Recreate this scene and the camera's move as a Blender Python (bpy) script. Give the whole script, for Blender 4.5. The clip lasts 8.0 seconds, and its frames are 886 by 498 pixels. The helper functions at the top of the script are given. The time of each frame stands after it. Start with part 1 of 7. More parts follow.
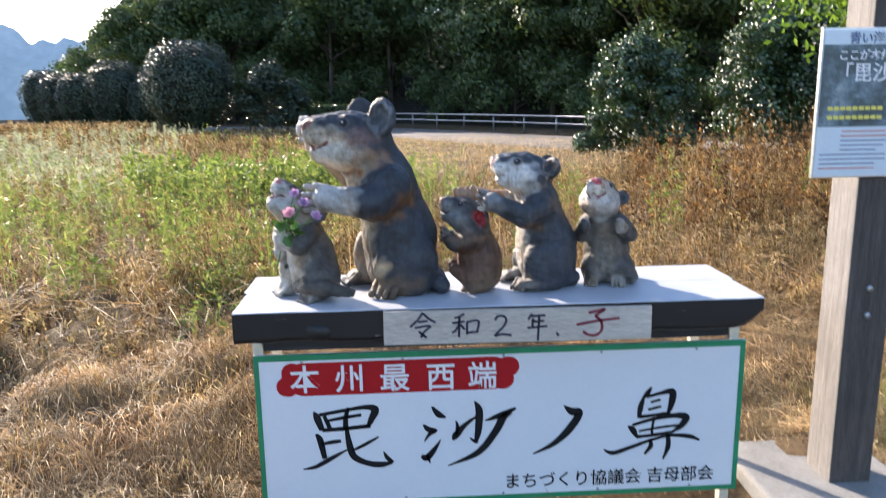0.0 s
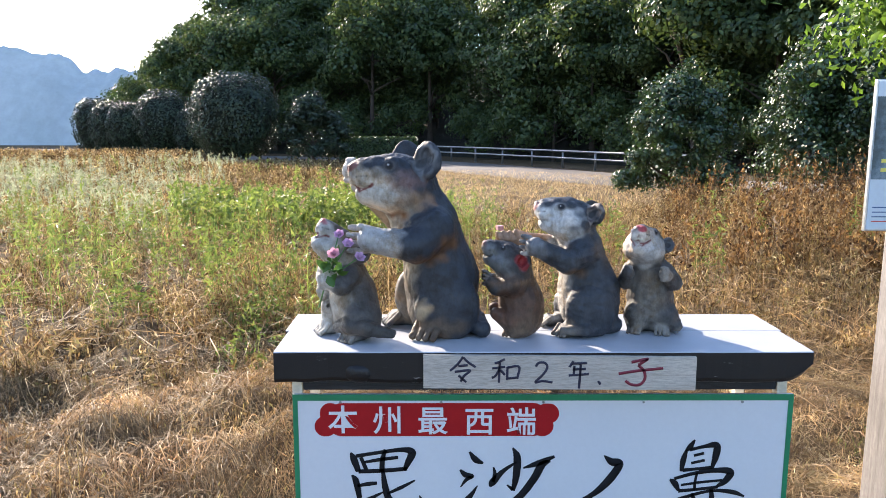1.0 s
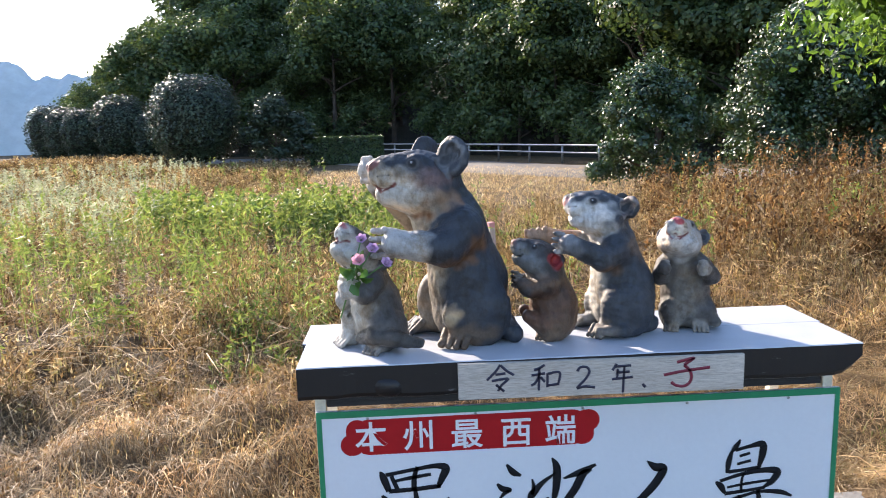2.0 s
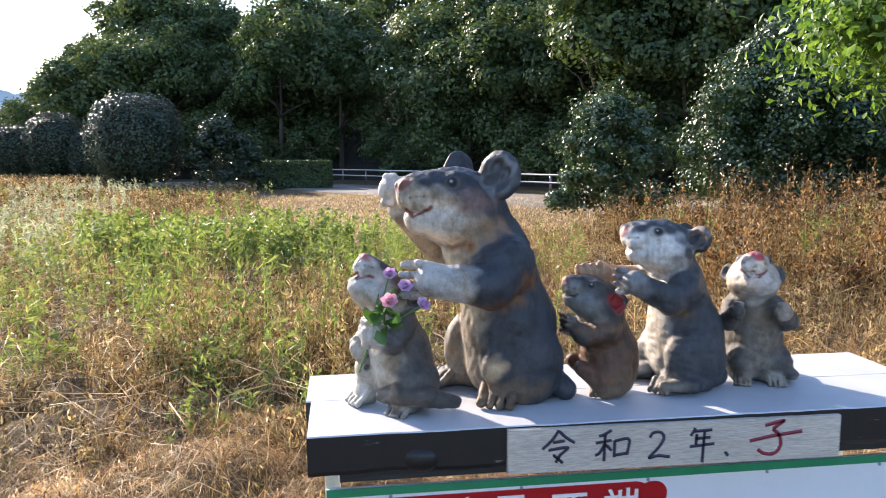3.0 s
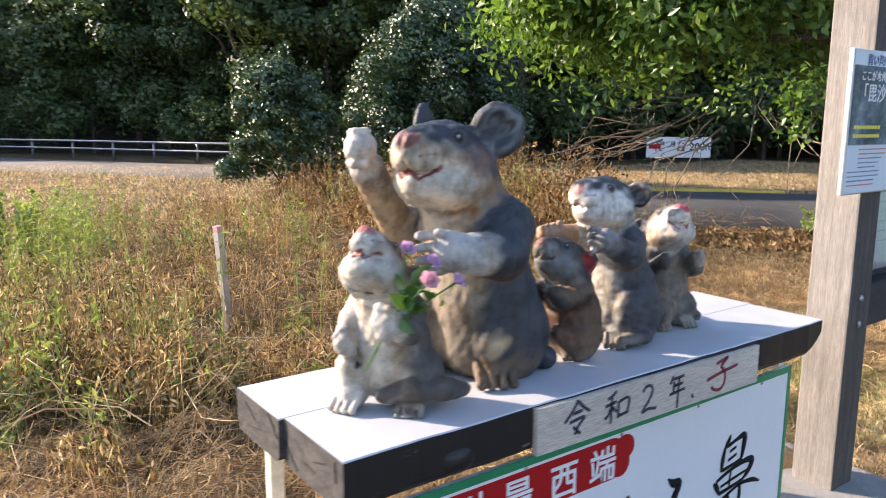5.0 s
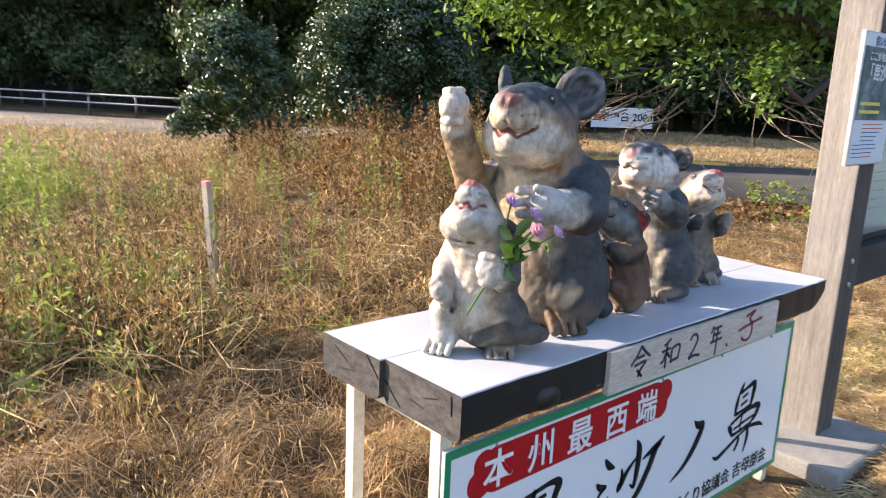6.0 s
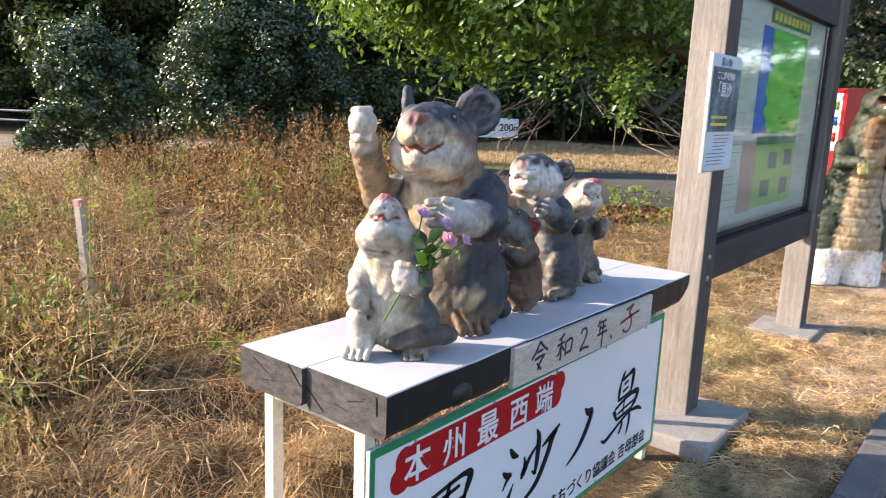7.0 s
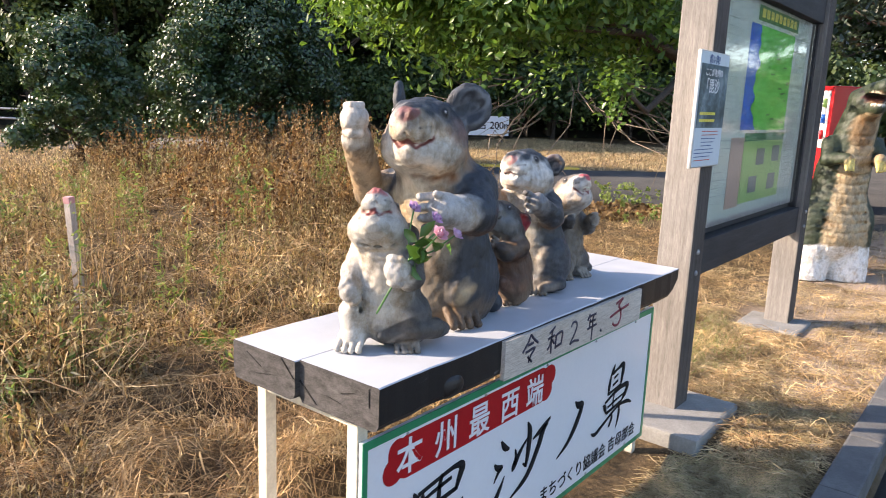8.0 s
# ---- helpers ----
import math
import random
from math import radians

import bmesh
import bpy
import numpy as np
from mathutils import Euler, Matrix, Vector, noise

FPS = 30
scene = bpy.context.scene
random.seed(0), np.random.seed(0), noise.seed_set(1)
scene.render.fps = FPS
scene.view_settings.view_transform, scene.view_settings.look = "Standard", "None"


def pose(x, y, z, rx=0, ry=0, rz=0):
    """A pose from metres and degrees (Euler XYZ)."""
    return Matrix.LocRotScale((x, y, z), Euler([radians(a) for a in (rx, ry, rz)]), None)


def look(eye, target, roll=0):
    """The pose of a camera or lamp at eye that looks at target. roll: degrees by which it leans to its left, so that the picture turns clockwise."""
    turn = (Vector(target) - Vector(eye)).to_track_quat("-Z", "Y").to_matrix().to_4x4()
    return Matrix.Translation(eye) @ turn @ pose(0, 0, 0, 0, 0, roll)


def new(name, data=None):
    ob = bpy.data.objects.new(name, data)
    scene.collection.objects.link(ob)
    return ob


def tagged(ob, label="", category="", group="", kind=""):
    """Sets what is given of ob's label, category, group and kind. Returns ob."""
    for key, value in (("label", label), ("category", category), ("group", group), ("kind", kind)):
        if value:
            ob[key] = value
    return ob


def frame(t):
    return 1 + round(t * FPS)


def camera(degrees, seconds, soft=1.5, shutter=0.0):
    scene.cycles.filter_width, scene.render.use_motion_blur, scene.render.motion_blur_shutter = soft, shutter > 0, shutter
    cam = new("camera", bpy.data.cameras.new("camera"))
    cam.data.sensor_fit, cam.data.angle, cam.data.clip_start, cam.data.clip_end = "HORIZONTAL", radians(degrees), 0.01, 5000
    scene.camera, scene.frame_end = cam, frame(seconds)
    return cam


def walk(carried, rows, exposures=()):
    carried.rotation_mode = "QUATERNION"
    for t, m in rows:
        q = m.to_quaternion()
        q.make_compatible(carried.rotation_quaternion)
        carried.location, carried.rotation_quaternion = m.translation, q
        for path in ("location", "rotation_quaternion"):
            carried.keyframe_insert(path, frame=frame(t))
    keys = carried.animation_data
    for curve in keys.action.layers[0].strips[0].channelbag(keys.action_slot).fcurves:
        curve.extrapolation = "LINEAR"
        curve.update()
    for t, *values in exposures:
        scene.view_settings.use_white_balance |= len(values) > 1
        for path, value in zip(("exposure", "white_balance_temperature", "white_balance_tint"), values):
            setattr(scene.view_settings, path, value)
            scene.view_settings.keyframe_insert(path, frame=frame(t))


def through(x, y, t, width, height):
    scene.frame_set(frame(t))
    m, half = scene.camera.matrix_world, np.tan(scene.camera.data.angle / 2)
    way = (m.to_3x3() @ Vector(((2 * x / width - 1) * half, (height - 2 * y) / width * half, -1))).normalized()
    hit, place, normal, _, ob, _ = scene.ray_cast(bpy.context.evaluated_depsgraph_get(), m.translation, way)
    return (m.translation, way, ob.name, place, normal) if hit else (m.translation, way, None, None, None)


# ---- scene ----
cam = camera(61.9, 8.0, 0.5, 0.5)
PATH = [
    (0, (-0.335, -2.382, 1.491), (-0.227, -0.426, 1.088), -0.9),
    (0.5, (-0.352, -2.374, 1.536), (-0.301, -0.4, 1.213), 0.4),
    (1, (-0.359, -2.374, 1.53), (-0.345, -0.399, 1.212), 0.1),
    (2.5, (-0.698, -1.999, 1.509), (-0.513, -0.035, 1.179), -1.6),
    (3, (-0.804, -1.757, 1.485), (-0.54, 0.209, 1.229), -0.3),
    (3.5, (-0.96, -1.629, 1.472), (-0.586, 0.313, 1.172), -0.9),
    (4, (-1.186, -1.554, 1.508), (-0.489, 0.304, 1.251), 1.0),
    (4.2, (-1.229, -1.512, 1.486), (-0.384, 0.281, 1.222), 1.6),
    (5.5, (-1.75, -1.058, 1.44), (-0.522, 0.474, 1.058), -0.1),
    (6, (-1.894, -1.05, 1.431), (-0.607, 0.419, 1.002), 2.4),
    (6.5, (-1.976, -1.059, 1.428), (-0.532, 0.252, 0.987), 1.4),
    (7, (-2.044, -1.06, 1.449), (-0.515, 0.169, 1.06), 2.3),
    (7.5, (-2.057, -1.074, 1.44), (-0.49, 0.109, 1.061), 2.6),
    (8, (-2.061, -1.072, 1.442), (-0.517, 0.137, 1.049), 2.3),
]
walk(cam, [(t, look(eye, target, roll)) for t, eye, target, roll in PATH],
     [(0.0, 1.62, 6150, 16), (3.0, 1.62, 6200, 17), (5.5, 1.58, 6550, 18), (7.0, 1.57, 6580, 18), (8.0, 1.53, 6600, 18)])

# ---- light ----
SUN_TO = Vector((-0.575, 0.818, 0.43)).normalized()      # towards the sun, low at the upper left
world = bpy.data.worlds.new("sky")
scene.world = world
world.use_nodes = True
wn = world.node_tree.nodes
sky = wn.new("ShaderNodeTexSky")
sky.sky_type, sky.sun_disc = "NISHITA", False
sky.sun_elevation = math.asin(SUN_TO.z)
sky.sun_rotation = math.atan2(SUN_TO.x, SUN_TO.y)
sky.air_density, sky.dust_density, sky.ozone_density = 1.0, 0.8, 1.6
wn["Background"].inputs["Strength"].default_value = 0.14
world.node_tree.links.new(sky.outputs["Color"], wn["Background"].inputs["Color"])
sun = new("sun", bpy.data.lights.new("sun", "SUN"))
sun.data.energy, sun.data.angle, sun.data.color = 4.4, radians(0.6), (1.0, 0.85, 0.65)
sun.matrix_world = look((0, 0, 30), Vector((0, 0, 30)) - SUN_TO)

# ---- helpers for meshes and materials ----


def mesh_np(name, V, F):
    """A mesh from arrays: V (n,3) and F (m,k), all faces with k corners."""
    V, F = np.asarray(V, np.float32), np.asarray(F, np.int32)
    me = bpy.data.meshes.new(name)
    me.vertices.add(len(V))
    me.vertices.foreach_set("co", V.ravel())
    m, k = F.shape
    me.loops.add(m * k)
    me.loops.foreach_set("vertex_index", F.ravel())
    me.polygons.add(m)
    me.polygons.foreach_set("loop_start", np.arange(m, dtype=np.int32) * k)
    me.update(calc_edges=True)
    return me


def smooth(me):
    me.polygons.foreach_set("use_smooth", np.ones(len(me.polygons), bool))
    return me


def obj(name, me, material=None, parent=None, label=""):
    if material is not None and not me.materials:
        me.materials.append(material)
    ob = new(name, me)
    if parent is not None:
        ob.parent = parent
    return tagged(ob, label)


def part(name, bm, material, parent=None, label=""):
    me = bpy.data.meshes.new(name)
    bm.to_mesh(me)
    bm.free()
    return obj(name, me, material, parent, label)


def base(name, x, y, z, label, category, group="", rz=0):
    ob = new(name)
    ob.matrix_world = pose(x, y, z, 0, 0, rz)
    ob.empty_display_size = 0.1
    return tagged(ob, label, category, group)


def box_bm(lo, hi, bevel=0.004, seg=2, bm=None):
    own = bmesh.new()
    r = bmesh.ops.create_cube(own, size=1)
    for v in r["verts"]:
        v.co = Vector([lo[i] + (v.co[i] + 0.5) * (hi[i] - lo[i]) for i in range(3)])
    if bevel:
        bmesh.ops.bevel(own, geom=own.edges[:], offset=bevel, segments=seg, profile=0.6, affect="EDGES")
    if bm is None:
        return own
    me = bpy.data.meshes.new("tmp")
    own.to_mesh(me)
    own.free()
    bm.from_mesh(me)
    bpy.data.meshes.remove(me)
    return bm


def tube_bm(pts, radii, sides=8, bm=None, cap=True):
    """A tube along points with a radius at each."""
    bm = bm or bmesh.new()
    rings = []
    pts = [Vector(p) for p in pts]
    for i, p in enumerate(pts):
        d = (pts[min(i + 1, len(pts) - 1)] - pts[max(i - 1, 0)]).normalized()
        a = d.orthogonal().normalized() if i == 0 else (rings_a - d * rings_a.dot(d)).normalized()
        rings_a = a
        b = d.cross(a)
        rings.append([bm.verts.new(p + (a * math.cos(t) + b * math.sin(t)) * radii[i]) for t in [2 * math.pi * k / sides for k in range(sides)]])
    for r0, r1 in zip(rings, rings[1:]):
        for k in range(sides):
            f = bm.faces.new((r0[k], r0[(k + 1) % sides], r1[(k + 1) % sides], r1[k]))
            f.smooth = True
    if cap:
        bm.faces.new(rings[0][::-1])
        bm.faces.new(rings[-1])
    return bm


def mix(nt, fac, a, b, blend="MIX"):
    n = nt.nodes.new("ShaderNodeMix")
    n.data_type, n.blend_type = "RGBA", blend
    for sock, v in ((n.inputs[0], fac), (n.inputs[6], a), (n.inputs[7], b)):
        if hasattr(v, "is_output"):
            nt.links.new(v, sock)
        else:
            sock.default_value = v if isinstance(v, (int, float)) else (*v, 1)
    return n.outputs[2]


def noise_tex(nt, scale, detail=4, rough=0.6, stretch=None, space="Object"):
    c = nt.nodes.new("ShaderNodeTexCoord")
    out = c.outputs[space]
    if stretch:
        m = nt.nodes.new("ShaderNodeMapping")
        m.inputs["Scale"].default_value = stretch
        nt.links.new(out, m.inputs[0])
        out = m.outputs[0]
    n = nt.nodes.new("ShaderNodeTexNoise")
    n.inputs["Scale"].default_value, n.inputs["Detail"].default_value, n.inputs["Roughness"].default_value = scale, detail, rough
    nt.links.new(out, n.inputs["Vector"])
    return n.outputs["Fac"]


def ramp(nt, fac, stops):
    r = nt.nodes.new("ShaderNodeValToRGB")
    el = r.color_ramp.elements
    while len(el) < len(stops):
        el.new(0.5)
    for e, (p, c) in zip(el, stops):
        e.position, e.color = p, (*c, 1) if len(c) == 3 else c
    nt.links.new(fac, r.inputs[0])
    return r.outputs[0]


def bump(nt, bsdf, height, strength=0.4, dist=0.01):
    b = nt.nodes.new("ShaderNodeBump")
    b.inputs["Strength"].default_value, b.inputs["Distance"].default_value = strength, dist
    nt.links.new(height, b.inputs["Height"])
    nt.links.new(b.outputs[0], bsdf.inputs["Normal"])


def material(name, rough=0.7, metal=0.0, spec=0.5):
    m = bpy.data.materials.new(name)
    m.use_nodes = True
    b = m.node_tree.nodes["Principled BSDF"]
    b.inputs["Roughness"].default_value, b.inputs["Metallic"].default_value, b.inputs["Specular IOR Level"].default_value = rough, metal, spec
    return m, m.node_tree, b


def plain(name, col, col2=None, rough=0.6, metal=0.0, scale=8.0, stretch=None, bstr=0.2, bdist=0.004, fine=60.0, spec=0.5, speck=0.16):
    """A surface whose colour wanders between two tones at two scales, with fine relief."""
    m, nt, b = material(name, rough, metal, spec)
    col2 = col2 or tuple(c * 0.75 for c in col)
    big, small = noise_tex(nt, scale, 4, 0.6, stretch), noise_tex(nt, fine, 3, 0.7, stretch)
    c1 = mix(nt, ramp(nt, big, [(0.35, (0, 0, 0)), (0.65, (1, 1, 1))]), col, col2)
    mul = mix(nt, 1.0, c1, ramp(nt, small, [(0.3, (1 - speck,) * 3), (0.7, (1 + speck * 0.6,) * 3)]), "MULTIPLY")
    nt.links.new(mul, b.inputs["Base Color"])
    bump(nt, b, small, bstr, bdist)
    return m


def leafy(name, tones, rough=0.45, through=0.35, spec=0.5, back=None, clump=False):
    """Leaves and blades: a tone for each piece, some light going through."""
    m, nt, b = material(name, rough, 0, spec)
    g = nt.nodes.new("ShaderNodeNewGeometry")
    n = len(tones)
    r = ramp(nt, g.outputs["Random Per Island"], [((i + 0.0) / max(n - 1, 1), t) for i, t in enumerate(tones)])
    big = noise_tex(nt, 1.3, 3, 0.6)
    col = mix(nt, 1.0, r, ramp(nt, big, [(0.3, (0.7, 0.7, 0.7)), (0.7, (1.2, 1.2, 1.2))]), "MULTIPLY")
    if clump:
        # whole tufts differ: some fresher, some rotten dark or reddish
        tuft, hue = noise_tex(nt, 4.2, 4, 0.65), noise_tex(nt, 1.7, 3, 0.6)
        col = mix(nt, 1.0, col, ramp(nt, tuft, [(0.34, (0.48, 0.45, 0.40)), (0.5, (1.02, 1.02, 0.98)), (0.66, (1.65, 1.65, 1.55))]), "MULTIPLY")
        col = mix(nt, 1.0, col, ramp(nt, hue, [(0.36, (1.06, 0.96, 0.86)), (0.62, (1.0, 1.01, 0.96))]), "MULTIPLY")
    nt.links.new(col, b.inputs["Base Color"])
    t = nt.nodes.new("ShaderNodeBsdfTranslucent")
    tc = mix(nt, 1.0, col, back or (1.15, 1.1, 0.6), "MULTIPLY")
    nt.links.new(tc, t.inputs["Color"])
    s = nt.nodes.new("ShaderNodeMixShader")
    s.inputs[0].default_value = through
    nt.links.new(b.outputs[0], s.inputs[1])
    nt.links.new(t.outputs[0], s.inputs[2])
    nt.links.new(s.outputs[0], nt.nodes["Material Output"].inputs["Surface"])
    return m


def wood(name, light, dark, along=(1.2, 14, 14), rough=0.75, bstr=0.5):
    m, nt, b = material(name, rough, 0, 0.3)
    g = noise_tex(nt, 4.0, 6, 0.65, along)
    f = noise_tex(nt, 30.0, 4, 0.7, along)
    st = noise_tex(nt, 3.0, 3, 0.5)
    c = mix(nt, ramp(nt, g, [(0.3, (0, 0, 0)), (0.7, (1, 1, 1))]), light, dark)
    c = mix(nt, 1.0, c, ramp(nt, f, [(0.35, (0.72, 0.72, 0.72)), (0.6, (1.08, 1.08, 1.08))]), "MULTIPLY")
    c = mix(nt, 1.0, c, ramp(nt, st, [(0.3, (0.8, 0.8, 0.8)), (0.7, (1.1, 1.1, 1.1))]), "MULTIPLY")
    nt.links.new(c, b.inputs["Base Color"])
    bump(nt, b, f, bstr, 0.004)
    return m


def worn_paint(name, paint, under, cover=0.68, rough=0.5, along=(1, 1, 1), scale=7.0):
    """Paint that has flaked off in patches to show the wood."""
    m, nt, b = material(name, rough, 0, 0.4)
    n = noise_tex(nt, scale, 8, 0.75, along)
    f = noise_tex(nt, 90.0, 3, 0.6, along)
    st = noise_tex(nt, 4.0, 4, 0.6)
    p = mix(nt, 1.0, paint, ramp(nt, st, [(0.3, (0.86, 0.86, 0.86)), (0.7, (1.04, 1.04, 1.04))]), "MULTIPLY")
    c = mix(nt, ramp(nt, n, [(cover, (0, 0, 0)), (cover + 0.03, (1, 1, 1))]), p, under)
    nt.links.new(c, b.inputs["Base Color"])
    bump(nt, b, mix(nt, 0.5, f, n), 0.25, 0.004)
    return m


def tinted(name, rough=0.55):
    """Painted carving: the paint is the mesh's own colour layer, with grime and tool relief."""
    m, nt, b = material(name, rough, 0, 0.4)
    a = nt.nodes.new("ShaderNodeVertexColor")
    a.layer_name = "paint"
    n, f = noise_tex(nt, 26.0, 6, 0.7), noise_tex(nt, 150.0, 4, 0.75, (1, 1, 0.4))
    g = noise_tex(nt, 11.0, 7, 0.72, (1, 1, 0.7))
    c = mix(nt, 1.0, a.outputs["Color"], ramp(nt, n, [(0.28, (0.55, 0.53, 0.49)), (0.5, (1, 1, 1)), (0.75, (1.22, 1.20, 1.16))]), "MULTIPLY")
    c = mix(nt, 1.0, c, ramp(nt, g, [(0.36, (0.66, 0.56, 0.44)), (0.50, (1, 1, 1))]), "MULTIPLY")
    c = mix(nt, 1.0, c, ramp(nt, f, [(0.3, (0.86, 0.85, 0.83)), (0.6, (1.06, 1.06, 1.06))]), "MULTIPLY")
    nt.links.new(c, b.inputs["Base Color"])
    bump(nt, b, mix(nt, 0.7, n, f), 0.8, 0.004)
    return m


M_STATUE = tinted("painted_carved_wood")
M_WHITE_TOP = worn_paint("white_paint_on_plank", (0.49, 0.51, 0.545), (0.36, 0.34, 0.32), 0.68, 0.45, (0.5, 5, 5), 6.0)
M_BLACK = worn_paint("black_paint_on_plank", (0.012, 0.011, 0.012), (0.20, 0.19, 0.19), 0.66, 0.4, (1.2, 6, 8), 5.0)
M_END = wood("weathered_end_grain", (0.135, 0.125, 0.12), (0.04, 0.037, 0.036), (4, 7, 16), 0.85, 1.0)
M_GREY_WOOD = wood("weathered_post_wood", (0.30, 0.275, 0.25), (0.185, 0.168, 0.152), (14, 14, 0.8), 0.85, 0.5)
# Darker copy of the post wood; the front's shade is in its colour.
M_POST_SHADE = wood("shaded_post_face", (0.115, 0.10, 0.09), (0.055, 0.048, 0.044), (14, 14, 0.8), 0.85, 0.5)
M_DARK_WOOD = wood("dark_stained_wood", (0.05, 0.049, 0.052), (0.024, 0.024, 0.027), (0.8, 14, 14), 0.7, 0.4)
M_PLAQUE = wood("bare_plaque_wood", (0.62, 0.56, 0.49), (0.47, 0.41, 0.35), (1.0, 12, 12), 0.7, 0.3)
M_LEG = plain("cream_painted_timber", (0.72, 0.66, 0.52), (0.62, 0.55, 0.42), 0.55, 0, 12, None, 0.2)
M_SIGN = plain("white_sign_sheet", (0.70, 0.715, 0.75), (0.675, 0.69, 0.73), 0.28, 0, 3, None, 0.0, speck=0.02)
M_GREEN = plain("green_border_paint", (0.02, 0.24, 0.11), (0.02, 0.2, 0.09), 0.35, 0, 9, None, 0.03, speck=0.05)
M_RED = plain("red_label_paint", (0.40, 0.008, 0.012), (0.36, 0.007, 0.011), 0.5, 0, 9, None, 0.03, spec=0.25, speck=0.05)
M_INK = plain("black_lettering", (0.012, 0.012, 0.014), (0.02, 0.02, 0.022), 0.65, 0, 12, None, 0.02, spec=0.08, speck=0.05)
M_LETTER = plain("white_lettering", (0.78, 0.78, 0.8), (0.72, 0.72, 0.75), 0.35, 0, 12, None, 0.02, speck=0.05)
M_RED_INK = plain("dark_red_marker", (0.22, 0.018, 0.04), (0.16, 0.015, 0.03), 0.5, 0, 20, None, 0.02, speck=0.05)
M_MARKER = plain("dark_blue_marker", (0.016, 0.014, 0.035), (0.03, 0.028, 0.06), 0.5, 0, 20, None, 0.02, speck=0.05)
M_STEEL = plain("galvanised_steel", (0.40, 0.40, 0.40), (0.28, 0.28, 0.29), 0.42, 0.8, 10, None, 0.1)
M_CONCRETE = plain("concrete", (0.30, 0.29, 0.27), (0.20, 0.195, 0.18), 0.9, 0, 5, None, 0.6, 0.006, 90)
M_KERB = plain("dark_concrete", (0.15, 0.148, 0.145), (0.10, 0.10, 0.10), 0.9, 0, 5, None, 0.6, 0.006, 90)
M_ASPHALT = plain("asphalt", (0.060, 0.058, 0.055), (0.036, 0.036, 0.036), 0.9, 0, 1.2, None, 0.7, 0.008, 160)
M_OLD_ROAD = plain("sun_bleached_road", (0.24, 0.21, 0.18), (0.17, 0.155, 0.14), 0.92, 0, 0.6, None, 0.5, 0.008, 90)


# ---- ground, road, path ----
def lumps(x, y):
    """Uneven field, level under the stand and by the path."""
    n = (np.sin(x * 2.1 + 1.3 * np.sin(y * 1.7)) * np.cos(y * 2.6 + 0.7 * np.sin(x * 1.3)) * 0.5 + np.sin(x * 5.3 + y * 3.1) * np.cos(y * 6.1 - x * 2.2) * 0.3
         + np.sin(x * 0.45 + 2) * np.cos(y * 0.5) * 0.9)
    return n


def gz(x, y):
    x, y = np.asarray(x, float), np.asarray(y, float)
    calm = np.clip((y + 0.35) / 1.2, 0, 1) * np.clip(1 - (np.clip(x, -1, 9) - 1.0) / 3.0, 0.15, 1)
    far = np.clip((24 - y) / 8, 0, 1)
    heaps = np.clip(np.sin(x * 5.1 + 1.4 * np.sin(y * 3.7)) * np.sin(y * 6.4 + 1.6 * np.sin(x * 3.1) + 1) + 0.25, 0, 1) * np.clip((3.2 - y) / 1.2, 0, 1)
    hollow = 0.085 * np.exp(-(x / 1.15) ** 4 - ((y - 0.1) / 0.55) ** 4)
    return (0.06 * lumps(x, y) + 0.02 + 0.085 * heaps) * calm * far - hollow - 0.12 * ((y < -0.74) & (y > -8))


def sheet(name, xs, ys, zfun, mat):
    X, Y = np.meshgrid(xs, ys, indexing="ij")
    V = np.stack([X, Y, zfun(X, Y)], -1).reshape(-1, 3)
    i = np.arange(len(xs) - 1)[:, None] * len(ys) + np.arange(len(ys) - 1)[None]
    F = np.stack([i, i + len(ys), i + len(ys) + 1, i + 1], -1).reshape(-1, 4)
    return obj(name, smooth(mesh_np(name, V, F)), mat)


def ground_material():
    m, nt, b = material("dry_field_soil", 0.95, 0, 0.2)
    big, mid, fine = noise_tex(nt, 0.35, 5), noise_tex(nt, 4.0, 6, 0.7), noise_tex(nt, 60.0, 5, 0.75)
    c = mix(nt, ramp(nt, big, [(0.4, (0, 0, 0)), (0.6, (1, 1, 1))]), (0.20, 0.14, 0.08), (0.155, 0.115, 0.06))
    c = mix(nt, ramp(nt, mid, [(0.42, (0, 0, 0)), (0.62, (1, 1, 1))]), c, (0.085, 0.06, 0.036))
    c = mix(nt, 1.0, c, ramp(nt, fine, [(0.3, (0.55, 0.55, 0.55)), (0.7, (1.35, 1.3, 1.2))]), "MULTIPLY")
    # trodden pale earth along the footpath, beside the board
    co = nt.nodes.new("ShaderNodeTexCoord")
    sx = nt.nodes.new("ShaderNodeSeparateXYZ")
    nt.links.new(co.outputs["Object"], sx.inputs[0])

    def lin(sock, a, b):
        r = nt.nodes.new("ShaderNodeMapRange")
        r.inputs[1].default_value, r.inputs[2].default_value = a, b
        nt.links.new(sock, r.inputs[0])
        return r.outputs[0]

    def mul(a, b):
        r = nt.nodes.new("ShaderNodeMath")
        r.operation = "MULTIPLY"
        nt.links.new(a, r.inputs[0])
        nt.links.new(b, r.inputs[1])
        return r.outputs[0]

    worn = mul(mul(lin(sx.outputs[0], 1.2, 2.2), lin(sx.outputs[1], 0.75, -0.15)), lin(mid, 0.36, 0.52))
    pale = mix(nt, 1.0, (0.56, 0.44, 0.34), ramp(nt, fine, [(0.3, (0.8, 0.8, 0.8)), (0.7, (1.12, 1.1, 1.08))]), "MULTIPLY")
    c = mix(nt, worn, c, pale)
    nt.links.new(c, b.inputs["Base Color"])
    bump(nt, b, fine, 0.9, 0.03)
    return m


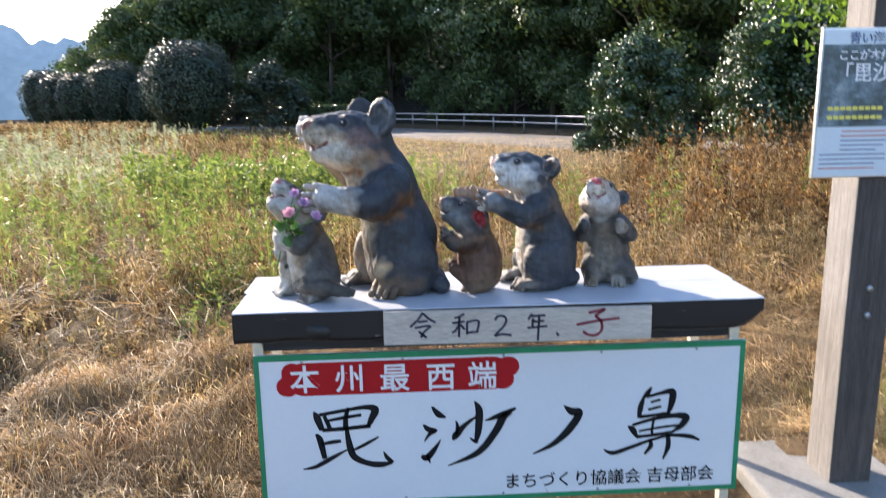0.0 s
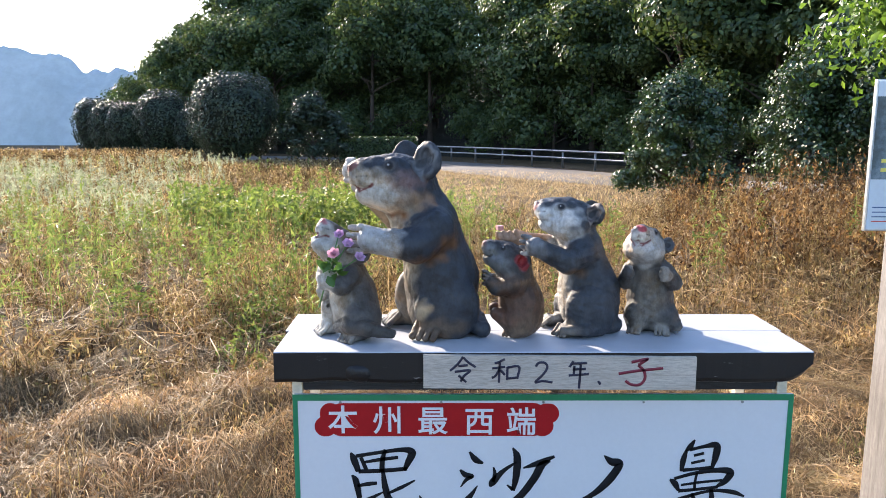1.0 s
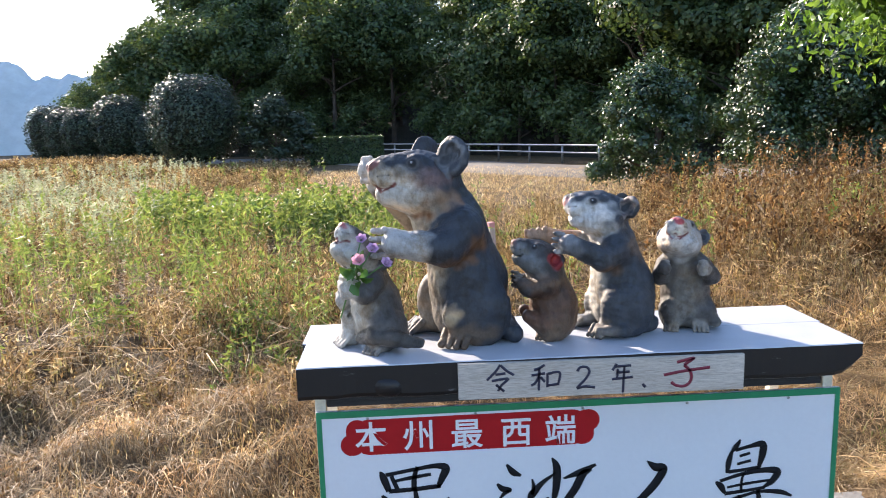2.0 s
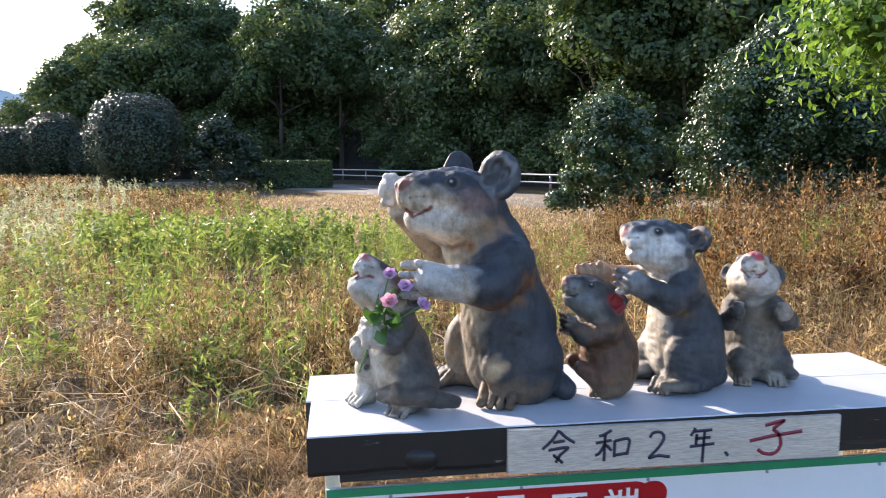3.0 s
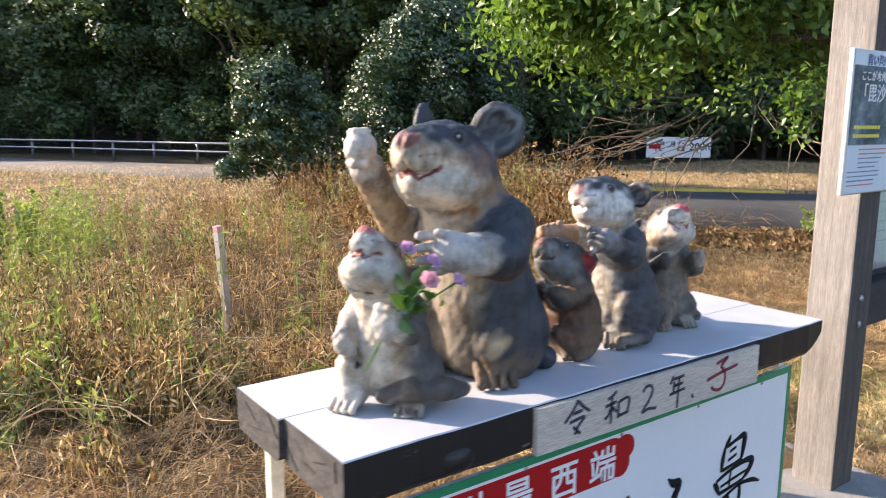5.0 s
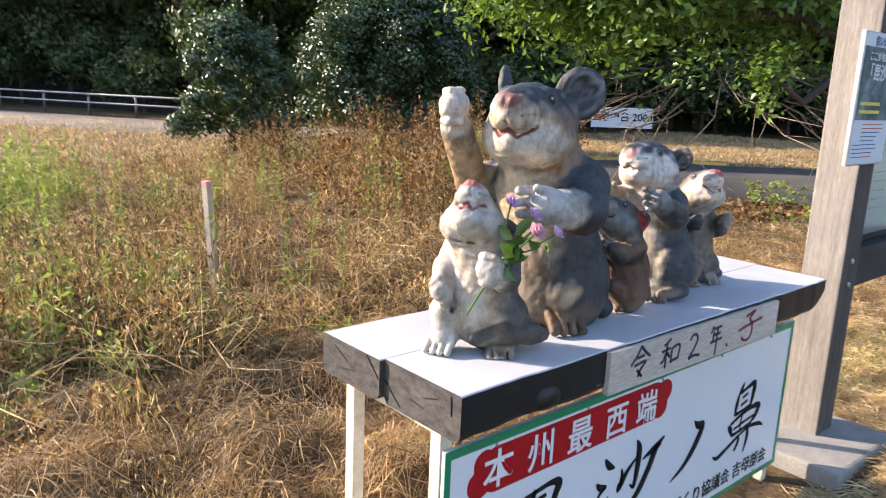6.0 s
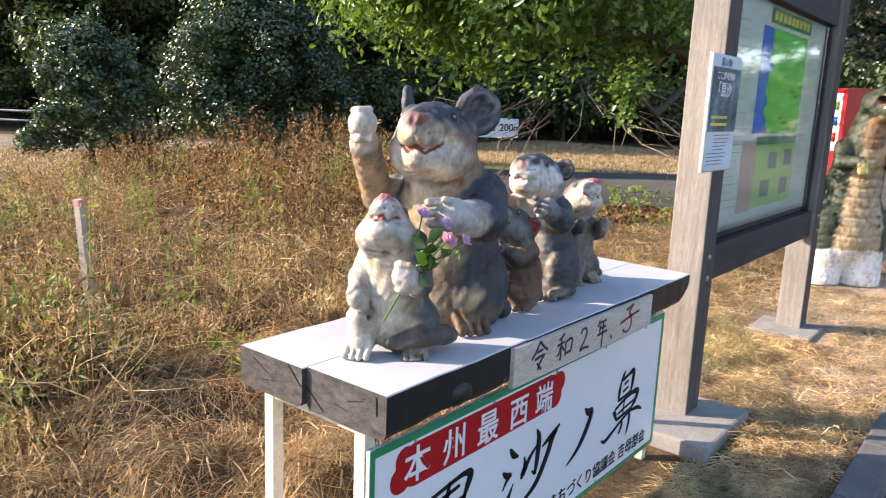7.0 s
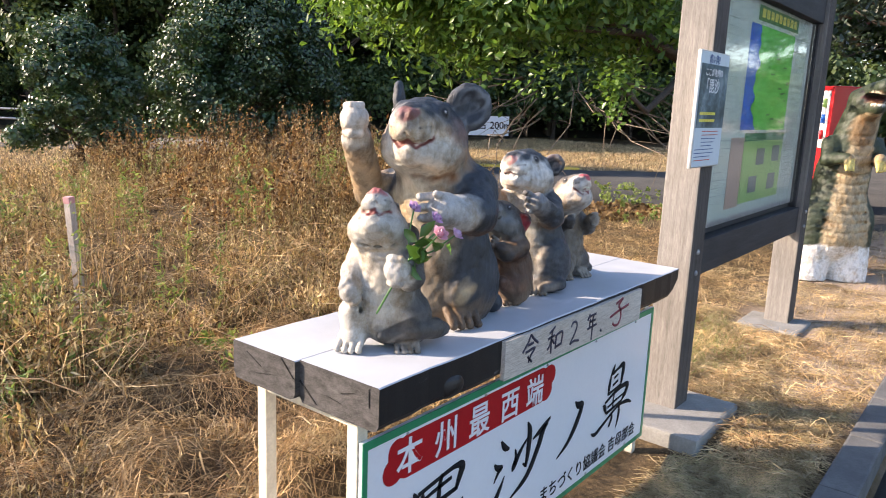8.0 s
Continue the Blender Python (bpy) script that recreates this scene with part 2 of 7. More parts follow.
xs = np.concatenate([np.linspace(-2500, -60, 8), np.linspace(-50, -6, 30), np.linspace(-5, 7, 121), np.linspace(7.5, 50, 40), np.linspace(80, 2500, 8)])
ys = np.concatenate([np.linspace(-2500, -40, 6), np.linspace(-20, -2, 10), np.linspace(-1.5, 8, 96), np.linspace(8.5, 60, 60), np.linspace(90, 2500, 8)])
tagged(sheet("ground", xs, ys, gz, ground_material()), "dry straw-coloured soil of a mown and overgrown field", "ground", kind="structure")


def spline(pts, n):
    P = np.array(pts, float)
    P = np.vstack([2 * P[0] - P[1], P, 2 * P[-1] - P[-2]])
    out = []
    for i in range(1, len(P) - 2):
        for t in np.linspace(0, 1, n, endpoint=False):
            a, b, c, d = P[i - 1], P[i], P[i + 1], P[i + 2]
            out.append(0.5 * (2 * b + (c - a) * t + (2 * a - 5 * b + 4 * c - d) * t * t + (3 * b - a - 3 * c + d) * t ** 3))
    out.append(P[-2])
    return np.array(out)


RAIL = spline([(-2.0, 38.2), (1.0, 34.0), (4.0, 29.2), (6.6, 24.4), (9.6, 20.6), (14, 17.6), (20, 14.9), (27, 12.6)], 8)


def offset(line, d):
    t = np.gradient(line, axis=0)
    t /= np.linalg.norm(t, axis=1)[:, None]
    return line + np.stack([t[:, 1], -t[:, 0]], -1) * d


def strip(name, a, b, z, mat):
    n = len(a)
    V = np.vstack([np.c_[a, np.full(n, z)], np.c_[b, np.full(n, z)], np.c_[a, np.full(n, -0.1)], np.c_[b, np.full(n, -0.1)]])
    i = np.arange(n - 1)
    F = np.vstack([np.c_[i, i + 1, n + i + 1, n + i], np.c_[i + 2 * n, i + 2 * n + 1, i + 1, i], np.c_[n + i, n + i + 1, 3 * n + i + 1, 3 * n + i]])
    return obj(name, mesh_np(name, V, F), mat)


ROADLINE = np.vstack([[(-40, 47.5), (-24, 45), (-12, 42.5)], RAIL])
LANE = ROADLINE[ROADLINE[:, 0] < 15.5]
tagged(strip("road", offset(LANE, 0.9), offset(LANE, 5.4), 0.035, M_OLD_ROAD), "sun-bleached grey asphalt lane curving past the field", "road", kind="structure")
PAVE_NEAR = np.array([(9.0, -14.0), (9.0, -3.0), (8.8, 1.5), (8.45, 3.35), (7.8, 4.1), (7.0, 4.75), (6.1, 5.6), (5.6, 6.6)])
PAVE_FAR = np.array([(40, -14.0), (40, -3.0), (40, 4.0), (14.5, 5.6), (13.0, 6.8), (12.4, 7.6), (11.4, 8.6), (9.2, 9.6)])
tagged(strip("pavement", PAVE_NEAR, PAVE_FAR, 0.03, M_ASPHALT), "dark asphalt parking area in tree shade", "pavement", kind="structure")


def paved(x, y):
    """Whether a place lies on the asphalt beyond the field."""
    near = np.interp(x, (5.6, 6.1, 7.0, 7.8, 8.45, 8.8, 9.0), (6.6, 5.6, 4.75, 4.1, 3.35, 1.5, -14))
    return (x > 5.6) & (y > near) & (y < np.interp(x, (5.6, 9.2, 11.4, 12.4, 13.0, 14.5, 40), (6.6, 9.6, 8.6, 7.6, 6.8, 5.6, 4.0)))


M_YELLOW = plain("yellow_road_paint", (0.70, 0.50, 0.05), (0.6, 0.42, 0.06), 0.7, 0, 6)
yl = spline([(11.0, 9.3), (11.9, 8.4), (12.65, 7.6), (13.1, 6.95)], 6)
tagged(strip("trim", yl, offset(yl, -0.45), 0.045, M_YELLOW), "worn yellow painted edge line on the asphalt", "road marking", kind="structure")
tagged(strip("road_path", np.array([(-14, -0.76), (14.0, -0.76)]), np.array([(-14, -5.5), (14.0, -5.5)]), -0.09, M_ASPHALT), "grey asphalt footpath beside the field", "path", kind="structure")


def kerb_stone(x0, x1):
    bm = box_bm((x0 + 0.003, -0.755, -0.14), (x1 - 0.003, -0.615, 0.040), 0.012, 2)
    return tagged(part("kerb_stone", bm, M_KERB), "grey concrete edging stone along the footpath", "kerb", "edging stones")


for k in range(12):
    kerb_stone(-0.85 + k * 0.6, -0.85 + (k + 1) * 0.6)

# ---- guard rail beside the road ----
GUARD = RAIL[RAIL[:, 0] < 8.8]
rail_base = base("guard_rail", float(RAIL[20][0]), float(RAIL[20][1]), 0, "white-grey steel guard rail with two pipes along the lane", "guard rail")


def local(P, z):
    o = rail_base.matrix_world.translation
    return [(float(p[0]) - o.x, float(p[1]) - o.y, z) for p in P]


for z in (0.70, 0.42):
    part("rail_pipe", tube_bm(local(GUARD, z), [0.038] * len(GUARD), 8), M_STEEL, rail_base)
acc = 0.0
for i in range(1, len(GUARD)):
    acc += float(np.linalg.norm(GUARD[i] - GUARD[i - 1]))
    if acc > 1.9:
        acc = 0.0
        p = offset(GUARD, -0.09)[i]
        part("post", tube_bm(local([p, p + 1e-4], 0)[:1] + local([p], 0.74), [0.045, 0.045], 8), M_STEEL, rail_base)


# ---- the stand: two thick planks on timber legs ----
def plank_bm(x0, x1, y0, y1, z0, z1, seed, round_front):
    """A thick slab with a wavy front edge and rounded lower edges."""
    bm = bmesh.new()
    n, rings = 60, []
    for i in range(n + 1):
        u = i / n
        x = x0 + (x1 - x0) * u
        w = 0.004 * noise.noise((x * 6, seed, 0)) + 0.003 * noise.noise((x * 19, seed, 4))
        dz = 0.007 * noise.noise((x * 5, seed, 9)) + 0.004 * noise.noise((x * 17, seed, 2))
        e = max(0.0, (u - 0.95) / 0.05) if round_front else 0.0
        c = 0.018 + 0.05 * e * e
        ya, yb = y0 - w * (1 if round_front else 0.4), y1 + w * (0.3 if round_front else 1)
        prof = [(ya, z1 - 0.003), (ya + 0.003, z1), (yb - 0.003, z1), (yb, z1 - 0.003), (yb, z0 + 0.015 + dz), (yb - 0.012, z0 + dz), (ya + c, z0 + dz + 0.4 * c * e), (ya + 0.35 * c, z0 + 0.3 * c + dz + 0.4 * c * e), (ya, z0 + c + dz)]
        rings.append([bm.verts.new((x, y, z)) for y, z in prof])
    k = len(rings[0])
    for r0, r1 in zip(rings, rings[1:]):
        for j in range(k):
            f = bm.faces.new((r0[j], r1[j], r1[(j + 1) % k], r0[(j + 1) % k]))
            f.material_index = 0 if j in (0, 1, 2) else 1
    for f in (bm.faces.new(rings[0]), bm.faces.new(rings[-1][::-1])):
        f.material_index = 2
    bmesh.ops.recalc_face_normals(bm, faces=bm.faces)
    return bm


TOP = 0.80
stand = base("display_bench", 0, 0.26, 0, "plank display bench, worn white top, black front edge, cream legs", "bench")


def bench_part(name, bm, mats, label=""):
    me = bpy.data.meshes.new(name)
    bm.transform(Matrix.Translation((0, -0.26, 0)))
    bm.to_mesh(me)
    bm.free()
    for m in mats:
        me.materials.append(m)
    return obj(name, me, None, stand, label)


bench_part("plank", plank_bm(-0.906, 0.90, 0.0, 0.2685, 0.690, TOP, 3.0, True), (M_WHITE_TOP, M_BLACK, M_END), "front plank, white on top with a flaking black edge")
bench_part("plank", plank_bm(-0.920, 0.912, 0.2700, 0.518, 0.695, TOP - 0.001, 8.0, False), (M_WHITE_TOP, M_END, M_END), "back plank, white on top with bare grey end grain")
for x in (-0.868, 0.832):
    for y in (0.102, 0.45):
        bench_part("leg", box_bm((x, y, -0.14), (x + 0.036, y + 0.036, 0.69), 0.003), (M_LEG,))
    bench_part("end_rail", box_bm((x + 0.004, 0.138, 0.652), (x + 0.032, 0.45, 0.688), 0.003), (M_LEG,))
# apron in dark wood: the shadow under the planks is in its colour
bench_part("apron", box_bm((-0.830, 0.106, 0.630), (0.830, 0.134, 0.688), 0.003), (M_DARK_WOOD,))
# a knot standing proud of the black edge
kb = bmesh.new()
bmesh.ops.create_icosphere(kb, subdivisions=3, radius=0.045, matrix=pose(-0.625, 0.012, 0.725) @ Matrix.Diagonal((1.1, 0.55, 0.8, 1)))
for v in kb.verts:
    v.co += v.co.normalized() * 0.008 * noise.noise(v.co * 25)
bench_part("knot", kb, (M_BLACK,))
# cracks in the end grain: thin dark wedges set into the slab's end
M_CRACK = plain("dark_crack", (0.02, 0.018, 0.016), None, 0.95)
for y0, z0, y1, z1, w in ((0.322, 0.796, 0.274, 0.752, 0.0035), (0.267, 0.747, 0.205, 0.700, 0.0045), (0.03, 0.79, 0.028, 0.745, 0.003), (0.42, 0.73, 0.36, 0.742, 0.002), (0.12, 0.755, 0.075, 0.768, 0.002), (0.46, 0.78, 0.40, 0.752, 0.002), (0.17, 0.735, 0.12, 0.728, 0.0015)):
    cb = bmesh.new()
    d = Vector((0, y1 - y0, z1 - z0)).normalized()
    s = Vector((0, -d.z, d.y)) * w / 2
    xo = -0.9222 if y0 > 0.27 else -0.9082
    vs = [Vector((xo, y0, z0)) - s, Vector((xo, y0, z0)) + s, Vector((xo, y1, z1)) + s * 0.5, Vector((xo, y1, z1)) - s * 0.5]
    lo = [cb.verts.new(v) for v in vs]
    hi = [cb.verts.new(v + Vector((0.006, 0, 0))) for v in vs]
    cb.faces.new(lo)
    cb.faces.new(hi[::-1])
    for j in range(4):
        cb.faces.new((lo[j], hi[j], hi[(j + 1) % 4], lo[(j + 1) % 4]))
    bmesh.ops.recalc_face_normals(cb, faces=cb.faces)
    bench_part("crack", cb, (M_CRACK,))

# ---- lettering ----
def text_mesh(body, size, depth=0.0006, bold=0.0):
    cu = bpy.data.curves.new("lettering", "FONT")
    cu.body, cu.size, cu.extrude, cu.offset = body, size, depth, bold
    cu.align_x, cu.align_y = "CENTER", "CENTER"
    tmp = new("lettering", cu)
    bpy.context.view_layer.update()
    me = bpy.data.meshes.new_from_object(tmp.evaluated_get(bpy.context.evaluated_depsgraph_get()))
    bpy.data.objects.remove(tmp)
    return me


def lettering(body, size, mat, parent, m, bold=0.0, name="lettering"):
    """Text laid on an upright face that looks along -y; m in the parent's space."""
    ob = obj(name, text_mesh(body, size, 0.0006, bold), mat, parent)
    ob.matrix_local = m @ pose(0, 0, 0, 90)
    return ob


def brush(y, pts, thick=0.0006):
    """One brush stroke on the plane y: (x, z, width) along it, smoothed."""
    P = spline([(a, b, c) for a, b, c in pts], 8)
    t = np.gradient(P[:, :2], axis=0)
    t /= np.linalg.norm(t, axis=1)[:, None] + 1e-9
    s = np.stack([-t[:, 1], t[:, 0]], -1) * np.maximum(P[:, 2:3], 0.001) / 2
    a, b, n = P[:, :2] + s, P[:, :2] - s, len(P)
    V = np.vstack([np.c_[q[:, 0], np.full(n, yy), q[:, 1]] for yy in (y - thick, y + thick) for q in (a, b)])
    i = np.arange(n - 1)
    F = np.vstack([np.c_[i, n + i, n + i + 1, i + 1], np.c_[2 * n + i, i, i + 1, 2 * n + i + 1][:, ::1], np.c_[n + i, 3 * n + i, 3 * n + i + 1, n + i + 1]])
    return V, F


def strokes_obj(name, list_vf, mat, parent, org):
    V, F, o = [], [], 0
    for v, f in list_vf:
        V.append(v - np.array(org))
        F.append(f + o)
        o += len(v)
    return obj(name, mesh_np(name, np.vstack(V), np.vstack(F)), mat, parent)


SX0, SX1, SZ0, SZ1 = -0.853, 0.865, 0.062, 0.637
sign = base("sign_board", 0.0047, 0.0925, 0.0735, "white sign board with green border, red label and black brush lettering", "sign")
sign.scale = (1.0192, 1, 1.0192)
so = (0, 0.045, 0.10)


def sign_part(name, bm, mat, label=""):
    bm.transform(Matrix.Translation((-so[0], -so[1], -so[2])))
    return part(name, bm, mat, sign, label)


sign_panel = sign_part("panel", box_bm((SX0, 0.040, SZ0), (SX1, 0.052, SZ1), 0.001, 1), M_SIGN)
for lo, hi in (((SX0, 0.0375, SZ1 - 0.022), (SX1, 0.0395, SZ1)), ((SX0, 0.0375, SZ0), (SX1, 0.0395, SZ0 + 0.018)), ((SX0, 0.0375, SZ0 + 0.018), (SX0 + 0.017, 0.0395, SZ1 - 0.022)), ((SX1 - 0.017, 0.0375, SZ0 + 0.018), (SX1, 0.0395, SZ1 - 0.022))):
    sign_part("border", box_bm(lo, hi, 0), M_GREEN)
face = 0.0385
# red label: a bar with lobed ends
rb = bmesh.new()
for k, (cx, cz, hx, hz) in enumerate(((-0.358, 0.546, 0.385, 0.060), (-0.742, 0.522, 0.038, 0.036), (-0.725, 0.566, 0.036, 0.040), (0.020, 0.568, 0.040, 0.036), (0.004, 0.524, 0.038, 0.038))):
    ring, dy = [], 0.0002 * k
    for j in range(40):
        a = 2 * math.pi * j / 40
        r = min(hx, hz) * 0.98
        ring.append(rb.verts.new((cx + math.copysign(max(hx - r, 0), math.cos(a)) + r * math.cos(a), face - dy, cz + math.copysign(max(hz - r, 0), math.sin(a)) + r * math.sin(a))))
    rb.faces.new(ring)
    r2 = [rb.verts.new(v.co + Vector((0, 0.0015, 0))) for v in ring]
    for j in range(40):
        rb.faces.new((ring[j], ring[(j + 1) % 40], r2[(j + 1) % 40], r2[j]))
bmesh.ops.recalc_face_normals(rb, faces=rb.faces)
sign_part("red_label", rb, M_RED)
for ch, x, z in (("本", -0.682, 0.551), ("州", -0.528, 0.549), ("最", -0.374, 0.547), ("西", -0.214, 0.545), ("端", -0.069, 0.544)):
    lettering(ch, 0.106, M_LETTER, sign_panel, Matrix.Translation((x, 0.036 - so[1], z - so[2] - 0.011)), 0.0013)
lettering("まちづくり協議会 吉母部会", 0.063, M_INK, sign_panel, Matrix.Translation((0.393, 0.0385 - so[1], 0.127 - so[2])), 0.0004)
BRUSH = []
BRUSH_ENDS = [0]
BRUSH.append(brush(face, [(-0.658, 0.427, 0.0055), (-0.648, 0.404, 0.0239), (-0.632, 0.357, 0.0184)]))
BRUSH.append(brush(face, [(-0.64, 0.414, 0.0129), (-0.545, 0.429, 0.0129), (-0.479, 0.437, 0.0165), (-0.446, 0.427, 0.0276), (-0.46, 0.39, 0.022), (-0.473, 0.362, 0.0129)]))
BRUSH.append(brush(face, [(-0.613, 0.391, 0.0092), (-0.556, 0.401, 0.0129), (-0.494, 0.409, 0.011)]))
BRUSH.append(brush(face, [(-0.632, 0.357, 0.0147), (-0.548, 0.36, 0.0147), (-0.463, 0.367, 0.0147)]))
BRUSH.append(brush(face, [(-0.537, 0.438, 0.0129), (-0.548, 0.403, 0.0165), (-0.551, 0.354, 0.0184)]))
BRUSH.append(brush(face, [(-0.623, 0.41, 0.0129), (-0.605, 0.364, 0.0147)]))
BRUSH.append(brush(face, [(-0.655, 0.344, 0.0073), (-0.641, 0.32, 0.022), (-0.628, 0.25, 0.0165)]))
BRUSH.append(brush(face, [(-0.637, 0.304, 0.0092), (-0.598, 0.311, 0.0147), (-0.568, 0.314, 0.011)]))
BRUSH.append(brush(face, [(-0.705, 0.212, 0.0037), (-0.66, 0.22, 0.0147), (-0.606, 0.249, 0.0165), (-0.548, 0.28, 0.0055)]))
BRUSH.append(brush(face, [(-0.547, 0.356, 0.0129), (-0.54, 0.301, 0.022), (-0.525, 0.253, 0.0239), (-0.479, 0.226, 0.0202), (-0.431, 0.218, 0.022), (-0.391, 0.223, 0.0092)]))
BRUSH.append(brush(face, [(-0.421, 0.268, 0.0028), (-0.409, 0.244, 0.0147), (-0.389, 0.223, 0.0129)]))
BRUSH.append(brush(face, [(-0.534, 0.274, 0.0073), (-0.485, 0.297, 0.0129), (-0.436, 0.324, 0.0055)]))
BRUSH_ENDS.append(len(BRUSH))
BRUSH.append(brush(face, [(-0.247, 0.429, 0.0073), (-0.225, 0.4, 0.022), (-0.199, 0.387, 0.0073)]))
BRUSH.append(brush(face, [(-0.279, 0.363, 0.0073), (-0.26, 0.344, 0.0202), (-0.236, 0.339, 0.0129), (-0.257, 0.326, 0.0129), (-0.277, 0.299, 0.0037)]))
BRUSH.append(brush(face, [(-0.218, 0.304, 0.0028), (-0.24, 0.269, 0.0165), (-0.268, 0.237, 0.0239), (-0.288, 0.244, 0.0129)]))
BRUSH.append(brush(face, [(-0.267, 0.25, 0.0129), (-0.257, 0.216, 0.0055)]))
BRUSH.append(brush(face, [(-0.097, 0.444, 0.0055), (-0.081, 0.407, 0.0257), (-0.084, 0.336, 0.0239), (-0.094, 0.285, 0.0129)]))
BRUSH.append(brush(face, [(-0.083, 0.392, 0.0055), (-0.131, 0.356, 0.0165), (-0.164, 0.318, 0.0257), (-0.175, 0.3, 0.0073)]))
BRUSH.append(brush(face, [(-0.163, 0.373, 0.0055), (-0.158, 0.348, 0.0129), (-0.164, 0.318, 0.0129)]))
BRUSH.append(brush(face, [(-0.115, 0.306, 0.0055), (-0.094, 0.289, 0.0129)]))
BRUSH.append(brush(face, [(-0.059, 0.369, 0.0058), (-0.005, 0.388, 0.0211), (0.049, 0.412, 0.0096)]))
BRUSH.append(brush(face, [(0.035, 0.395, 0.0077), (0.005, 0.38, 0.0269), (-0.024, 0.325, 0.0269), (-0.087, 0.248, 0.023), (-0.194, 0.202, 0.0038)]))
BRUSH_ENDS.append(len(BRUSH))
BRUSH.append(brush(face, [(0.22, 0.415, 0.0038), (0.248, 0.392, 0.0269), (0.276, 0.383, 0.0269), (0.241, 0.324, 0.0288), (0.185, 0.27, 0.0192), (0.112, 0.234, 0.0038)]))
BRUSH_ENDS.append(len(BRUSH))
BRUSH.append(brush(face, [(0.534, 0.472, 0.0055), (0.52, 0.449, 0.0184), (0.504, 0.429, 0.0092)]))
BRUSH.append(brush(face, [(0.507, 0.435, 0.0092), (0.497, 0.397, 0.0202), (0.492, 0.356, 0.011)]))
BRUSH.append(brush(face, [(0.518, 0.435, 0.011), (0.566, 0.447, 0.0129), (0.609, 0.452, 0.0239), (0.61, 0.414, 0.0239), (0.598, 0.365, 0.011)]))
BRUSH.append(brush(face, [(0.533, 0.414, 0.0092), (0.568, 0.423, 0.0092)]))
BRUSH.append(brush(face, [(0.525, 0.386, 0.0092), (0.572, 0.397, 0.0092)]))
BRUSH.append(brush(face, [(0.497, 0.36, 0.0129), (0.549, 0.365, 0.011), (0.597, 0.371, 0.011)]))
BRUSH.append(brush(face, [(0.454, 0.327, 0.0073), (0.472, 0.311, 0.022), (0.486, 0.285, 0.011)]))
BRUSH.append(brush(face, [(0.469, 0.329, 0.011), (0.54, 0.349, 0.0129), (0.617, 0.36, 0.0184), (0.664, 0.353, 0.0257), (0.648, 0.32, 0.022), (0.619, 0.299, 0.0092)]))
BRUSH.append(brush(face, [(0.494, 0.305, 0.0083), (0.561, 0.315, 0.0092), (0.638, 0.323, 0.0083)]))
BRUSH.append(brush(face, [(0.55, 0.354, 0.0073), (0.543, 0.324, 0.0092), (0.542, 0.288, 0.0092)]))
BRUSH.append(brush(face, [(0.485, 0.283, 0.0129), (0.552, 0.289, 0.011), (0.624, 0.298, 0.011)]))
BRUSH.append(brush(face, [(0.368, 0.239, 0.0055), (0.404, 0.225, 0.0165), (0.466, 0.244, 0.0147), (0.543, 0.27, 0.011), (0.61, 0.284, 0.011), (0.678, 0.278, 0.0165), (0.718, 0.262, 0.0073)]))
BRUSH.append(brush(face, [(0.533, 0.275, 0.0073), (0.54, 0.247, 0.0165), (0.518, 0.215, 0.0092)]))
BRUSH.append(brush(face, [(0.6, 0.291, 0.0129), (0.604, 0.244, 0.0184), (0.587, 0.192, 0.0055)]))
for a, b in zip(BRUSH_ENDS, BRUSH_ENDS[1:] + [len(BRUSH)]):
    strokes_obj("brush_character", BRUSH[a:b], M_INK, sign_panel, so)
for x in (-0.69, -0.345, 0.005, 0.35, 0.69):
    for z in (SZ1 - 0.028, SZ0 + 0.024):
        bs = bmesh.new()
        bmesh.ops.create_icosphere(bs, subdivisions=2, radius=0.005, matrix=pose(x, 0.039, z) @ Matrix.Diagonal((1, 0.6, 1, 1)))
        sign_part("screw", bs, M_STEEL)

plaque = base("name_plaque", 0.05, -0.012, 0.67, "bare wooden plaque with hand-brushed black and red characters", "plaque")
po = (0.05, -0.012, 0.67)
pb = box_bm((-0.407, -0.0125, 0.674), (0.504, 0.004, 0.790), 0.002)
for v in pb.verts:
    v.co.z += 0.004 * (0.05 - v.co.x) / 0.45
pb.transform(Matrix.Translation((-po[0], -po[1], -po[2])))
plaque_board = part("board", pb, M_PLAQUE, plaque)
HAND = []
HAND_ENDS = [0]
HAND.append((0, [(-0.275, 0.788, 0.0081), (-0.291, 0.765, 0.0081), (-0.318, 0.739, 0.0081)]))
HAND.append((0, [(-0.275, 0.786, 0.0081), (-0.257, 0.768, 0.0081), (-0.233, 0.752, 0.0081)]))
HAND.append((0, [(-0.291, 0.756, 0.0081), (-0.259, 0.759, 0.0081)]))
HAND.append((0, [(-0.303, 0.736, 0.0081), (-0.252, 0.741, 0.0081), (-0.271, 0.722, 0.0081), (-0.283, 0.702, 0.0081)]))
HAND.append((0, [(-0.29, 0.724, 0.0081), (-0.264, 0.7, 0.0081)]))
HAND_ENDS.append(len(HAND))
HAND.append((0, [(-0.136, 0.78, 0.0081), (-0.157, 0.769, 0.0081), (-0.17, 0.766, 0.0081)]))
HAND.append((0, [(-0.178, 0.748, 0.0081), (-0.135, 0.753, 0.0081)]))
HAND.append((0, [(-0.153, 0.771, 0.0081), (-0.155, 0.698, 0.0081)]))
HAND.append((0, [(-0.154, 0.744, 0.0081), (-0.167, 0.722, 0.0081), (-0.179, 0.715, 0.0081)]))
HAND.append((0, [(-0.15, 0.742, 0.0081), (-0.135, 0.725, 0.0081)]))
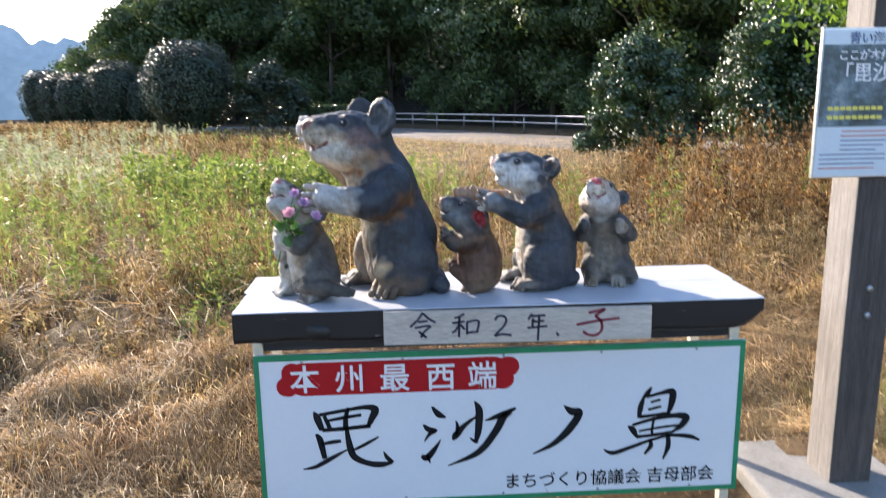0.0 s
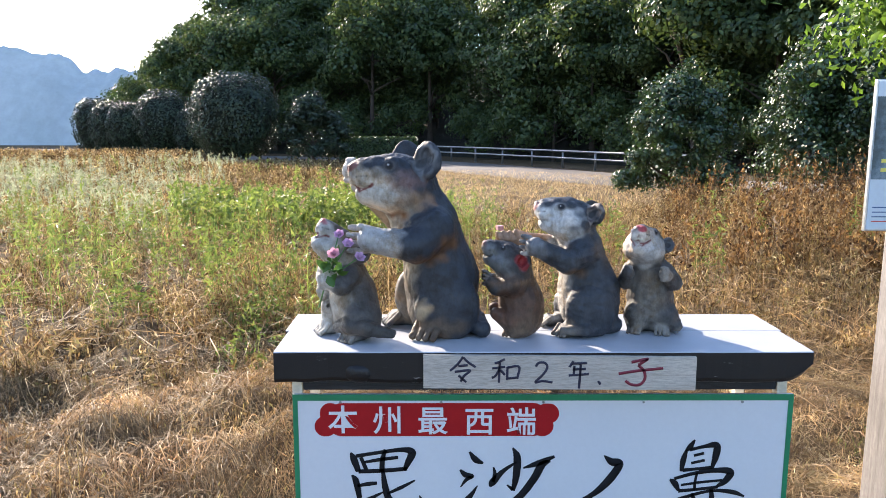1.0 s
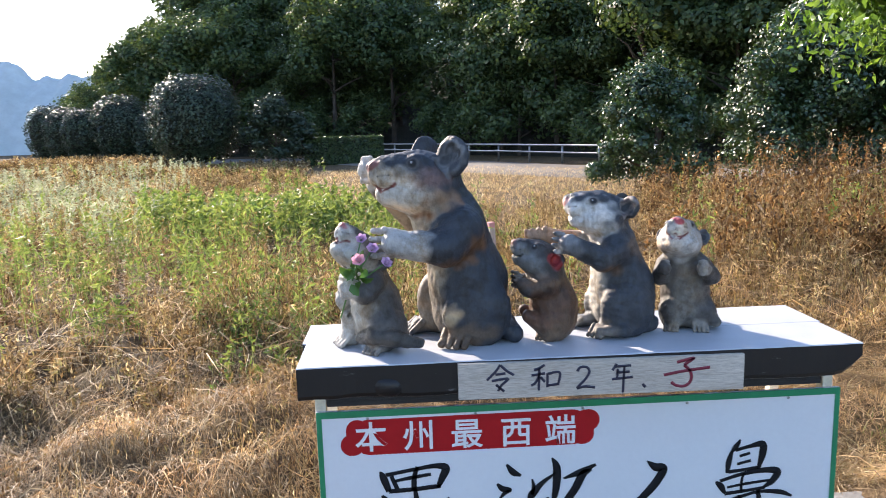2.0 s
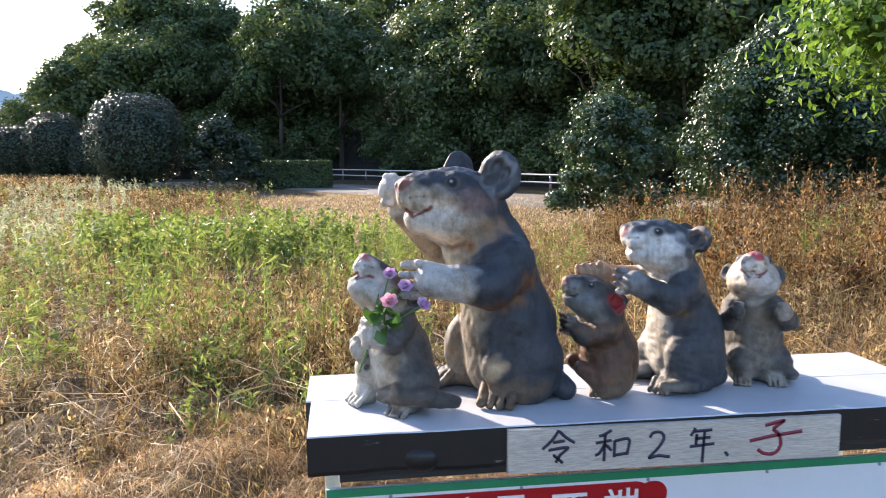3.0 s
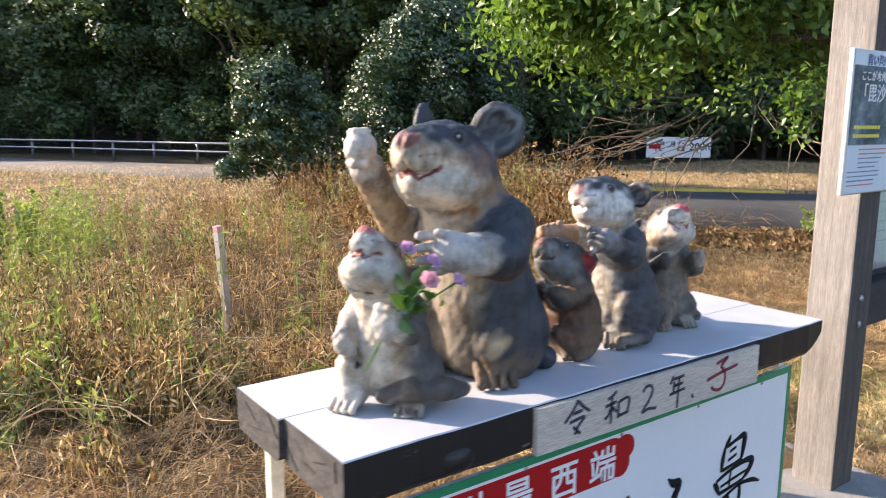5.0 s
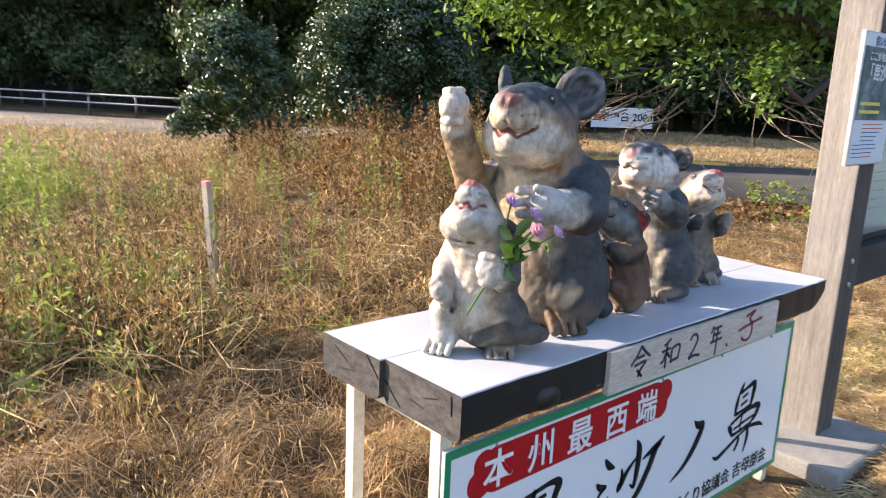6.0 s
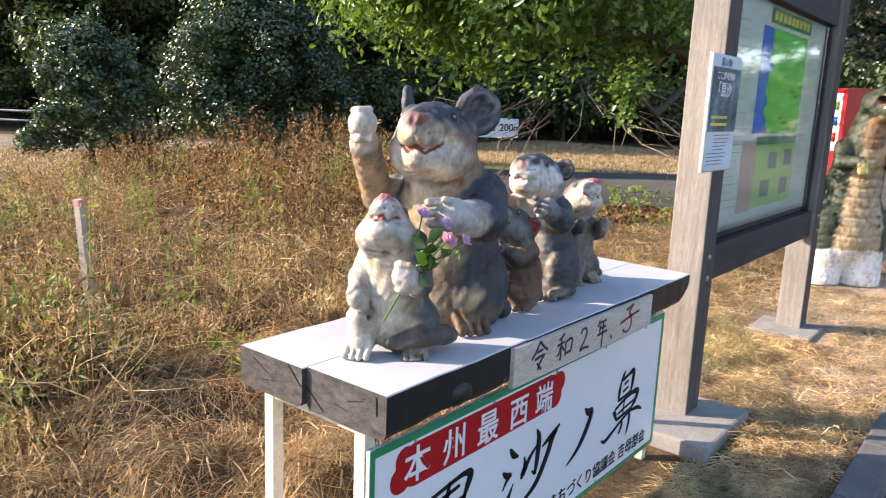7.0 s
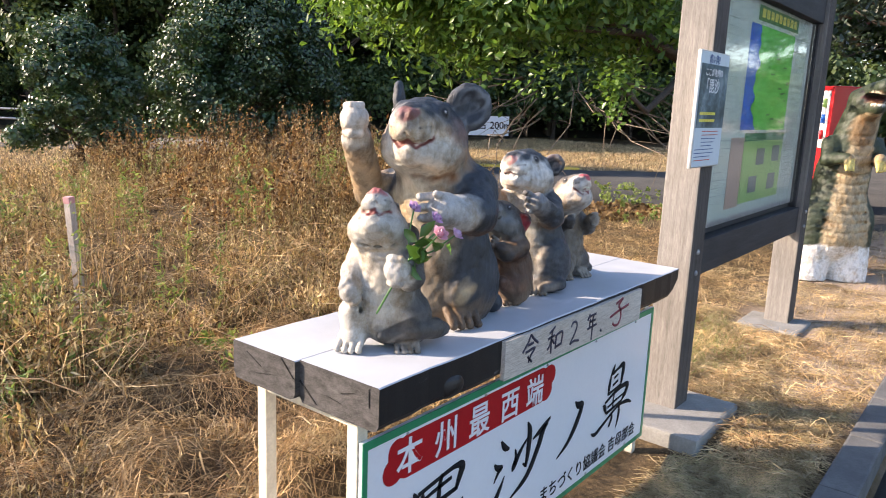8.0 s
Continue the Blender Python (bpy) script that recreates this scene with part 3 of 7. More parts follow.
HAND.append((0, [(-0.127, 0.753, 0.0081), (-0.128, 0.707, 0.0081)]))
HAND.append((0, [(-0.127, 0.751, 0.0081), (-0.089, 0.753, 0.0081), (-0.094, 0.712, 0.0081)]))
HAND.append((0, [(-0.126, 0.713, 0.0081), (-0.094, 0.716, 0.0081)]))
HAND_ENDS.append(len(HAND))
HAND.append((0, [(-0.033, 0.754, 0.0081), (-0.023, 0.767, 0.0081), (-0.002, 0.766, 0.0081), (0.005, 0.75, 0.0081), (-0.008, 0.727, 0.0081), (-0.033, 0.7, 0.0081), (-0.009, 0.704, 0.0081), (0.024, 0.699, 0.0081)]))
HAND_ENDS.append(len(HAND))
HAND.append((0, [(0.092, 0.773, 0.0081), (0.079, 0.752, 0.0081)]))
HAND.append((0, [(0.088, 0.764, 0.0081), (0.138, 0.766, 0.0081)]))
HAND.append((0, [(0.09, 0.744, 0.0081), (0.134, 0.746, 0.0081)]))
HAND.append((0, [(0.096, 0.757, 0.0081), (0.094, 0.726, 0.0081)]))
HAND.append((0, [(0.077, 0.723, 0.0081), (0.145, 0.728, 0.0081)]))
HAND.append((0, [(0.117, 0.765, 0.0081), (0.113, 0.678, 0.0081)]))
HAND_ENDS.append(len(HAND))
HAND.append((0, [(0.176, 0.704, 0.0081), (0.185, 0.692, 0.0081)]))
HAND_ENDS.append(len(HAND))
HAND.append((1, [(0.285, 0.769, 0.0096), (0.327, 0.778, 0.0096), (0.338, 0.779, 0.0096), (0.308, 0.759, 0.0096)]))
HAND.append((1, [(0.308, 0.759, 0.0096), (0.328, 0.739, 0.0096), (0.332, 0.711, 0.0096), (0.315, 0.691, 0.0096), (0.287, 0.692, 0.0096), (0.267, 0.705, 0.0096)]))
HAND.append((1, [(0.244, 0.729, 0.0096), (0.305, 0.739, 0.0096), (0.392, 0.748, 0.0096)]))
for a, b in zip(HAND_ENDS, HAND_ENDS[1:] + [len(HAND)]):
    strokes_obj("character", [brush(-0.0130, p) for c, p in HAND[a:b]], M_RED_INK if HAND[a][0] else M_MARKER, plaque_board, po)


# ---- carved statues: blended solids on a grid, meshed once, each with its own paint layer ----
def ell(c, r, rot=(0, 0, 0), k=0.02):
    return ("e", np.array(c, float), np.array(r, float), np.array(Euler([radians(a) for a in rot]).to_matrix()), k)


def cap(a, b, ra, rb=None, k=0.02):
    return ("c", np.array(a, float), np.array(b, float), (ra, ra if rb is None else rb), k)


def dist(p, P):
    if p[0] == "e":
        q = (P - p[1]) @ p[3]
        k0 = np.linalg.norm(q / p[2], axis=-1)
        k1 = np.linalg.norm(q / p[2] ** 2, axis=-1)
        return k0 * (k0 - 1.0) / np.maximum(k1, 1e-6)
    a, b, (ra, rb) = p[1], p[2], p[3]
    ab = b - a
    h = np.clip((P - a) @ ab / (ab @ ab), 0, 1)
    return np.linalg.norm(P - a - h[..., None] * ab, axis=-1) - (ra + (rb - ra) * h)


def mark(r, *pts):
    """A painted line or dot that lies on the nearest surface."""
    return ("line", pts, r)


def surface_net(D, lo, h):
    """Quads on the zero level of the grid D."""
    s = D < 0
    nx, ny, nz = D.shape
    acc, cnt = np.zeros((nx - 1, ny - 1, nz - 1, 3)), np.zeros((nx - 1, ny - 1, nz - 1))
    cs = [(i, j, k) for i in (0, 1) for j in (0, 1) for k in (0, 1)]
    sub = lambda A, o: A[o[0]:nx - 1 + o[0], o[1]:ny - 1 + o[1], o[2]:nz - 1 + o[2]]
    for ax in range(3):
        for o in cs:
            if o[ax] == 0:
                o2 = tuple(v + (1 if i == ax else 0) for i, v in enumerate(o))
                d0, d1 = sub(D, o), sub(D, o2)
                x = (d0 < 0) != (d1 < 0)
                t = np.where(x, d0 / np.where(x, d0 - d1, 1), 0)
                for i in range(3):
                    acc[..., i] += np.where(x, o[i] + (t if i == ax else 0), 0)
                cnt += x
    on = cnt > 0
    idx = np.full(on.shape, -1)
    idx[on] = np.arange(on.sum())
    cell = np.argwhere(on)
    V = (cell + acc[on] / cnt[on][:, None]) * h + lo
    F = []
    for ax in range(3):
        a, b = (ax + 1) % 3, (ax + 2) % 3
        s0 = np.take(s, np.arange(s.shape[ax] - 1), ax)
        s1 = np.take(s, np.arange(1, s.shape[ax]), ax)
        e = np.argwhere(s0 != s1)
        e = e[(e[:, a] > 0) & (e[:, b] > 0) & (e[:, a] < D.shape[a] - 1) & (e[:, b] < D.shape[b] - 1)]
        ua, ub = np.eye(3, dtype=int)[a], np.eye(3, dtype=int)[b]
        q = np.stack([idx[tuple((e - o).T)] for o in (ua + ub, ub, 0 * ua, ua)], -1)
        flip = ~s0[tuple(e.T)]
        q[flip] = q[flip][:, ::-1]
        F.append(q)
    return V, np.vstack(F)


def statue(name, solids, cuts, coat, paints, label, h=0.006, floor=None, tool=0.0011, category="statue", group="", seed=1):
    """solids are blended, cuts carved out; coat is the ground colour, paints = (solid, colour, softness) laid over in order."""
    lo = np.min([np.minimum(p[1] - np.max(p[2]), p[1] - np.max(p[2])) if p[0] == "e" else np.minimum(p[1], p[2]) - max(p[3]) for p in solids], 0) - 0.02
    hi = np.max([p[1] + np.max(p[2]) if p[0] == "e" else np.maximum(p[1], p[2]) + max(p[3]) for p in solids], 0) + 0.02
    n = np.ceil((hi - lo) / h).astype(int) + 1
    G = np.stack(np.meshgrid(*[lo[i] + h * np.arange(n[i]) for i in range(3)], indexing="ij"), -1)
    D = np.full(tuple(n), 0.06)

    def window(p):
        """The part of the grid that a solid can touch."""
        a = (p[1] - np.max(p[2])) if p[0] == "e" else np.minimum(p[1], p[2]) - max(p[3])
        b = (p[1] + np.max(p[2])) if p[0] == "e" else np.maximum(p[1], p[2]) + max(p[3])
        i0 = np.maximum(np.floor((a - lo - p[4] - 0.03) / h).astype(int), 0)
        i1 = np.minimum(np.ceil((b - lo + p[4] + 0.03) / h).astype(int), n)
        return tuple(slice(int(u), int(v)) for u, v in zip(i0, i1))

    for p in solids:
        w = window(p)
        d, E, k = dist(p, G[w]), D[w], p[4]
        m = np.clip(0.5 + 0.5 * (E - d) / k, 0, 1)
        D[w] = E * (1 - m) + d * m - k * m * (1 - m)
    for p in cuts:
        w = window(p)
        d, E, k = -dist(p, G[w]), D[w], p[4]
        m = np.clip(0.5 - 0.5 * (E - d) / k, 0, 1)
        D[w] = E * (1 - m) + d * m + k * m * (1 - m)
    r = np.random.default_rng(seed)
    near = np.abs(D) < 0.02
    Q, add = G[near], 0.0
    for sc, amp in ((38, 0.25), (80, 0.45), (170, 0.7), (300, 0.6)):
        for _ in range(4):
            w = r.normal(size=3)
            w = w / np.linalg.norm(w) * sc
            add = add + tool * amp * 0.5 * np.sin(Q @ w + r.uniform(0, 6.3))
    # short gouge strokes
    g = np.sin(Q @ np.array([60.0, 35, 190]) + 3 * np.sin(Q @ np.array([25.0, -31, 18])))
    D[near] += add + tool * 1.1 * np.clip(g - 0.30, 0, 1)
    if floor is not None:
        D = np.maximum(D, floor - G[..., 2])
    V, F = surface_net(D, lo, h)
    col = np.tile(np.array(coat, float), (len(V), 1))
    wob = 0.006 * np.sin(V @ np.array([91.0, 63, 47])) + 0.005 * np.sin(V @ np.array([-57.0, 88, 120]))
    for p, c, soft in paints:
        if p[0] == "line":
            S = [V[np.argmin(((V - np.array(q)) ** 2).sum(1))] for q in p[1]]
            d = np.min([dist(cap(a, b, p[2]), V) for a, b in zip(S, S[1:])], 0) if len(S) > 1 else np.linalg.norm(V - S[0], axis=1) - p[2]
            w = np.clip(0.5 - d / soft, 0, 1)[:, None]
        else:
            w = np.clip(0.5 - (dist(p, V) + wob) / soft, 0, 1)[:, None]
        col = col * (1 - w) + np.array(c, float) * w
    # brush streaks, mostly downwards, and worn blotches
    z3 = V * np.array([150.0, 150.0, 34.0])
    st = sum(np.sin(z3 @ r.normal(size=3) + r.uniform(0, 6.3) + 1.5 * np.sin(V @ (r.normal(size=3) * 30))) for _ in range(5)) / 5
    bl = sum(np.sin(V @ (r.normal(size=3) * 34) + r.uniform(0, 6.3)) for _ in range(5)) / 5
    col = col * (1 + 0.22 * st + 0.15 * bl)[:, None] * (1 + np.clip(bl, 0, 1)[:, None] * np.array([0.20, 0.04, -0.12]))
    col = np.clip(col, 0.003, 0.75)
    o = np.array([(lo[0] + hi[0]) / 2, (lo[1] + hi[1]) / 2, floor if floor is not None else lo[2]])
    me = smooth(mesh_np(name, V - o, F))
    at = me.color_attributes.new("paint", "FLOAT_COLOR", "POINT")
    at.data.foreach_set("color", np.c_[col, np.ones(len(col))].astype(np.float32).ravel())
    ob = obj(name, me, M_STATUE)
    ob.location = o
    return tagged(ob, label, category, group)


GREY, BLACK = (0.034, 0.040, 0.051), (0.006, 0.006, 0.008)
T = TOP


def paw(c, d, r, spread=(0, 0, 1), n=4, reach=1.5):
    """An open hand: a palm with fingers along d, ranged along spread."""
    c, d, s = Vector(c), Vector(d).normalized(), Vector(spread).normalized()
    out = [ell(c, (r, r, r), k=0.015)]
    for i in range(n):
        o = c + s * r * (i - (n - 1) / 2) * 0.62
        q = d.cross(s).normalized() * r * 0.30
        e = o + d * r * (reach + 0.25 - 0.15 * abs(i - 1.4))
        out += [cap(o + d * r * 0.45 + q, o + d * r * (0.5 + reach / 2) + q, r * 0.26, r * 0.25, 0.003), cap(o + d * r * (0.5 + reach / 2) + q, e - q * 0.6, r * 0.25, r * 0.20, 0.003)]
    return out


def fist(c, d, r, spread=(0, 0, 1)):
    """A closed hand, four bent fingers ranged along spread, facing d."""
    c, d, s = Vector(c), Vector(d).normalized(), Vector(spread).normalized()
    q = d.cross(s).normalized()
    out = [ell(c, (r * 0.90, r * 0.90, r * 1.0), k=0.010)]
    for i in range(4):
        o = c + s * r * (i - 1.5) * 0.55 + d * r * (0.58 - 0.13 * abs(i - 1.5))
        out.append(cap(o - q * r * 0.40 - d * r * 0.12, o + q * r * 0.08 + d * r * 0.05, r * 0.30, r * 0.30, 0.0032))
        out.append(cap(o + q * r * 0.08 + d * r * 0.05, o + q * r * 0.46 - d * r * 0.14, r * 0.30, r * 0.25, 0.0032))
    return out


def foot(c, d, L, r):
    """A foot on the bench top that ends in four long toes."""
    c, d = Vector(c), Vector(d).normalized()
    s = Vector((-d.y, d.x, 0))
    out = [cap(c + Vector((0, 0, r * 0.9)), c + d * L + Vector((0, 0, r * 0.75)), r * 1.05, r * 0.85, 0.02)]
    for i in range(4):
        o = c + d * (L - 0.06 * r * abs(i - 1.5)) + s * r * (i - 1.5) * 0.62
        out.append(cap(o + Vector((0, 0, r * 1.35)), o + d * r * 1.25 + Vector((0, 0, r * 0.32)), r * 0.31, r * 0.30, 0.0025))
    return out


class Head:
    """A rat's head: u forward, v to the side, w up, from the middle of the skull; s is its size."""

    def __init__(self, o, yaw, pitch, s, far=None):
        ya, p = radians(yaw), radians(pitch)
        self.o, self.s, self.far = np.array(o), s, far
        self.M = np.array([(math.cos(p) * math.cos(ya), math.cos(p) * math.sin(ya), math.sin(p)), (-math.sin(ya), math.cos(ya), 0), (-math.sin(p) * math.cos(ya), -math.sin(p) * math.sin(ya), math.cos(p))])

    def at(self, u, v, w):
        return self.o + self.s * (np.array([u, v, w]) @ self.M)

    def e(self, c, r, k=0.02, turn=0.0):
        R = np.array([(math.cos(turn), math.sin(turn), 0), (-math.sin(turn), math.cos(turn), 0), (0, 0, 1)]) @ self.M
        return ("e", self.at(*c), np.array(r) * self.s, R.T, max(k * self.s, 0.0015))

    def c(self, a, b, ra, rb, k=0.02):
        return ("c", self.at(*a), self.at(*b), (ra * self.s, rb * self.s), max(k * self.s, 0.0015))

    def splay(self, turn, v):
        """The way an ear faces; the far one may be turned further out."""
        return radians((turn if v > 0 or self.far is None else self.far) * v)

    def m(self, r, *pts):
        return mark(r * self.s, *[tuple(self.at(*q)) for q in pts])

    def solids(self, ear=0.060, ear_at=(-0.060, 0.102, 0.072), turn=26, jowl=1.0, deep=0.0, wide=1.0, crown=1.0):
        out = [self.e((0, 0, 0.008), (0.120, 0.106 * crown, 0.090 * crown), 0.04),
               self.e((0.10, 0, 0.030), (0.085, 0.058 * wide, 0.056), 0.03), self.c((0.04, 0, 0.026), (0.148, 0, 0.036), 0.074, 0.044, 0.03), self.c((0.05, 0, -0.030), (0.128, 0, -0.026 - deep), 0.070, 0.036, 0.03), self.e((0.095, 0, -0.034 - deep), (0.065, 0.056 * wide, 0.046), 0.03)]
        for v in (-1, 1):
            out += [self.e((0.028, 0.042 * v * jowl, -0.034), (0.090, 0.072 * jowl, 0.068), 0.03), self.e((0.148, 0.021 * v * wide, 0.012), (0.032, 0.029 * wide, 0.027), 0.012),
                    self.e((0.178, 0.010 * v, 0.052), (0.020, 0.017, 0.019), 0.006), self.e((0.046, 0.054 * v * crown, 0.072 * crown), (0.034, 0.022, 0.020), 0.015), self.e((0.070 * crown, 0.064 * v * crown, 0.062 * crown), (0.017, 0.014, 0.016), 0.003)]
            if ear:
                x, y, z = ear_at
                out.append(self.e((x, y * v, z), (0.020, ear, ear * 1.04), 0.014, self.splay(turn, v)))
        return out

    def cuts(self, ear=0.060, ear_at=(-0.060, 0.102, 0.072), turn=26, deep=0.0):
        out = []
        for v in (-1, 1):
            if ear:
                x, y, z = ear_at
                t = self.splay(turn, v)
                out.append(self.e((x + 0.026 * math.cos(t), y * v + 0.026 * math.sin(t), z), (0.024, ear * 0.78, ear * 0.80), 0.006, t))
            out += [self.c((0.178, 0, -0.012 - deep * 0.4), (0.166, 0.022 * v, -0.020 - deep * 0.5), 0.0075 + deep * 0.3, 0.0075 + deep * 0.3, 0.004), self.c((0.166, 0.022 * v, -0.020 - deep * 0.5), (0.136, 0.050 * v, -0.008), 0.0075, 0.004, 0.004),
                    self.c((0.185, 0.006 * v, 0.040), (0.180, 0.022 * v, 0.046), 0.004, 0.003, 0.003)]
        return out + [self.c((0.186, 0, 0.036), (0.180, 0, -0.005), 0.004, 0.004, 0.003)]

    def paints(self, white, nose, lip=(0.16, 0.03, 0.035), eye=1.0, teeth=True, deep=0.0, cheek=None, ear_in=(0.028, 0.030, 0.036), rim=(0.11, 0.12, 0.135), ear_at=(-0.060, 0.102, 0.072), turn=26):
        out = [(self.e((0.090, 0, -0.042), (0.130, 0.135, 0.088)), white, 0.045), (self.e((0.150, 0, 0.015), (0.060, 0.070, 0.052)), tuple(min(1.15 * x, 0.62) for x in white), 0.03)]
        for v in (-1, 1):
            if cheek is not None:
                out += [(self.e((0.020, 0.095 * v, 0.012), (0.055, 0.045, 0.034)), cheek, 0.045)]
            t = self.splay(turn, v)
            # dark and pale rings put the carved hollow's shading into the paint
            for f, tone in ((1.25, rim), (0.80, ear_in), (0.52, rim), (0.36, ear_in)):
                if tone is not None:
                    out.append((self.e((ear_at[0] + 0.020 * math.cos(t), ear_at[1] * v + 0.020 * math.sin(t), ear_at[2]), (0.017, 0.046 * f, 0.048 * f), turn=t), tone, 0.007))
            if eye:
                q = (0.080, 0.080 * v, 0.064)
                # the last, pale dot is a highlight painted into the eye
                out += [(self.m(0.026 * eye, q), (0.085, 0.080, 0.080), 0.008), (self.m(0.0185 * eye, q), (0.02, 0.019, 0.02), 0.005), (self.m(0.0135 * eye, q), BLACK, 0.003), (self.m(0.004 * eye, (0.086, 0.082 * v, 0.072)), (0.6, 0.6, 0.62), 0.003)]
            out += [(self.m(0.0055, (0.178, 0, -0.014 - deep * 0.4), (0.166, 0.022 * v, -0.021 - deep * 0.5), (0.136, 0.050 * v, -0.009)), lip, 0.005), (self.m(0.0060, (0.136, 0.050 * v, -0.009), (0.128, 0.056 * v, -0.001)), lip, 0.006),
                    (self.m(0.0028, (0.168, 0.030 * v, 0.022), (0.150, 0.052 * v, 0.026)), (0.08, 0.075, 0.075), 0.005)]
        if deep:
            out.append((self.e((0.160, 0, -0.016 - deep * 0.45), (0.035, 0.030, 0.004 + deep * 0.4)), lip, 0.006))
        if teeth:
            out.append((self.m(0.0068, (0.176, -0.022, -0.014), (0.180, 0, -0.011), (0.176, 0.022, -0.014)), (0.68, 0.65, 0.58), 0.004))
        return out + [(self.e((0.182, 0, 0.053), (0.026, 0.029, 0.023)), nose, 0.008), (self.m(0.003, (0.19, 0, 0.036), (0.184, 0, 0.0)), (0.16, 0.07, 0.07), 0.004)]


# the large one, one fist raised
h2 = Head((-0.485, 0.235, T + 0.545), 203, 2, 1.0, 74)
e2 = (0.064, (-0.052, 0.103, 0.084), 22)
s2 = h2.solids(*e2, deep=0.004, wide=1.1) + [
    cap((-0.345, 0.265, T + 0.10), (-0.345, 0.262, T + 0.20), 0.125, 0.128, 0.03), cap((-0.345, 0.262, T + 0.20), (-0.390, 0.255, T + 0.39), 0.125, 0.108, 0.04),
    ell((-0.43, 0.255, T + 0.38), (0.090, 0.125, 0.10), k=0.05), cap((-0.42, 0.25, T + 0.44), (-0.455, 0.243, T + 0.50), 0.105, 0.100, 0.03),
    # near arm
    cap((-0.370, 0.150, T + 0.395), (-0.430, 0.095, T + 0.345), 0.070, 0.060, 0.04), cap((-0.430, 0.095, T + 0.342), (-0.565, 0.085, T + 0.362), 0.056, 0.044, 0.02),
    # raised arm
    cap((-0.40, 0.355, T + 0.40), (-0.49, 0.430, T + 0.375), 0.060, 0.050, 0.03), cap((-0.50, 0.430, T + 0.372), (-0.640, 0.350, T + 0.535), 0.045, 0.041, 0.015),
    # haunches and knees
    ell((-0.320, 0.170, T + 0.120), (0.108, 0.055, 0.128), (0, -14, 0), 0.010), ell((-0.425, 0.345, T + 0.11), (0.095, 0.060, 0.120), (0, -10, 0), 0.012), ell((-0.405, 0.165, T + 0.105), (0.035, 0.035, 0.045), k=0.025),
    cap((-0.225, 0.25, T + 0.04), (-0.20, 0.18, T + 0.03), 0.045, 0.03, 0.02)]
s2 += paw((-0.588, 0.085, T + 0.368), (-1, 0.30, -0.05), 0.043, (0, 0.25, 1), reach=1.6) + [cap((-0.585, 0.075, T + 0.40), (-0.622, 0.085, T + 0.412), 0.014, 0.010, 0.006)]
s2 += fist((-0.668, 0.330, T + 0.585), (-0.80, -0.50, 0.05), 0.043, (0.1, 0.1, 1))
s2 += foot((-0.372, 0.205, T), (-0.45, -0.89, 0), 0.040, 0.043) + foot((-0.47, 0.37, T), (-1, -0.35, 0), 0.05, 0.034)
c2 = h2.cuts(*e2, deep=0.004) + [cap((-0.30, 0.115, T + 0.235), (-0.41, 0.12, T + 0.16), 0.005, 0.005, 0.012)]
CREAM, RUST = (0.42, 0.36, 0.27), (0.15, 0.075, 0.035)
p2 = [(ell((-0.50, 0.235, T + 0.30), (0.095, 0.115, 0.14)), CREAM, 0.06), (ell((-0.47, 0.27, T + 0.13), (0.075, 0.10, 0.15)), (0.22, 0.185, 0.145), 0.05),
      (ell((-0.415, 0.115, T + 0.300), (0.10, 0.06, 0.026)), RUST, 0.03), (ell((-0.33, 0.14, T + 0.345), (0.05, 0.07, 0.025)), RUST, 0.04), (cap((-0.545, 0.075, T + 0.362), (-0.70, 0.09, T + 0.37), 0.072), (0.40, 0.39, 0.38), 0.035),
      (cap((-0.49, 0.43, T + 0.37), (-0.61, 0.37, T + 0.50), 0.062), (0.34, 0.25, 0.16), 0.03), (ell((-0.68, 0.325, T + 0.585), (0.068, 0.068, 0.075)), (0.46, 0.43, 0.39), 0.02)]
p2 += [(h2.e((0.045, 0, -0.062), (0.110, 0.135, 0.060)), CREAM, 0.04)] + h2.paints((0.46, 0.43, 0.38), (0.27, 0.13, 0.125), eye=0.82, cheek=(0.15, 0.095, 0.085), deep=0.004, teeth=False, ear_at=e2[1], lip=(0.20, 0.065, 0.058))
p2 += [(h2.c((-0.075, 0.10, -0.060), (0.045, 0.085, -0.108), 0.014, 0.012), RUST, 0.02), (h2.c((0.045, 0.085, -0.108), (0.09, -0.05, -0.115), 0.012, 0.010), RUST, 0.02), (h2.e((-0.01, 0.09, -0.055), (0.06, 0.05, 0.025)), (0.24, 0.15, 0.09), 0.05),
       (ell((-0.405, 0.145, T + 0.02), (0.085, 0.085, 0.055)), (0.125, 0.088, 0.058), 0.03), (ell((-0.415, 0.125, T + 0.105), (0.030, 0.035, 0.034)), (0.36, 0.28, 0.18), 0.025), (ell((-0.33, 0.115, T + 0.04), (0.09, 0.05, 0.035)), (0.10, 0.075, 0.055), 0.04)]
statue("rat_statue", s2, c2, GREY, p2, "large grey carved rat statue sitting upright, one paw raised", 0.0036, T, seed=2, group="rat statues")

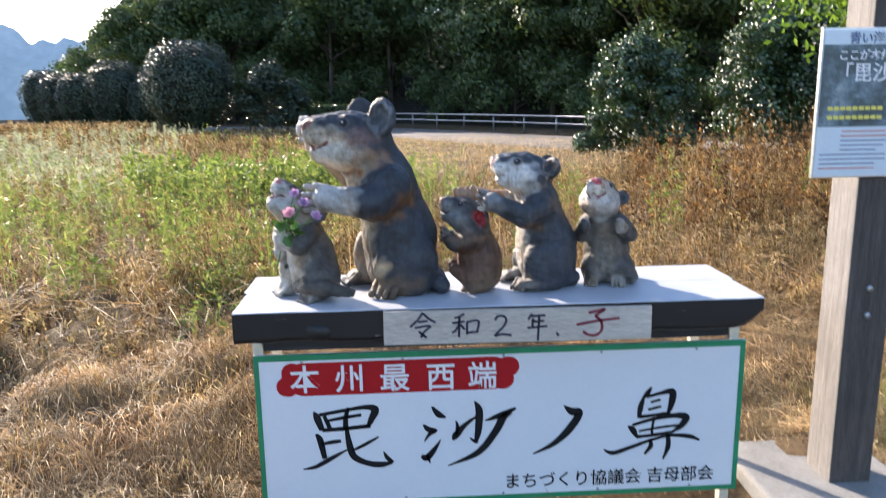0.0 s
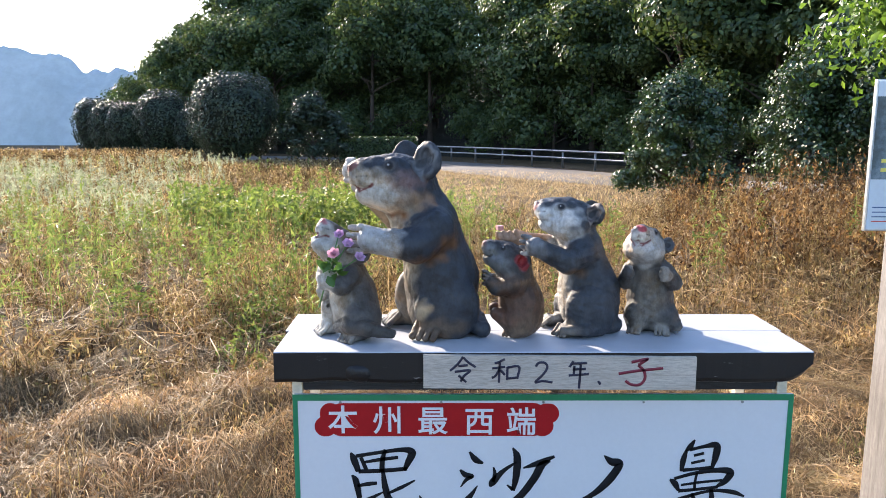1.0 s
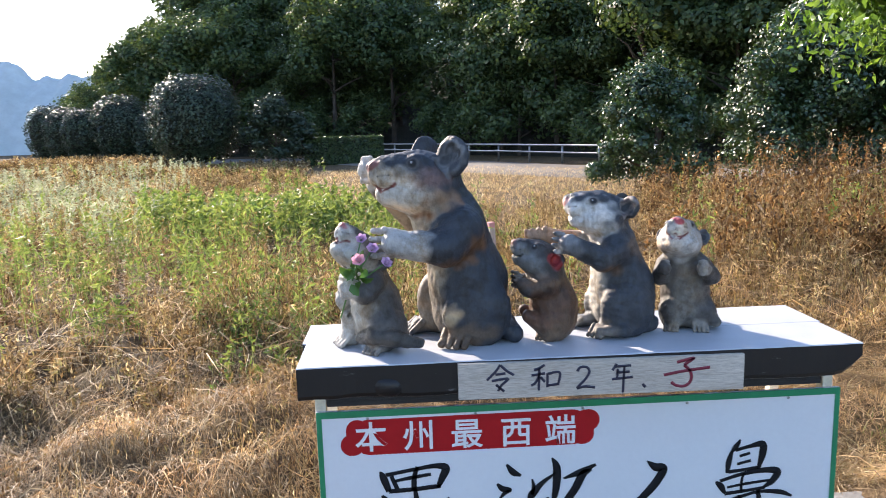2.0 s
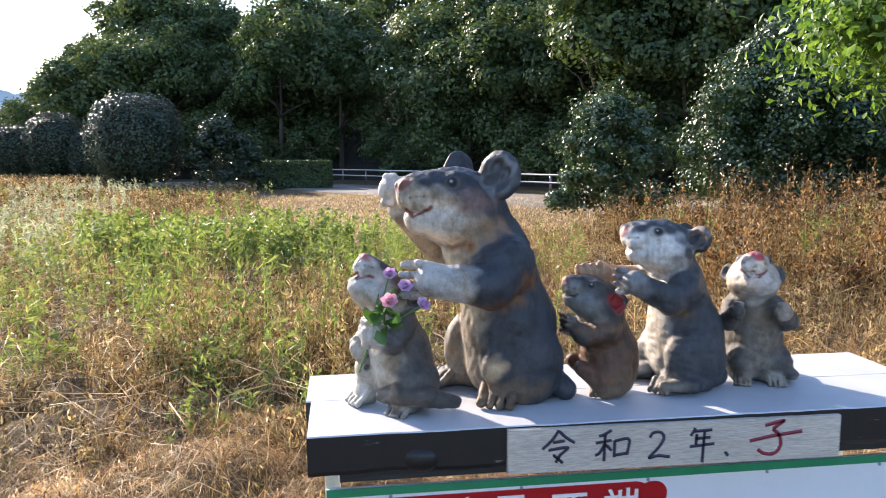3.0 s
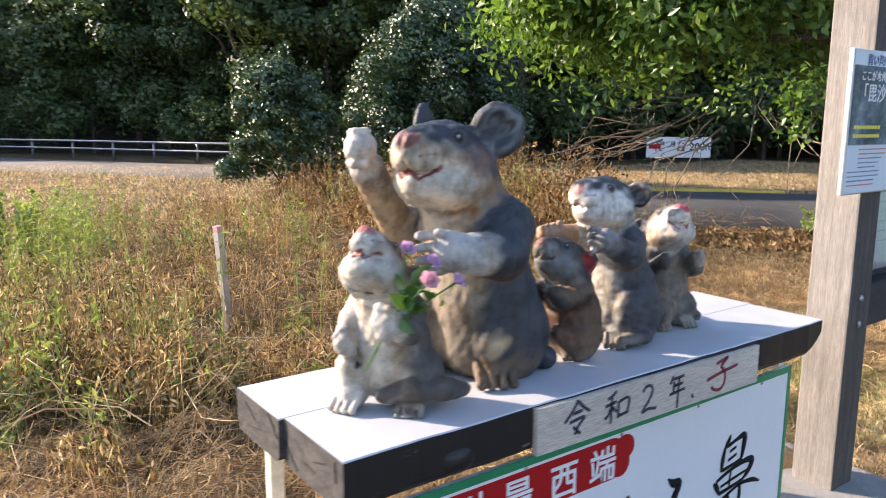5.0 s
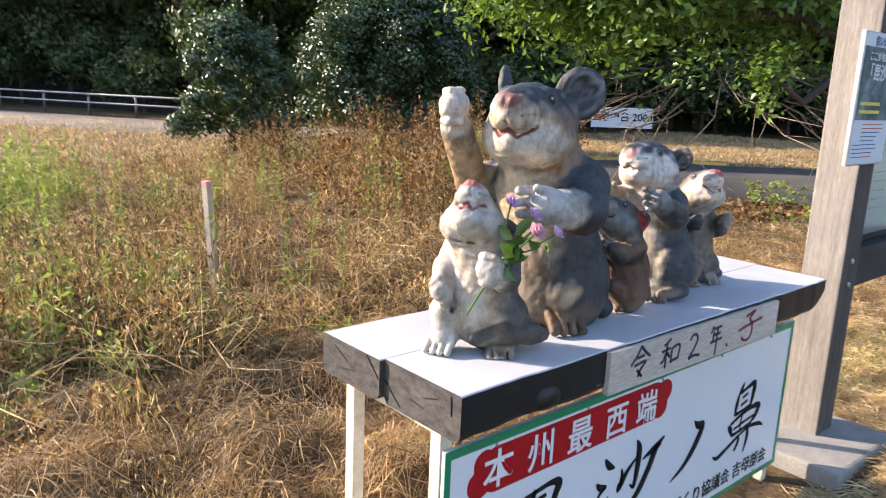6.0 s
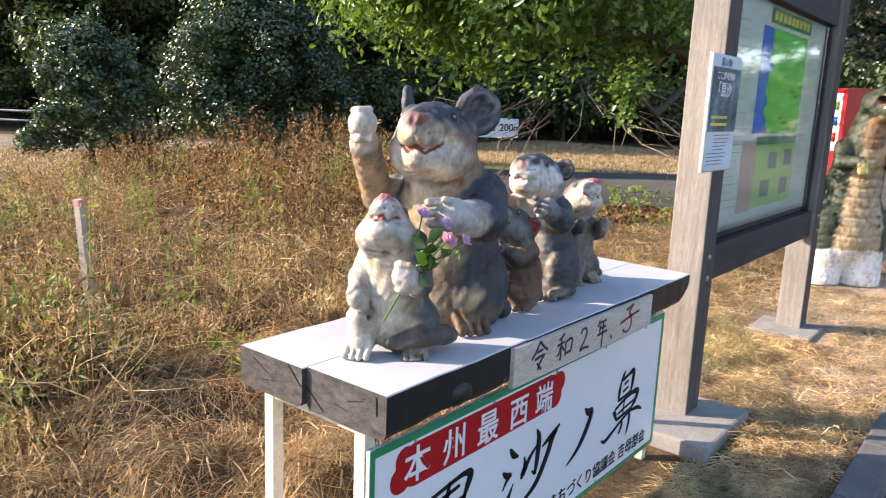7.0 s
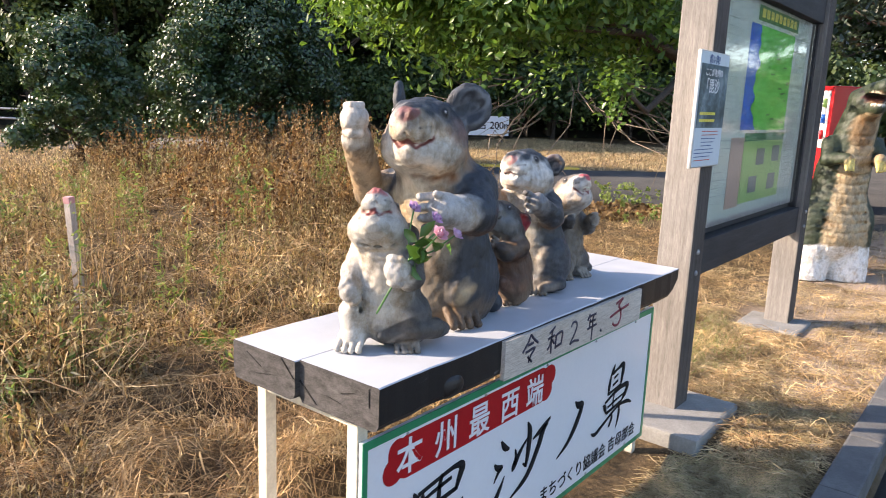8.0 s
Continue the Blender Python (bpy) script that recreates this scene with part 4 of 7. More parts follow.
# the small one in front, snout up, holding flowers
h1 = Head((-0.704, 0.196, T + 0.318), 214, 42, 0.62)
s1 = h1.solids(0.046, (-0.085, 0.112, 0.035), 30, 1.10, 0.022, 1.2) + [
    cap((-0.650, 0.205, T + 0.085), (-0.660, 0.202, T + 0.15), 0.086, 0.080, 0.03), cap((-0.660, 0.202, T + 0.15), (-0.690, 0.200, T + 0.27), 0.076, 0.062, 0.03),
    # near arm across the chest, far arm hanging
    cap((-0.660, 0.135, T + 0.235), (-0.690, 0.100, T + 0.205), 0.040, 0.035, 0.012), cap((-0.690, 0.100, T + 0.205), (-0.735, 0.098, T + 0.225), 0.033, 0.029, 0.008),
    cap((-0.700, 0.258, T + 0.248), (-0.732, 0.258, T + 0.200), 0.037, 0.034, 0.010), cap((-0.732, 0.258, T + 0.200), (-0.764, 0.240, T + 0.165), 0.033, 0.029, 0.006),
    # legs
    cap((-0.705, 0.255, T + 0.100), (-0.745, 0.245, T + 0.095), 0.044, 0.038, 0.012), cap((-0.745, 0.245, T + 0.095), (-0.750, 0.240, T + 0.040), 0.036, 0.033, 0.010), ell((-0.625, 0.150, T + 0.075), (0.075, 0.055, 0.072), (0, 0, 35), 0.014),
    # flat tail laid over the foot
    cap((-0.712, 0.165, T + 0.040), (-0.660, 0.105, T + 0.060), 0.019, 0.026, 0.004), cap((-0.660, 0.105, T + 0.060), (-0.600, 0.090, T + 0.056), 0.026, 0.028, 0.004), cap((-0.600, 0.090, T + 0.056), (-0.520, 0.120, T + 0.030), 0.028, 0.017, 0.004)]
s1 += fist((-0.742, 0.100, T + 0.232), (-0.90, -0.20, 0), 0.036, (0, 0, 1)) + fist((-0.770, 0.232, T + 0.157), (-0.75, -0.5, -0.2), 0.030, (-0.3, 0.5, 0.8))
s1 += foot((-0.645, 0.155, T - 0.004), (-0.62, -0.75, 0), 0.026, 0.028) + foot((-0.748, 0.240, T), (-0.85, -0.45, 0), 0.014, 0.030)
c1 = h1.cuts(0.046, (-0.085, 0.112, 0.035), 30, 0.022) + [cap((-0.775, 0.215, T + 0.262), (-0.715, 0.125, T + 0.268), 0.006, 0.006, 0.008), cap((-0.770, 0.200, T + 0.286), (-0.722, 0.130, T + 0.290), 0.005, 0.005, 0.008), cap((-0.752, 0.222, T + 0.10), (-0.742, 0.160, T + 0.185), 0.005, 0.005, 0.008), cap((-0.70, 0.10, T + 0.10), (-0.61, 0.09, T + 0.15), 0.004, 0.004, 0.008)]
p1 = [(ell((-0.775, 0.190, T + 0.17), (0.120, 0.115, 0.20)), (0.37, 0.35, 0.31), 0.06), (cap((-0.70, 0.285, T + 0.24), (-0.79, 0.23, T + 0.15), 0.055), (0.36, 0.35, 0.33), 0.03), (ell((-0.775, 0.245, T + 0.06), (0.06, 0.06, 0.07)), (0.42, 0.40, 0.36), 0.03), (ell((-0.75, 0.10, T + 0.232), (0.05, 0.05, 0.05)), (0.46, 0.44, 0.41), 0.015), (ell((-0.705, 0.20, T + 0.295), (0.075, 0.080, 0.06)), (0.38, 0.36, 0.32), 0.03)]
p1 += h1.paints((0.42, 0.40, 0.36), (0.33, 0.105, 0.105), eye=0.55, deep=0.022, ear_at=(-0.085, 0.112, 0.035), turn=30, lip=(0.17, 0.035, 0.035))
p1 += [(cap((-0.712, 0.160, T + 0.040), (-0.660, 0.100, T + 0.060), 0.026, 0.032), (0.05, 0.048, 0.046), 0.008), (cap((-0.660, 0.100, T + 0.060), (-0.600, 0.085, T + 0.056), 0.033), (0.05, 0.048, 0.046), 0.008), (cap((-0.600, 0.085, T + 0.056), (-0.515, 0.120, T + 0.03), 0.034), (0.06, 0.058, 0.055), 0.008), (ell((-0.675, 0.085, T + 0.008), (0.06, 0.05, 0.022)), (0.21, 0.20, 0.185), 0.02)]
statue("rat_statue", s1, c1, (0.072, 0.068, 0.065), p1, "small pale grey carved rat statue, snout raised, paw holding flowers", 0.0032, T, seed=1, group="rat statues")

# the smallest, dark brown, snout up, red inner ear
h3 = Head((-0.100, 0.225, T + 0.276), 184, 16, 0.57)
e3 = (0.042, (-0.075, 0.095, 0.02), 40)
s3 = h3.solids(*e3, jowl=1.05) + [
    cap((-0.055, 0.225, T + 0.07), (-0.058, 0.225, T + 0.12), 0.078, 0.076, 0.03), cap((-0.058, 0.225, T + 0.12), (-0.085, 0.222, T + 0.24), 0.072, 0.060, 0.03),
    cap((-0.085, 0.165, T + 0.195), (-0.150, 0.170, T + 0.180), 0.034, 0.028, 0.02), cap((-0.085, 0.285, T + 0.195), (-0.150, 0.265, T + 0.185), 0.034, 0.028, 0.02),
    ell((-0.07, 0.175, T + 0.06), (0.060, 0.042, 0.062), k=0.02), cap((-0.10, 0.185, T + 0.05), (-0.150, 0.185, T + 0.085), 0.028, 0.024, 0.012), cap((-0.10, 0.27, T + 0.05), (-0.150, 0.27, T + 0.085), 0.028, 0.022, 0.012)]
s3 += paw((-0.168, 0.182, T + 0.195), (-0.6, 0.4, 0.5), 0.024) + paw((-0.168, 0.258, T + 0.19), (-0.6, -0.4, 0.4), 0.024) + foot((-0.085, 0.205, T), (-0.5, -0.85, 0), 0.012, 0.024)
p3 = [(ell((-0.06, 0.22, T + 0.075), (0.13, 0.13, 0.105)), (0.115, 0.055, 0.032), 0.06), (ell((-0.09, 0.19, T + 0.205), (0.10, 0.07, 0.022)), (0.14, 0.085, 0.05), 0.035), (ell((-0.06, 0.17, T + 0.145), (0.10, 0.09, 0.040)), (0.10, 0.052, 0.030), 0.04), (ell((-0.03, 0.17, T + 0.06), (0.06, 0.08, 0.045)), (0.105, 0.062, 0.036), 0.04), (ell((-0.08, 0.18, T + 0.02), (0.09, 0.09, 0.04)), (0.13, 0.09, 0.06), 0.04)]
p3 += h3.paints((0.17, 0.175, 0.175), (0.25, 0.13, 0.12), lip=(0.03, 0.025, 0.02), teeth=False, eye=0.9, ear_at=e3[1], turn=40)
p3 += [(h3.e((-0.05, 0.11, 0.012), (0.045, 0.044, 0.048)), (0.23, 0.022, 0.024), 0.012), (h3.e((-0.055, 0.125, 0.052), (0.02, 0.02, 0.012)), (0.55, 0.5, 0.5), 0.008)]
statue("rat_statue", s3, h3.cuts(*e3), (0.042, 0.039, 0.039), p3, "smallest dark brown-grey carved rat statue with red inner ear", 0.0032, T, seed=3, group="rat statues")

# the second largest, paw held forward
h4 = Head((0.134, 0.276, T + 0.416), 181, 4, 0.76, 78)
e4 = (0.050, (-0.090, 0.066, 0.036), 30)
s4 = h4.solids(*e4, jowl=1.12, wide=1.3, crown=0.82) + [
    cap((0.200, 0.280, T + 0.09), (0.195, 0.280, T + 0.15), 0.108, 0.106, 0.03), cap((0.195, 0.280, T + 0.15), (0.160, 0.280, T + 0.31), 0.102, 0.080, 0.035),
    cap((0.150, 0.205, T + 0.300), (0.095, 0.160, T + 0.275), 0.048, 0.042, 0.03), cap((0.095, 0.160, T + 0.275), (-0.005, 0.150, T + 0.325), 0.040, 0.032, 0.012), cap((0.150, 0.345, T + 0.30), (0.02, 0.335, T + 0.318), 0.042, 0.032, 0.025), cap((0.02, 0.335, T + 0.318), (-0.065, 0.292, T + 0.342), 0.030, 0.025, 0.015),
    ell((0.188, 0.192, T + 0.095), (0.092, 0.050, 0.098), (0, -10, 0), 0.010), ell((0.17, 0.355, T + 0.085), (0.09, 0.042, 0.085), k=0.025),
    cap((0.285, 0.245, T + 0.03), (0.165, 0.150, T + 0.032), 0.030, 0.022, 0.012), cap((0.165, 0.150, T + 0.032), (0.085, 0.165, T + 0.028), 0.022, 0.014, 0.012)]
s4 += paw((-0.025, 0.148, T + 0.333), (-0.85, 0.25, 0.12), 0.032, (0, 0.2, 1), reach=1.35) + [cap((-0.065, 0.290, T + 0.342), (-0.125, 0.276, T + 0.346), 0.027, 0.023, 0.01)] + [cap((-0.074 - 0.021 * i, 0.270 - 0.002 * i, T + 0.350), (-0.077 - 0.022 * i, 0.266, T + 0.370 - 0.003 * i), 0.0125, 0.0095, 0.003) for i in range(4)]
s4 += foot((0.115, 0.215, T), (-0.75, -0.65, 0), 0.025, 0.027) + foot((0.10, 0.34, T), (-1, 0, 0), 0.04, 0.026)
p4 = [(h4.e((0.075, 0, 0.000), (0.125, 0.145, 0.068)), (0.46, 0.45, 0.43), 0.022), (ell((0.045, 0.275, T + 0.20), (0.085, 0.10, 0.20)), (0.46, 0.43, 0.38), 0.05), (ell((0.09, 0.165, T + 0.235), (0.08, 0.05, 0.018)), (0.14, 0.085, 0.05), 0.03), (h4.e((0.04, 0, -0.05), (0.10, 0.125, 0.062)), (0.42, 0.40, 0.37), 0.035)]
p4 += h4.paints((0.54, 0.53, 0.51), (0.42, 0.22, 0.21), lip=(0.32, 0.17, 0.16), teeth=False, eye=0.78, ear_in=(0.10, 0.075, 0.08), rim=(0.24, 0.23, 0.23), ear_at=e4[1], turn=34)
p4 += [(ell((0.08, 0.17, T + 0.02), (0.07, 0.06, 0.035)), (0.17, 0.145, 0.12), 0.03), (ell((-0.035, 0.148, T + 0.333), (0.05, 0.05, 0.05)), (0.19, 0.19, 0.195), 0.03), (ell((-0.058, 0.155, T + 0.318), (0.014, 0.03, 0.014)), (0.45, 0.43, 0.41), 0.01),
       (cap((-0.01, 0.32, T + 0.33), (-0.15, 0.275, T + 0.35), 0.062), (0.40, 0.25, 0.16), 0.03)]
statue("rat_statue", s4, h4.cuts(*e4), (0.044, 0.049, 0.058), p4, "medium grey carved rat statue with white face, paws held forward", 0.0034, T, seed=4, group="rat statues")

# the last one, turned towards the path, laughing, red nose
h5 = Head((0.390, 0.256, T + 0.320), 241, 22, 0.62)
e5 = (0.044, (-0.070, 0.112, 0.030), 40)
s5 = h5.solids(*e5, 1.05, 0.02) + [
    cap((0.430, 0.300, T + 0.07), (0.428, 0.300, T + 0.13), 0.082, 0.080, 0.03), cap((0.428, 0.300, T + 0.13), (0.408, 0.285, T + 0.27), 0.074, 0.058, 0.03),
    cap((0.468, 0.265, T + 0.225), (0.488, 0.225, T + 0.190), 0.034, 0.030, 0.02), cap((0.488, 0.225, T + 0.190), (0.452, 0.190, T + 0.222), 0.028, 0.024, 0.012),
    cap((0.355, 0.300, T + 0.225), (0.325, 0.270, T + 0.185), 0.032, 0.028, 0.02), cap((0.325, 0.270, T + 0.185), (0.322, 0.225, T + 0.222), 0.027, 0.023, 0.012),
    ell((0.470, 0.255, T + 0.055), (0.052, 0.055, 0.055), k=0.02), ell((0.375, 0.270, T + 0.055), (0.048, 0.06, 0.055), k=0.02), cap((0.53, 0.35, T + 0.03), (0.51, 0.22, T + 0.028), 0.026, 0.018, 0.012)]
s5 += fist((0.442, 0.178, T + 0.230), (-0.45, -0.85, 0.1), 0.025, (0, 0, 1)) + fist((0.322, 0.212, T + 0.230), (-0.35, -0.9, 0.1), 0.024, (0, 0, 1))
s5 += foot((0.455, 0.235, T), (-0.2, -1, 0), 0.018, 0.023) + foot((0.365, 0.255, T), (-0.4, -1, 0), 0.018, 0.022)
p5 = [(h5.e((0.080, 0, 0.010), (0.105, 0.130, 0.066)), (0.36, 0.33, 0.29), 0.03), (ell((0.39, 0.20, T + 0.15), (0.065, 0.06, 0.12)), (0.17, 0.15, 0.125), 0.05), (h5.e((0.06, 0, -0.062), (0.10, 0.13, 0.07)), (0.30, 0.27, 0.23), 0.04)]
p5 += h5.paints((0.50, 0.47, 0.44), (0.36, 0.07, 0.09), lip=(0.16, 0.035, 0.035), deep=0.02, eye=0.8, ear_at=e5[1], turn=40)
p5 += [(ell((0.442, 0.160, T + 0.23), (0.032, 0.02, 0.034)), (0.26, 0.245, 0.225), 0.012), (ell((0.42, 0.20, T + 0.01), (0.09, 0.05, 0.03)), (0.22, 0.20, 0.17), 0.02)]
statue("rat_statue", s5, h5.cuts(*e5, 0.02), (0.070, 0.064, 0.060), p5, "small grey-brown carved rat statue with open mouth and red nose", 0.0032, T, seed=5, group="rat statues")

# ---- the bunch of artificial flowers in the small one's paw ----
bouquet = base("flower_bunch", -0.738, 0.092, T + 0.225, "bunch of pink artificial roses with green leaves and a long stem", "flowers")
M_STEM = plain("green_plastic_stem", (0.09, 0.22, 0.05), (0.06, 0.16, 0.04), 0.45, 0, 30)
M_PLEAF = leafy("green_plastic_leaf", [(0.022, 0.075, 0.015), (0.06, 0.15, 0.03), (0.16, 0.24, 0.04)], 0.4, 0.25)
M_PETAL = leafy("pink_petal", [(0.74, 0.40, 0.48), (0.82, 0.58, 0.67)], 0.6, 0.3, 0.3, (1.1, 0.8, 0.9))
M_PETAL2 = leafy("lilac_petal", [(0.58, 0.38, 0.62), (0.74, 0.58, 0.74)], 0.6, 0.3, 0.3, (1.1, 0.8, 1.0))


def rose(c, r, mat, parent):
    V, F = [], []
    for ring, (n, rr, tilt) in enumerate(((3, 0.35, 0.25), (5, 0.65, 0.6), (6, 0.95, 1.05))):
        for i in range(n):
            a = 2 * math.pi * i / n + ring * 0.6
            out, side = np.array([math.cos(a), math.sin(a), 0]), np.array([-math.sin(a), math.cos(a), 0])
            up = np.array([0, 0, 1.0])
            o = len(V)
            for u, wd in ((0, 0.35), (0.5, 0.85), (0.85, 0.8), (1.0, 0.4)):
                p = out * rr * r * (0.35 + 0.65 * u * (0.4 + tilt)) + up * r * (u * (1.25 - 0.55 * tilt) - 0.45)
                for s in (-1, 0, 1):
                    V.append(p + side * s * wd * r * 0.55 - out * (0.14 * r if s else 0))
            for j in range(3):
                for s in range(2):
                    q = o + j * 3 + s
                    F.append((q, q + 1, q + 4, q + 3))
    ob = obj("blossom", smooth(mesh_np("blossom", np.array(V), np.array(F))), mat, parent)
    ob.location = c
    ob.rotation_euler = (0.7, -0.5, c[0] * 9)
    return ob


part("stem", tube_bm([(-0.035, 0.045, -0.105), (-0.01, 0.015, -0.03), (0.02, -0.02, 0.05), (0.06, -0.055, 0.10)], [0.0028] * 4, 6), M_STEM, bouquet)
for tip, r, m in (((0.039, -0.088, 0.107), 0.0185, M_PETAL), ((0.123, -0.075, 0.094), 0.0165, M_PETAL2), ((0.081, -0.041, 0.134), 0.0165, M_PETAL2), ((0.046, 0.002, 0.159), 0.0155, M_PETAL2)):
    rose(tip, r, m, bouquet)
    part("stem", tube_bm([(0.012, -0.018, 0.035), tuple(0.55 * v for v in tip), tip], [0.0022] * 3, 5), M_STEM, bouquet)
rl = np.random.default_rng(3)
for i in range(18):
    c = np.array([0.024, -0.034, 0.066]) + rl.normal(size=3) * (0.020, 0.020, 0.018)
    d = rl.normal(size=3) + np.array([0.2, -0.6, -0.1])
    d /= np.linalg.norm(d)
    s = np.cross(d, rl.normal(size=3))
    s /= np.linalg.norm(s)
    n = np.cross(d, s)
    L, W = rl.uniform(0.04, 0.058), rl.uniform(0.011, 0.016)
    V = [c, c + d * L * 0.35 + s * W + n * 0.004, c + d * L * 0.35 - n * 0.003, c + d * L * 0.35 - s * W + n * 0.004, c + d * L * 0.75 + s * W * 0.7 - n * 0.002, c + d * L * 0.75 - n * 0.006, c + d * L * 0.75 - s * W * 0.7 - n * 0.002, c + d * L - n * 0.012]
    obj("leaf", mesh_np("leaf", np.array(V), np.array([(0, 2, 1), (0, 3, 2), (1, 2, 5), (1, 5, 4), (2, 3, 6), (2, 6, 5), (4, 5, 7), (5, 6, 7)])), M_PLEAF, bouquet)


# ---- notice board ----
notice = base("notice_board", 2.35, 0.16, 0, "timber notice board with a coloured map behind glass", "notice board")
no = (2.35, 0.16, 0)


def nb(name, lo, hi, mat, bevel=0.004, parent=None, label=""):
    bm = box_bm(lo, hi, bevel)
    bm.transform(Matrix.Translation((-no[0], -no[1], -no[2])))
    return part(name, bm, mat, parent or notice, label)


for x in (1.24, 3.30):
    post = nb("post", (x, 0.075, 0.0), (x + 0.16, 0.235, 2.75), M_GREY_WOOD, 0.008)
    post.data.materials.append(M_POST_SHADE)
    # front faces take the darker copy that carries their shade
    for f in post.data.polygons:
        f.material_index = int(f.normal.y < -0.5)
nb("lower_rail", (1.40, 0.10, 0.665), (3.30, 0.21, 0.835), M_DARK_WOOD, 0.006)
nb("upper_rail", (1.40, 0.10, 2.02), (3.30, 0.21, 2.20), M_DARK_WOOD, 0.006)
nb("backing", (1.40, 0.165, 0.836), (3.30, 0.20, 2.019), M_DARK_WOOD, 0.002)
for lo, hi in (((1.40, 0.12, 0.836), (1.44, 0.164, 2.019)), ((3.26, 0.12, 0.836), (3.30, 0.164, 2.019))):
    nb("stile", lo, hi, M_DARK_WOOD, 0.004)
M_ALU = plain("brushed_aluminium", (0.66, 0.67, 0.68), (0.58, 0.59, 0.6), 0.35, 0.9, 14, None, 0.05)
M_PAPER = plain("pale_green_map_sheet", (0.62, 0.70, 0.62), (0.56, 0.65, 0.58), 0.4, 0, 2, None, 0.02, speck=0.05)
M_SEA = plain("blue_print", (0.01, 0.11, 0.60), (0.02, 0.16, 0.66), 0.4, 0, 3, None, 0.02, speck=0.05)
M_LAND = plain("green_print", (0.10, 0.60, 0.07), (0.14, 0.66, 0.09), 0.4, 0, 3, None, 0.02, speck=0.05)
M_LIME = plain("lime_print", (0.36, 0.60, 0.16), (0.42, 0.62, 0.2), 0.4, 0, 3, None, 0.02, speck=0.05)
M_DGREEN = plain("dark_green_print", (0.03, 0.16, 0.05), (0.04, 0.2, 0.06), 0.4, 0, 3, None, 0.02, speck=0.05)
M_YTEXT = plain("yellow_print", (0.75, 0.68, 0.12), (0.7, 0.62, 0.1), 0.4, 0, 9, None, 0.02, speck=0.05)
M_GREYTEXT = plain("grey_print", (0.16, 0.19, 0.18), (0.22, 0.25, 0.24), 0.5, 0, 20, None, 0.02, speck=0.05)
M_PALETEXT = plain("pale_grey_print", (0.34, 0.40, 0.37), (0.40, 0.46, 0.43), 0.5, 0, 20, None, 0.02, speck=0.05)
M_SALMON_REFLECT = plain("salmon_reflection", (0.58, 0.40, 0.33), (0.54, 0.38, 0.30), 0.5, 0, 3, None, 0.02, speck=0.05)
PX0, PX1, PZ0, PZ1 = 1.50, 3.20, 0.90, 1.99
nb("sheet_rim", (PX0 - 0.025, 0.150, PZ0 - 0.03), (PX1 + 0.025, 0.163, PZ1 + 0.025), M_ALU, 0.003)
map_sheet = nb("map_sheet", (PX0, 0.146, PZ0), (PX1, 0.149, PZ1), M_PAPER, 0)


def mp(u0, v0, u1, v1, mat, name="print", lift=1):
    x0, x1 = PX0 + (PX1 - PX0) * u0, PX0 + (PX1 - PX0) * u1
    z1, z0 = PZ1 - (PZ1 - PZ0) * v0, PZ1 - (PZ1 - PZ0) * v1
    y = 0.146 - 0.0018 * lift
    return nb(name, (x0, y, z0), (x1, y + 0.0012, z1), mat, 0, map_sheet)


mp(0.27, 0.085, 0.77, 0.585, M_SEA, "map_sea", 1)
lb = bmesh.new()
edge = []
for i in range(25):
    v = i / 24
    u = 0.335 + 0.03 * math.sin(v * 5.5 + 0.6) + 0.012 * math.sin(v * 21) + 0.012 * math.sin(v * 37 + 1) + 0.08 * v
    edge.append((u, 0.085 + 0.5 * v))
edge += [(0.768, 0.585), (0.768, 0.085)]
vs = [lb.verts.new((PX0 + (PX1 - PX0) * u - no[0], 0.146 - 0.0036 - no[1], PZ1 - (PZ1 - PZ0) * v)) for u, v in edge]
lb.faces.new(vs)
ex = bmesh.ops.extrude_face_region(lb, geom=lb.faces[:])
for v in ex["geom"]:
    if isinstance(v, bmesh.types.BMVert):
        v.co.y += 0.0012
bmesh.ops.recalc_face_normals(lb, faces=lb.faces)
part("map_land", lb, M_LAND, map_sheet)
mp(0.33, -0.005, 0.80, 0.065, M_DGREEN, "title_band", 1)
for i in range(9):
    mp(0.36 + i * 0.047, 0.008, 0.393 + i * 0.047, 0.048, M_YTEXT, "title_bar", 2)
mp(0.33, 0.60, 0.78, 0.95, M_LIME, "lower_map", 1)
mp(0.33, 0.60, 0.78, 0.64, M_DGREEN, "lower_band", 2)
# flat salmon patch paints in a pinkish reflection on the board
mp(0.20, 0.62, 0.328, 0.96, M_SALMON_REFLECT, "side_reflection", 1)
for u, v in ((0.52, 0.68), (0.70, 0.67), (0.46, 0.82), (0.68, 0.82)):
    mp(u - 0.045, v, u + 0.045, v + 0.085, M_GREYTEXT, "photo", 2)
rb = np.random.default_rng(12)
for i in range(24):
    v = 0.09 + i * 0.036
    mp(0.03, v, 0.03 + rb.uniform(0.10, 0.2), v + 0.0035, M_PALETEXT, "text_bar", 1)
    mp(0.81, v, 0.81 + rb.uniform(0.06, 0.14), v + 0.0035, M_PALETEXT, "text_bar", 1)
for i in range(14):
    u, v = rb.uniform(0.5, 0.74), rb.uniform(0.12, 0.56)
    mp(u, v, u + rb.uniform(0.02, 0.05), v + 0.008, M_DGREEN, "place_mark", 3)
gm, gnt, gb = material("board_glass", 0.03, 0, 0.5)
gb.inputs["Base Color"].default_value = (1, 1, 1, 1)
gb.inputs["Transmission Weight"].default_value = 1.0
gb.inputs["IOR"].default_value = 1.45
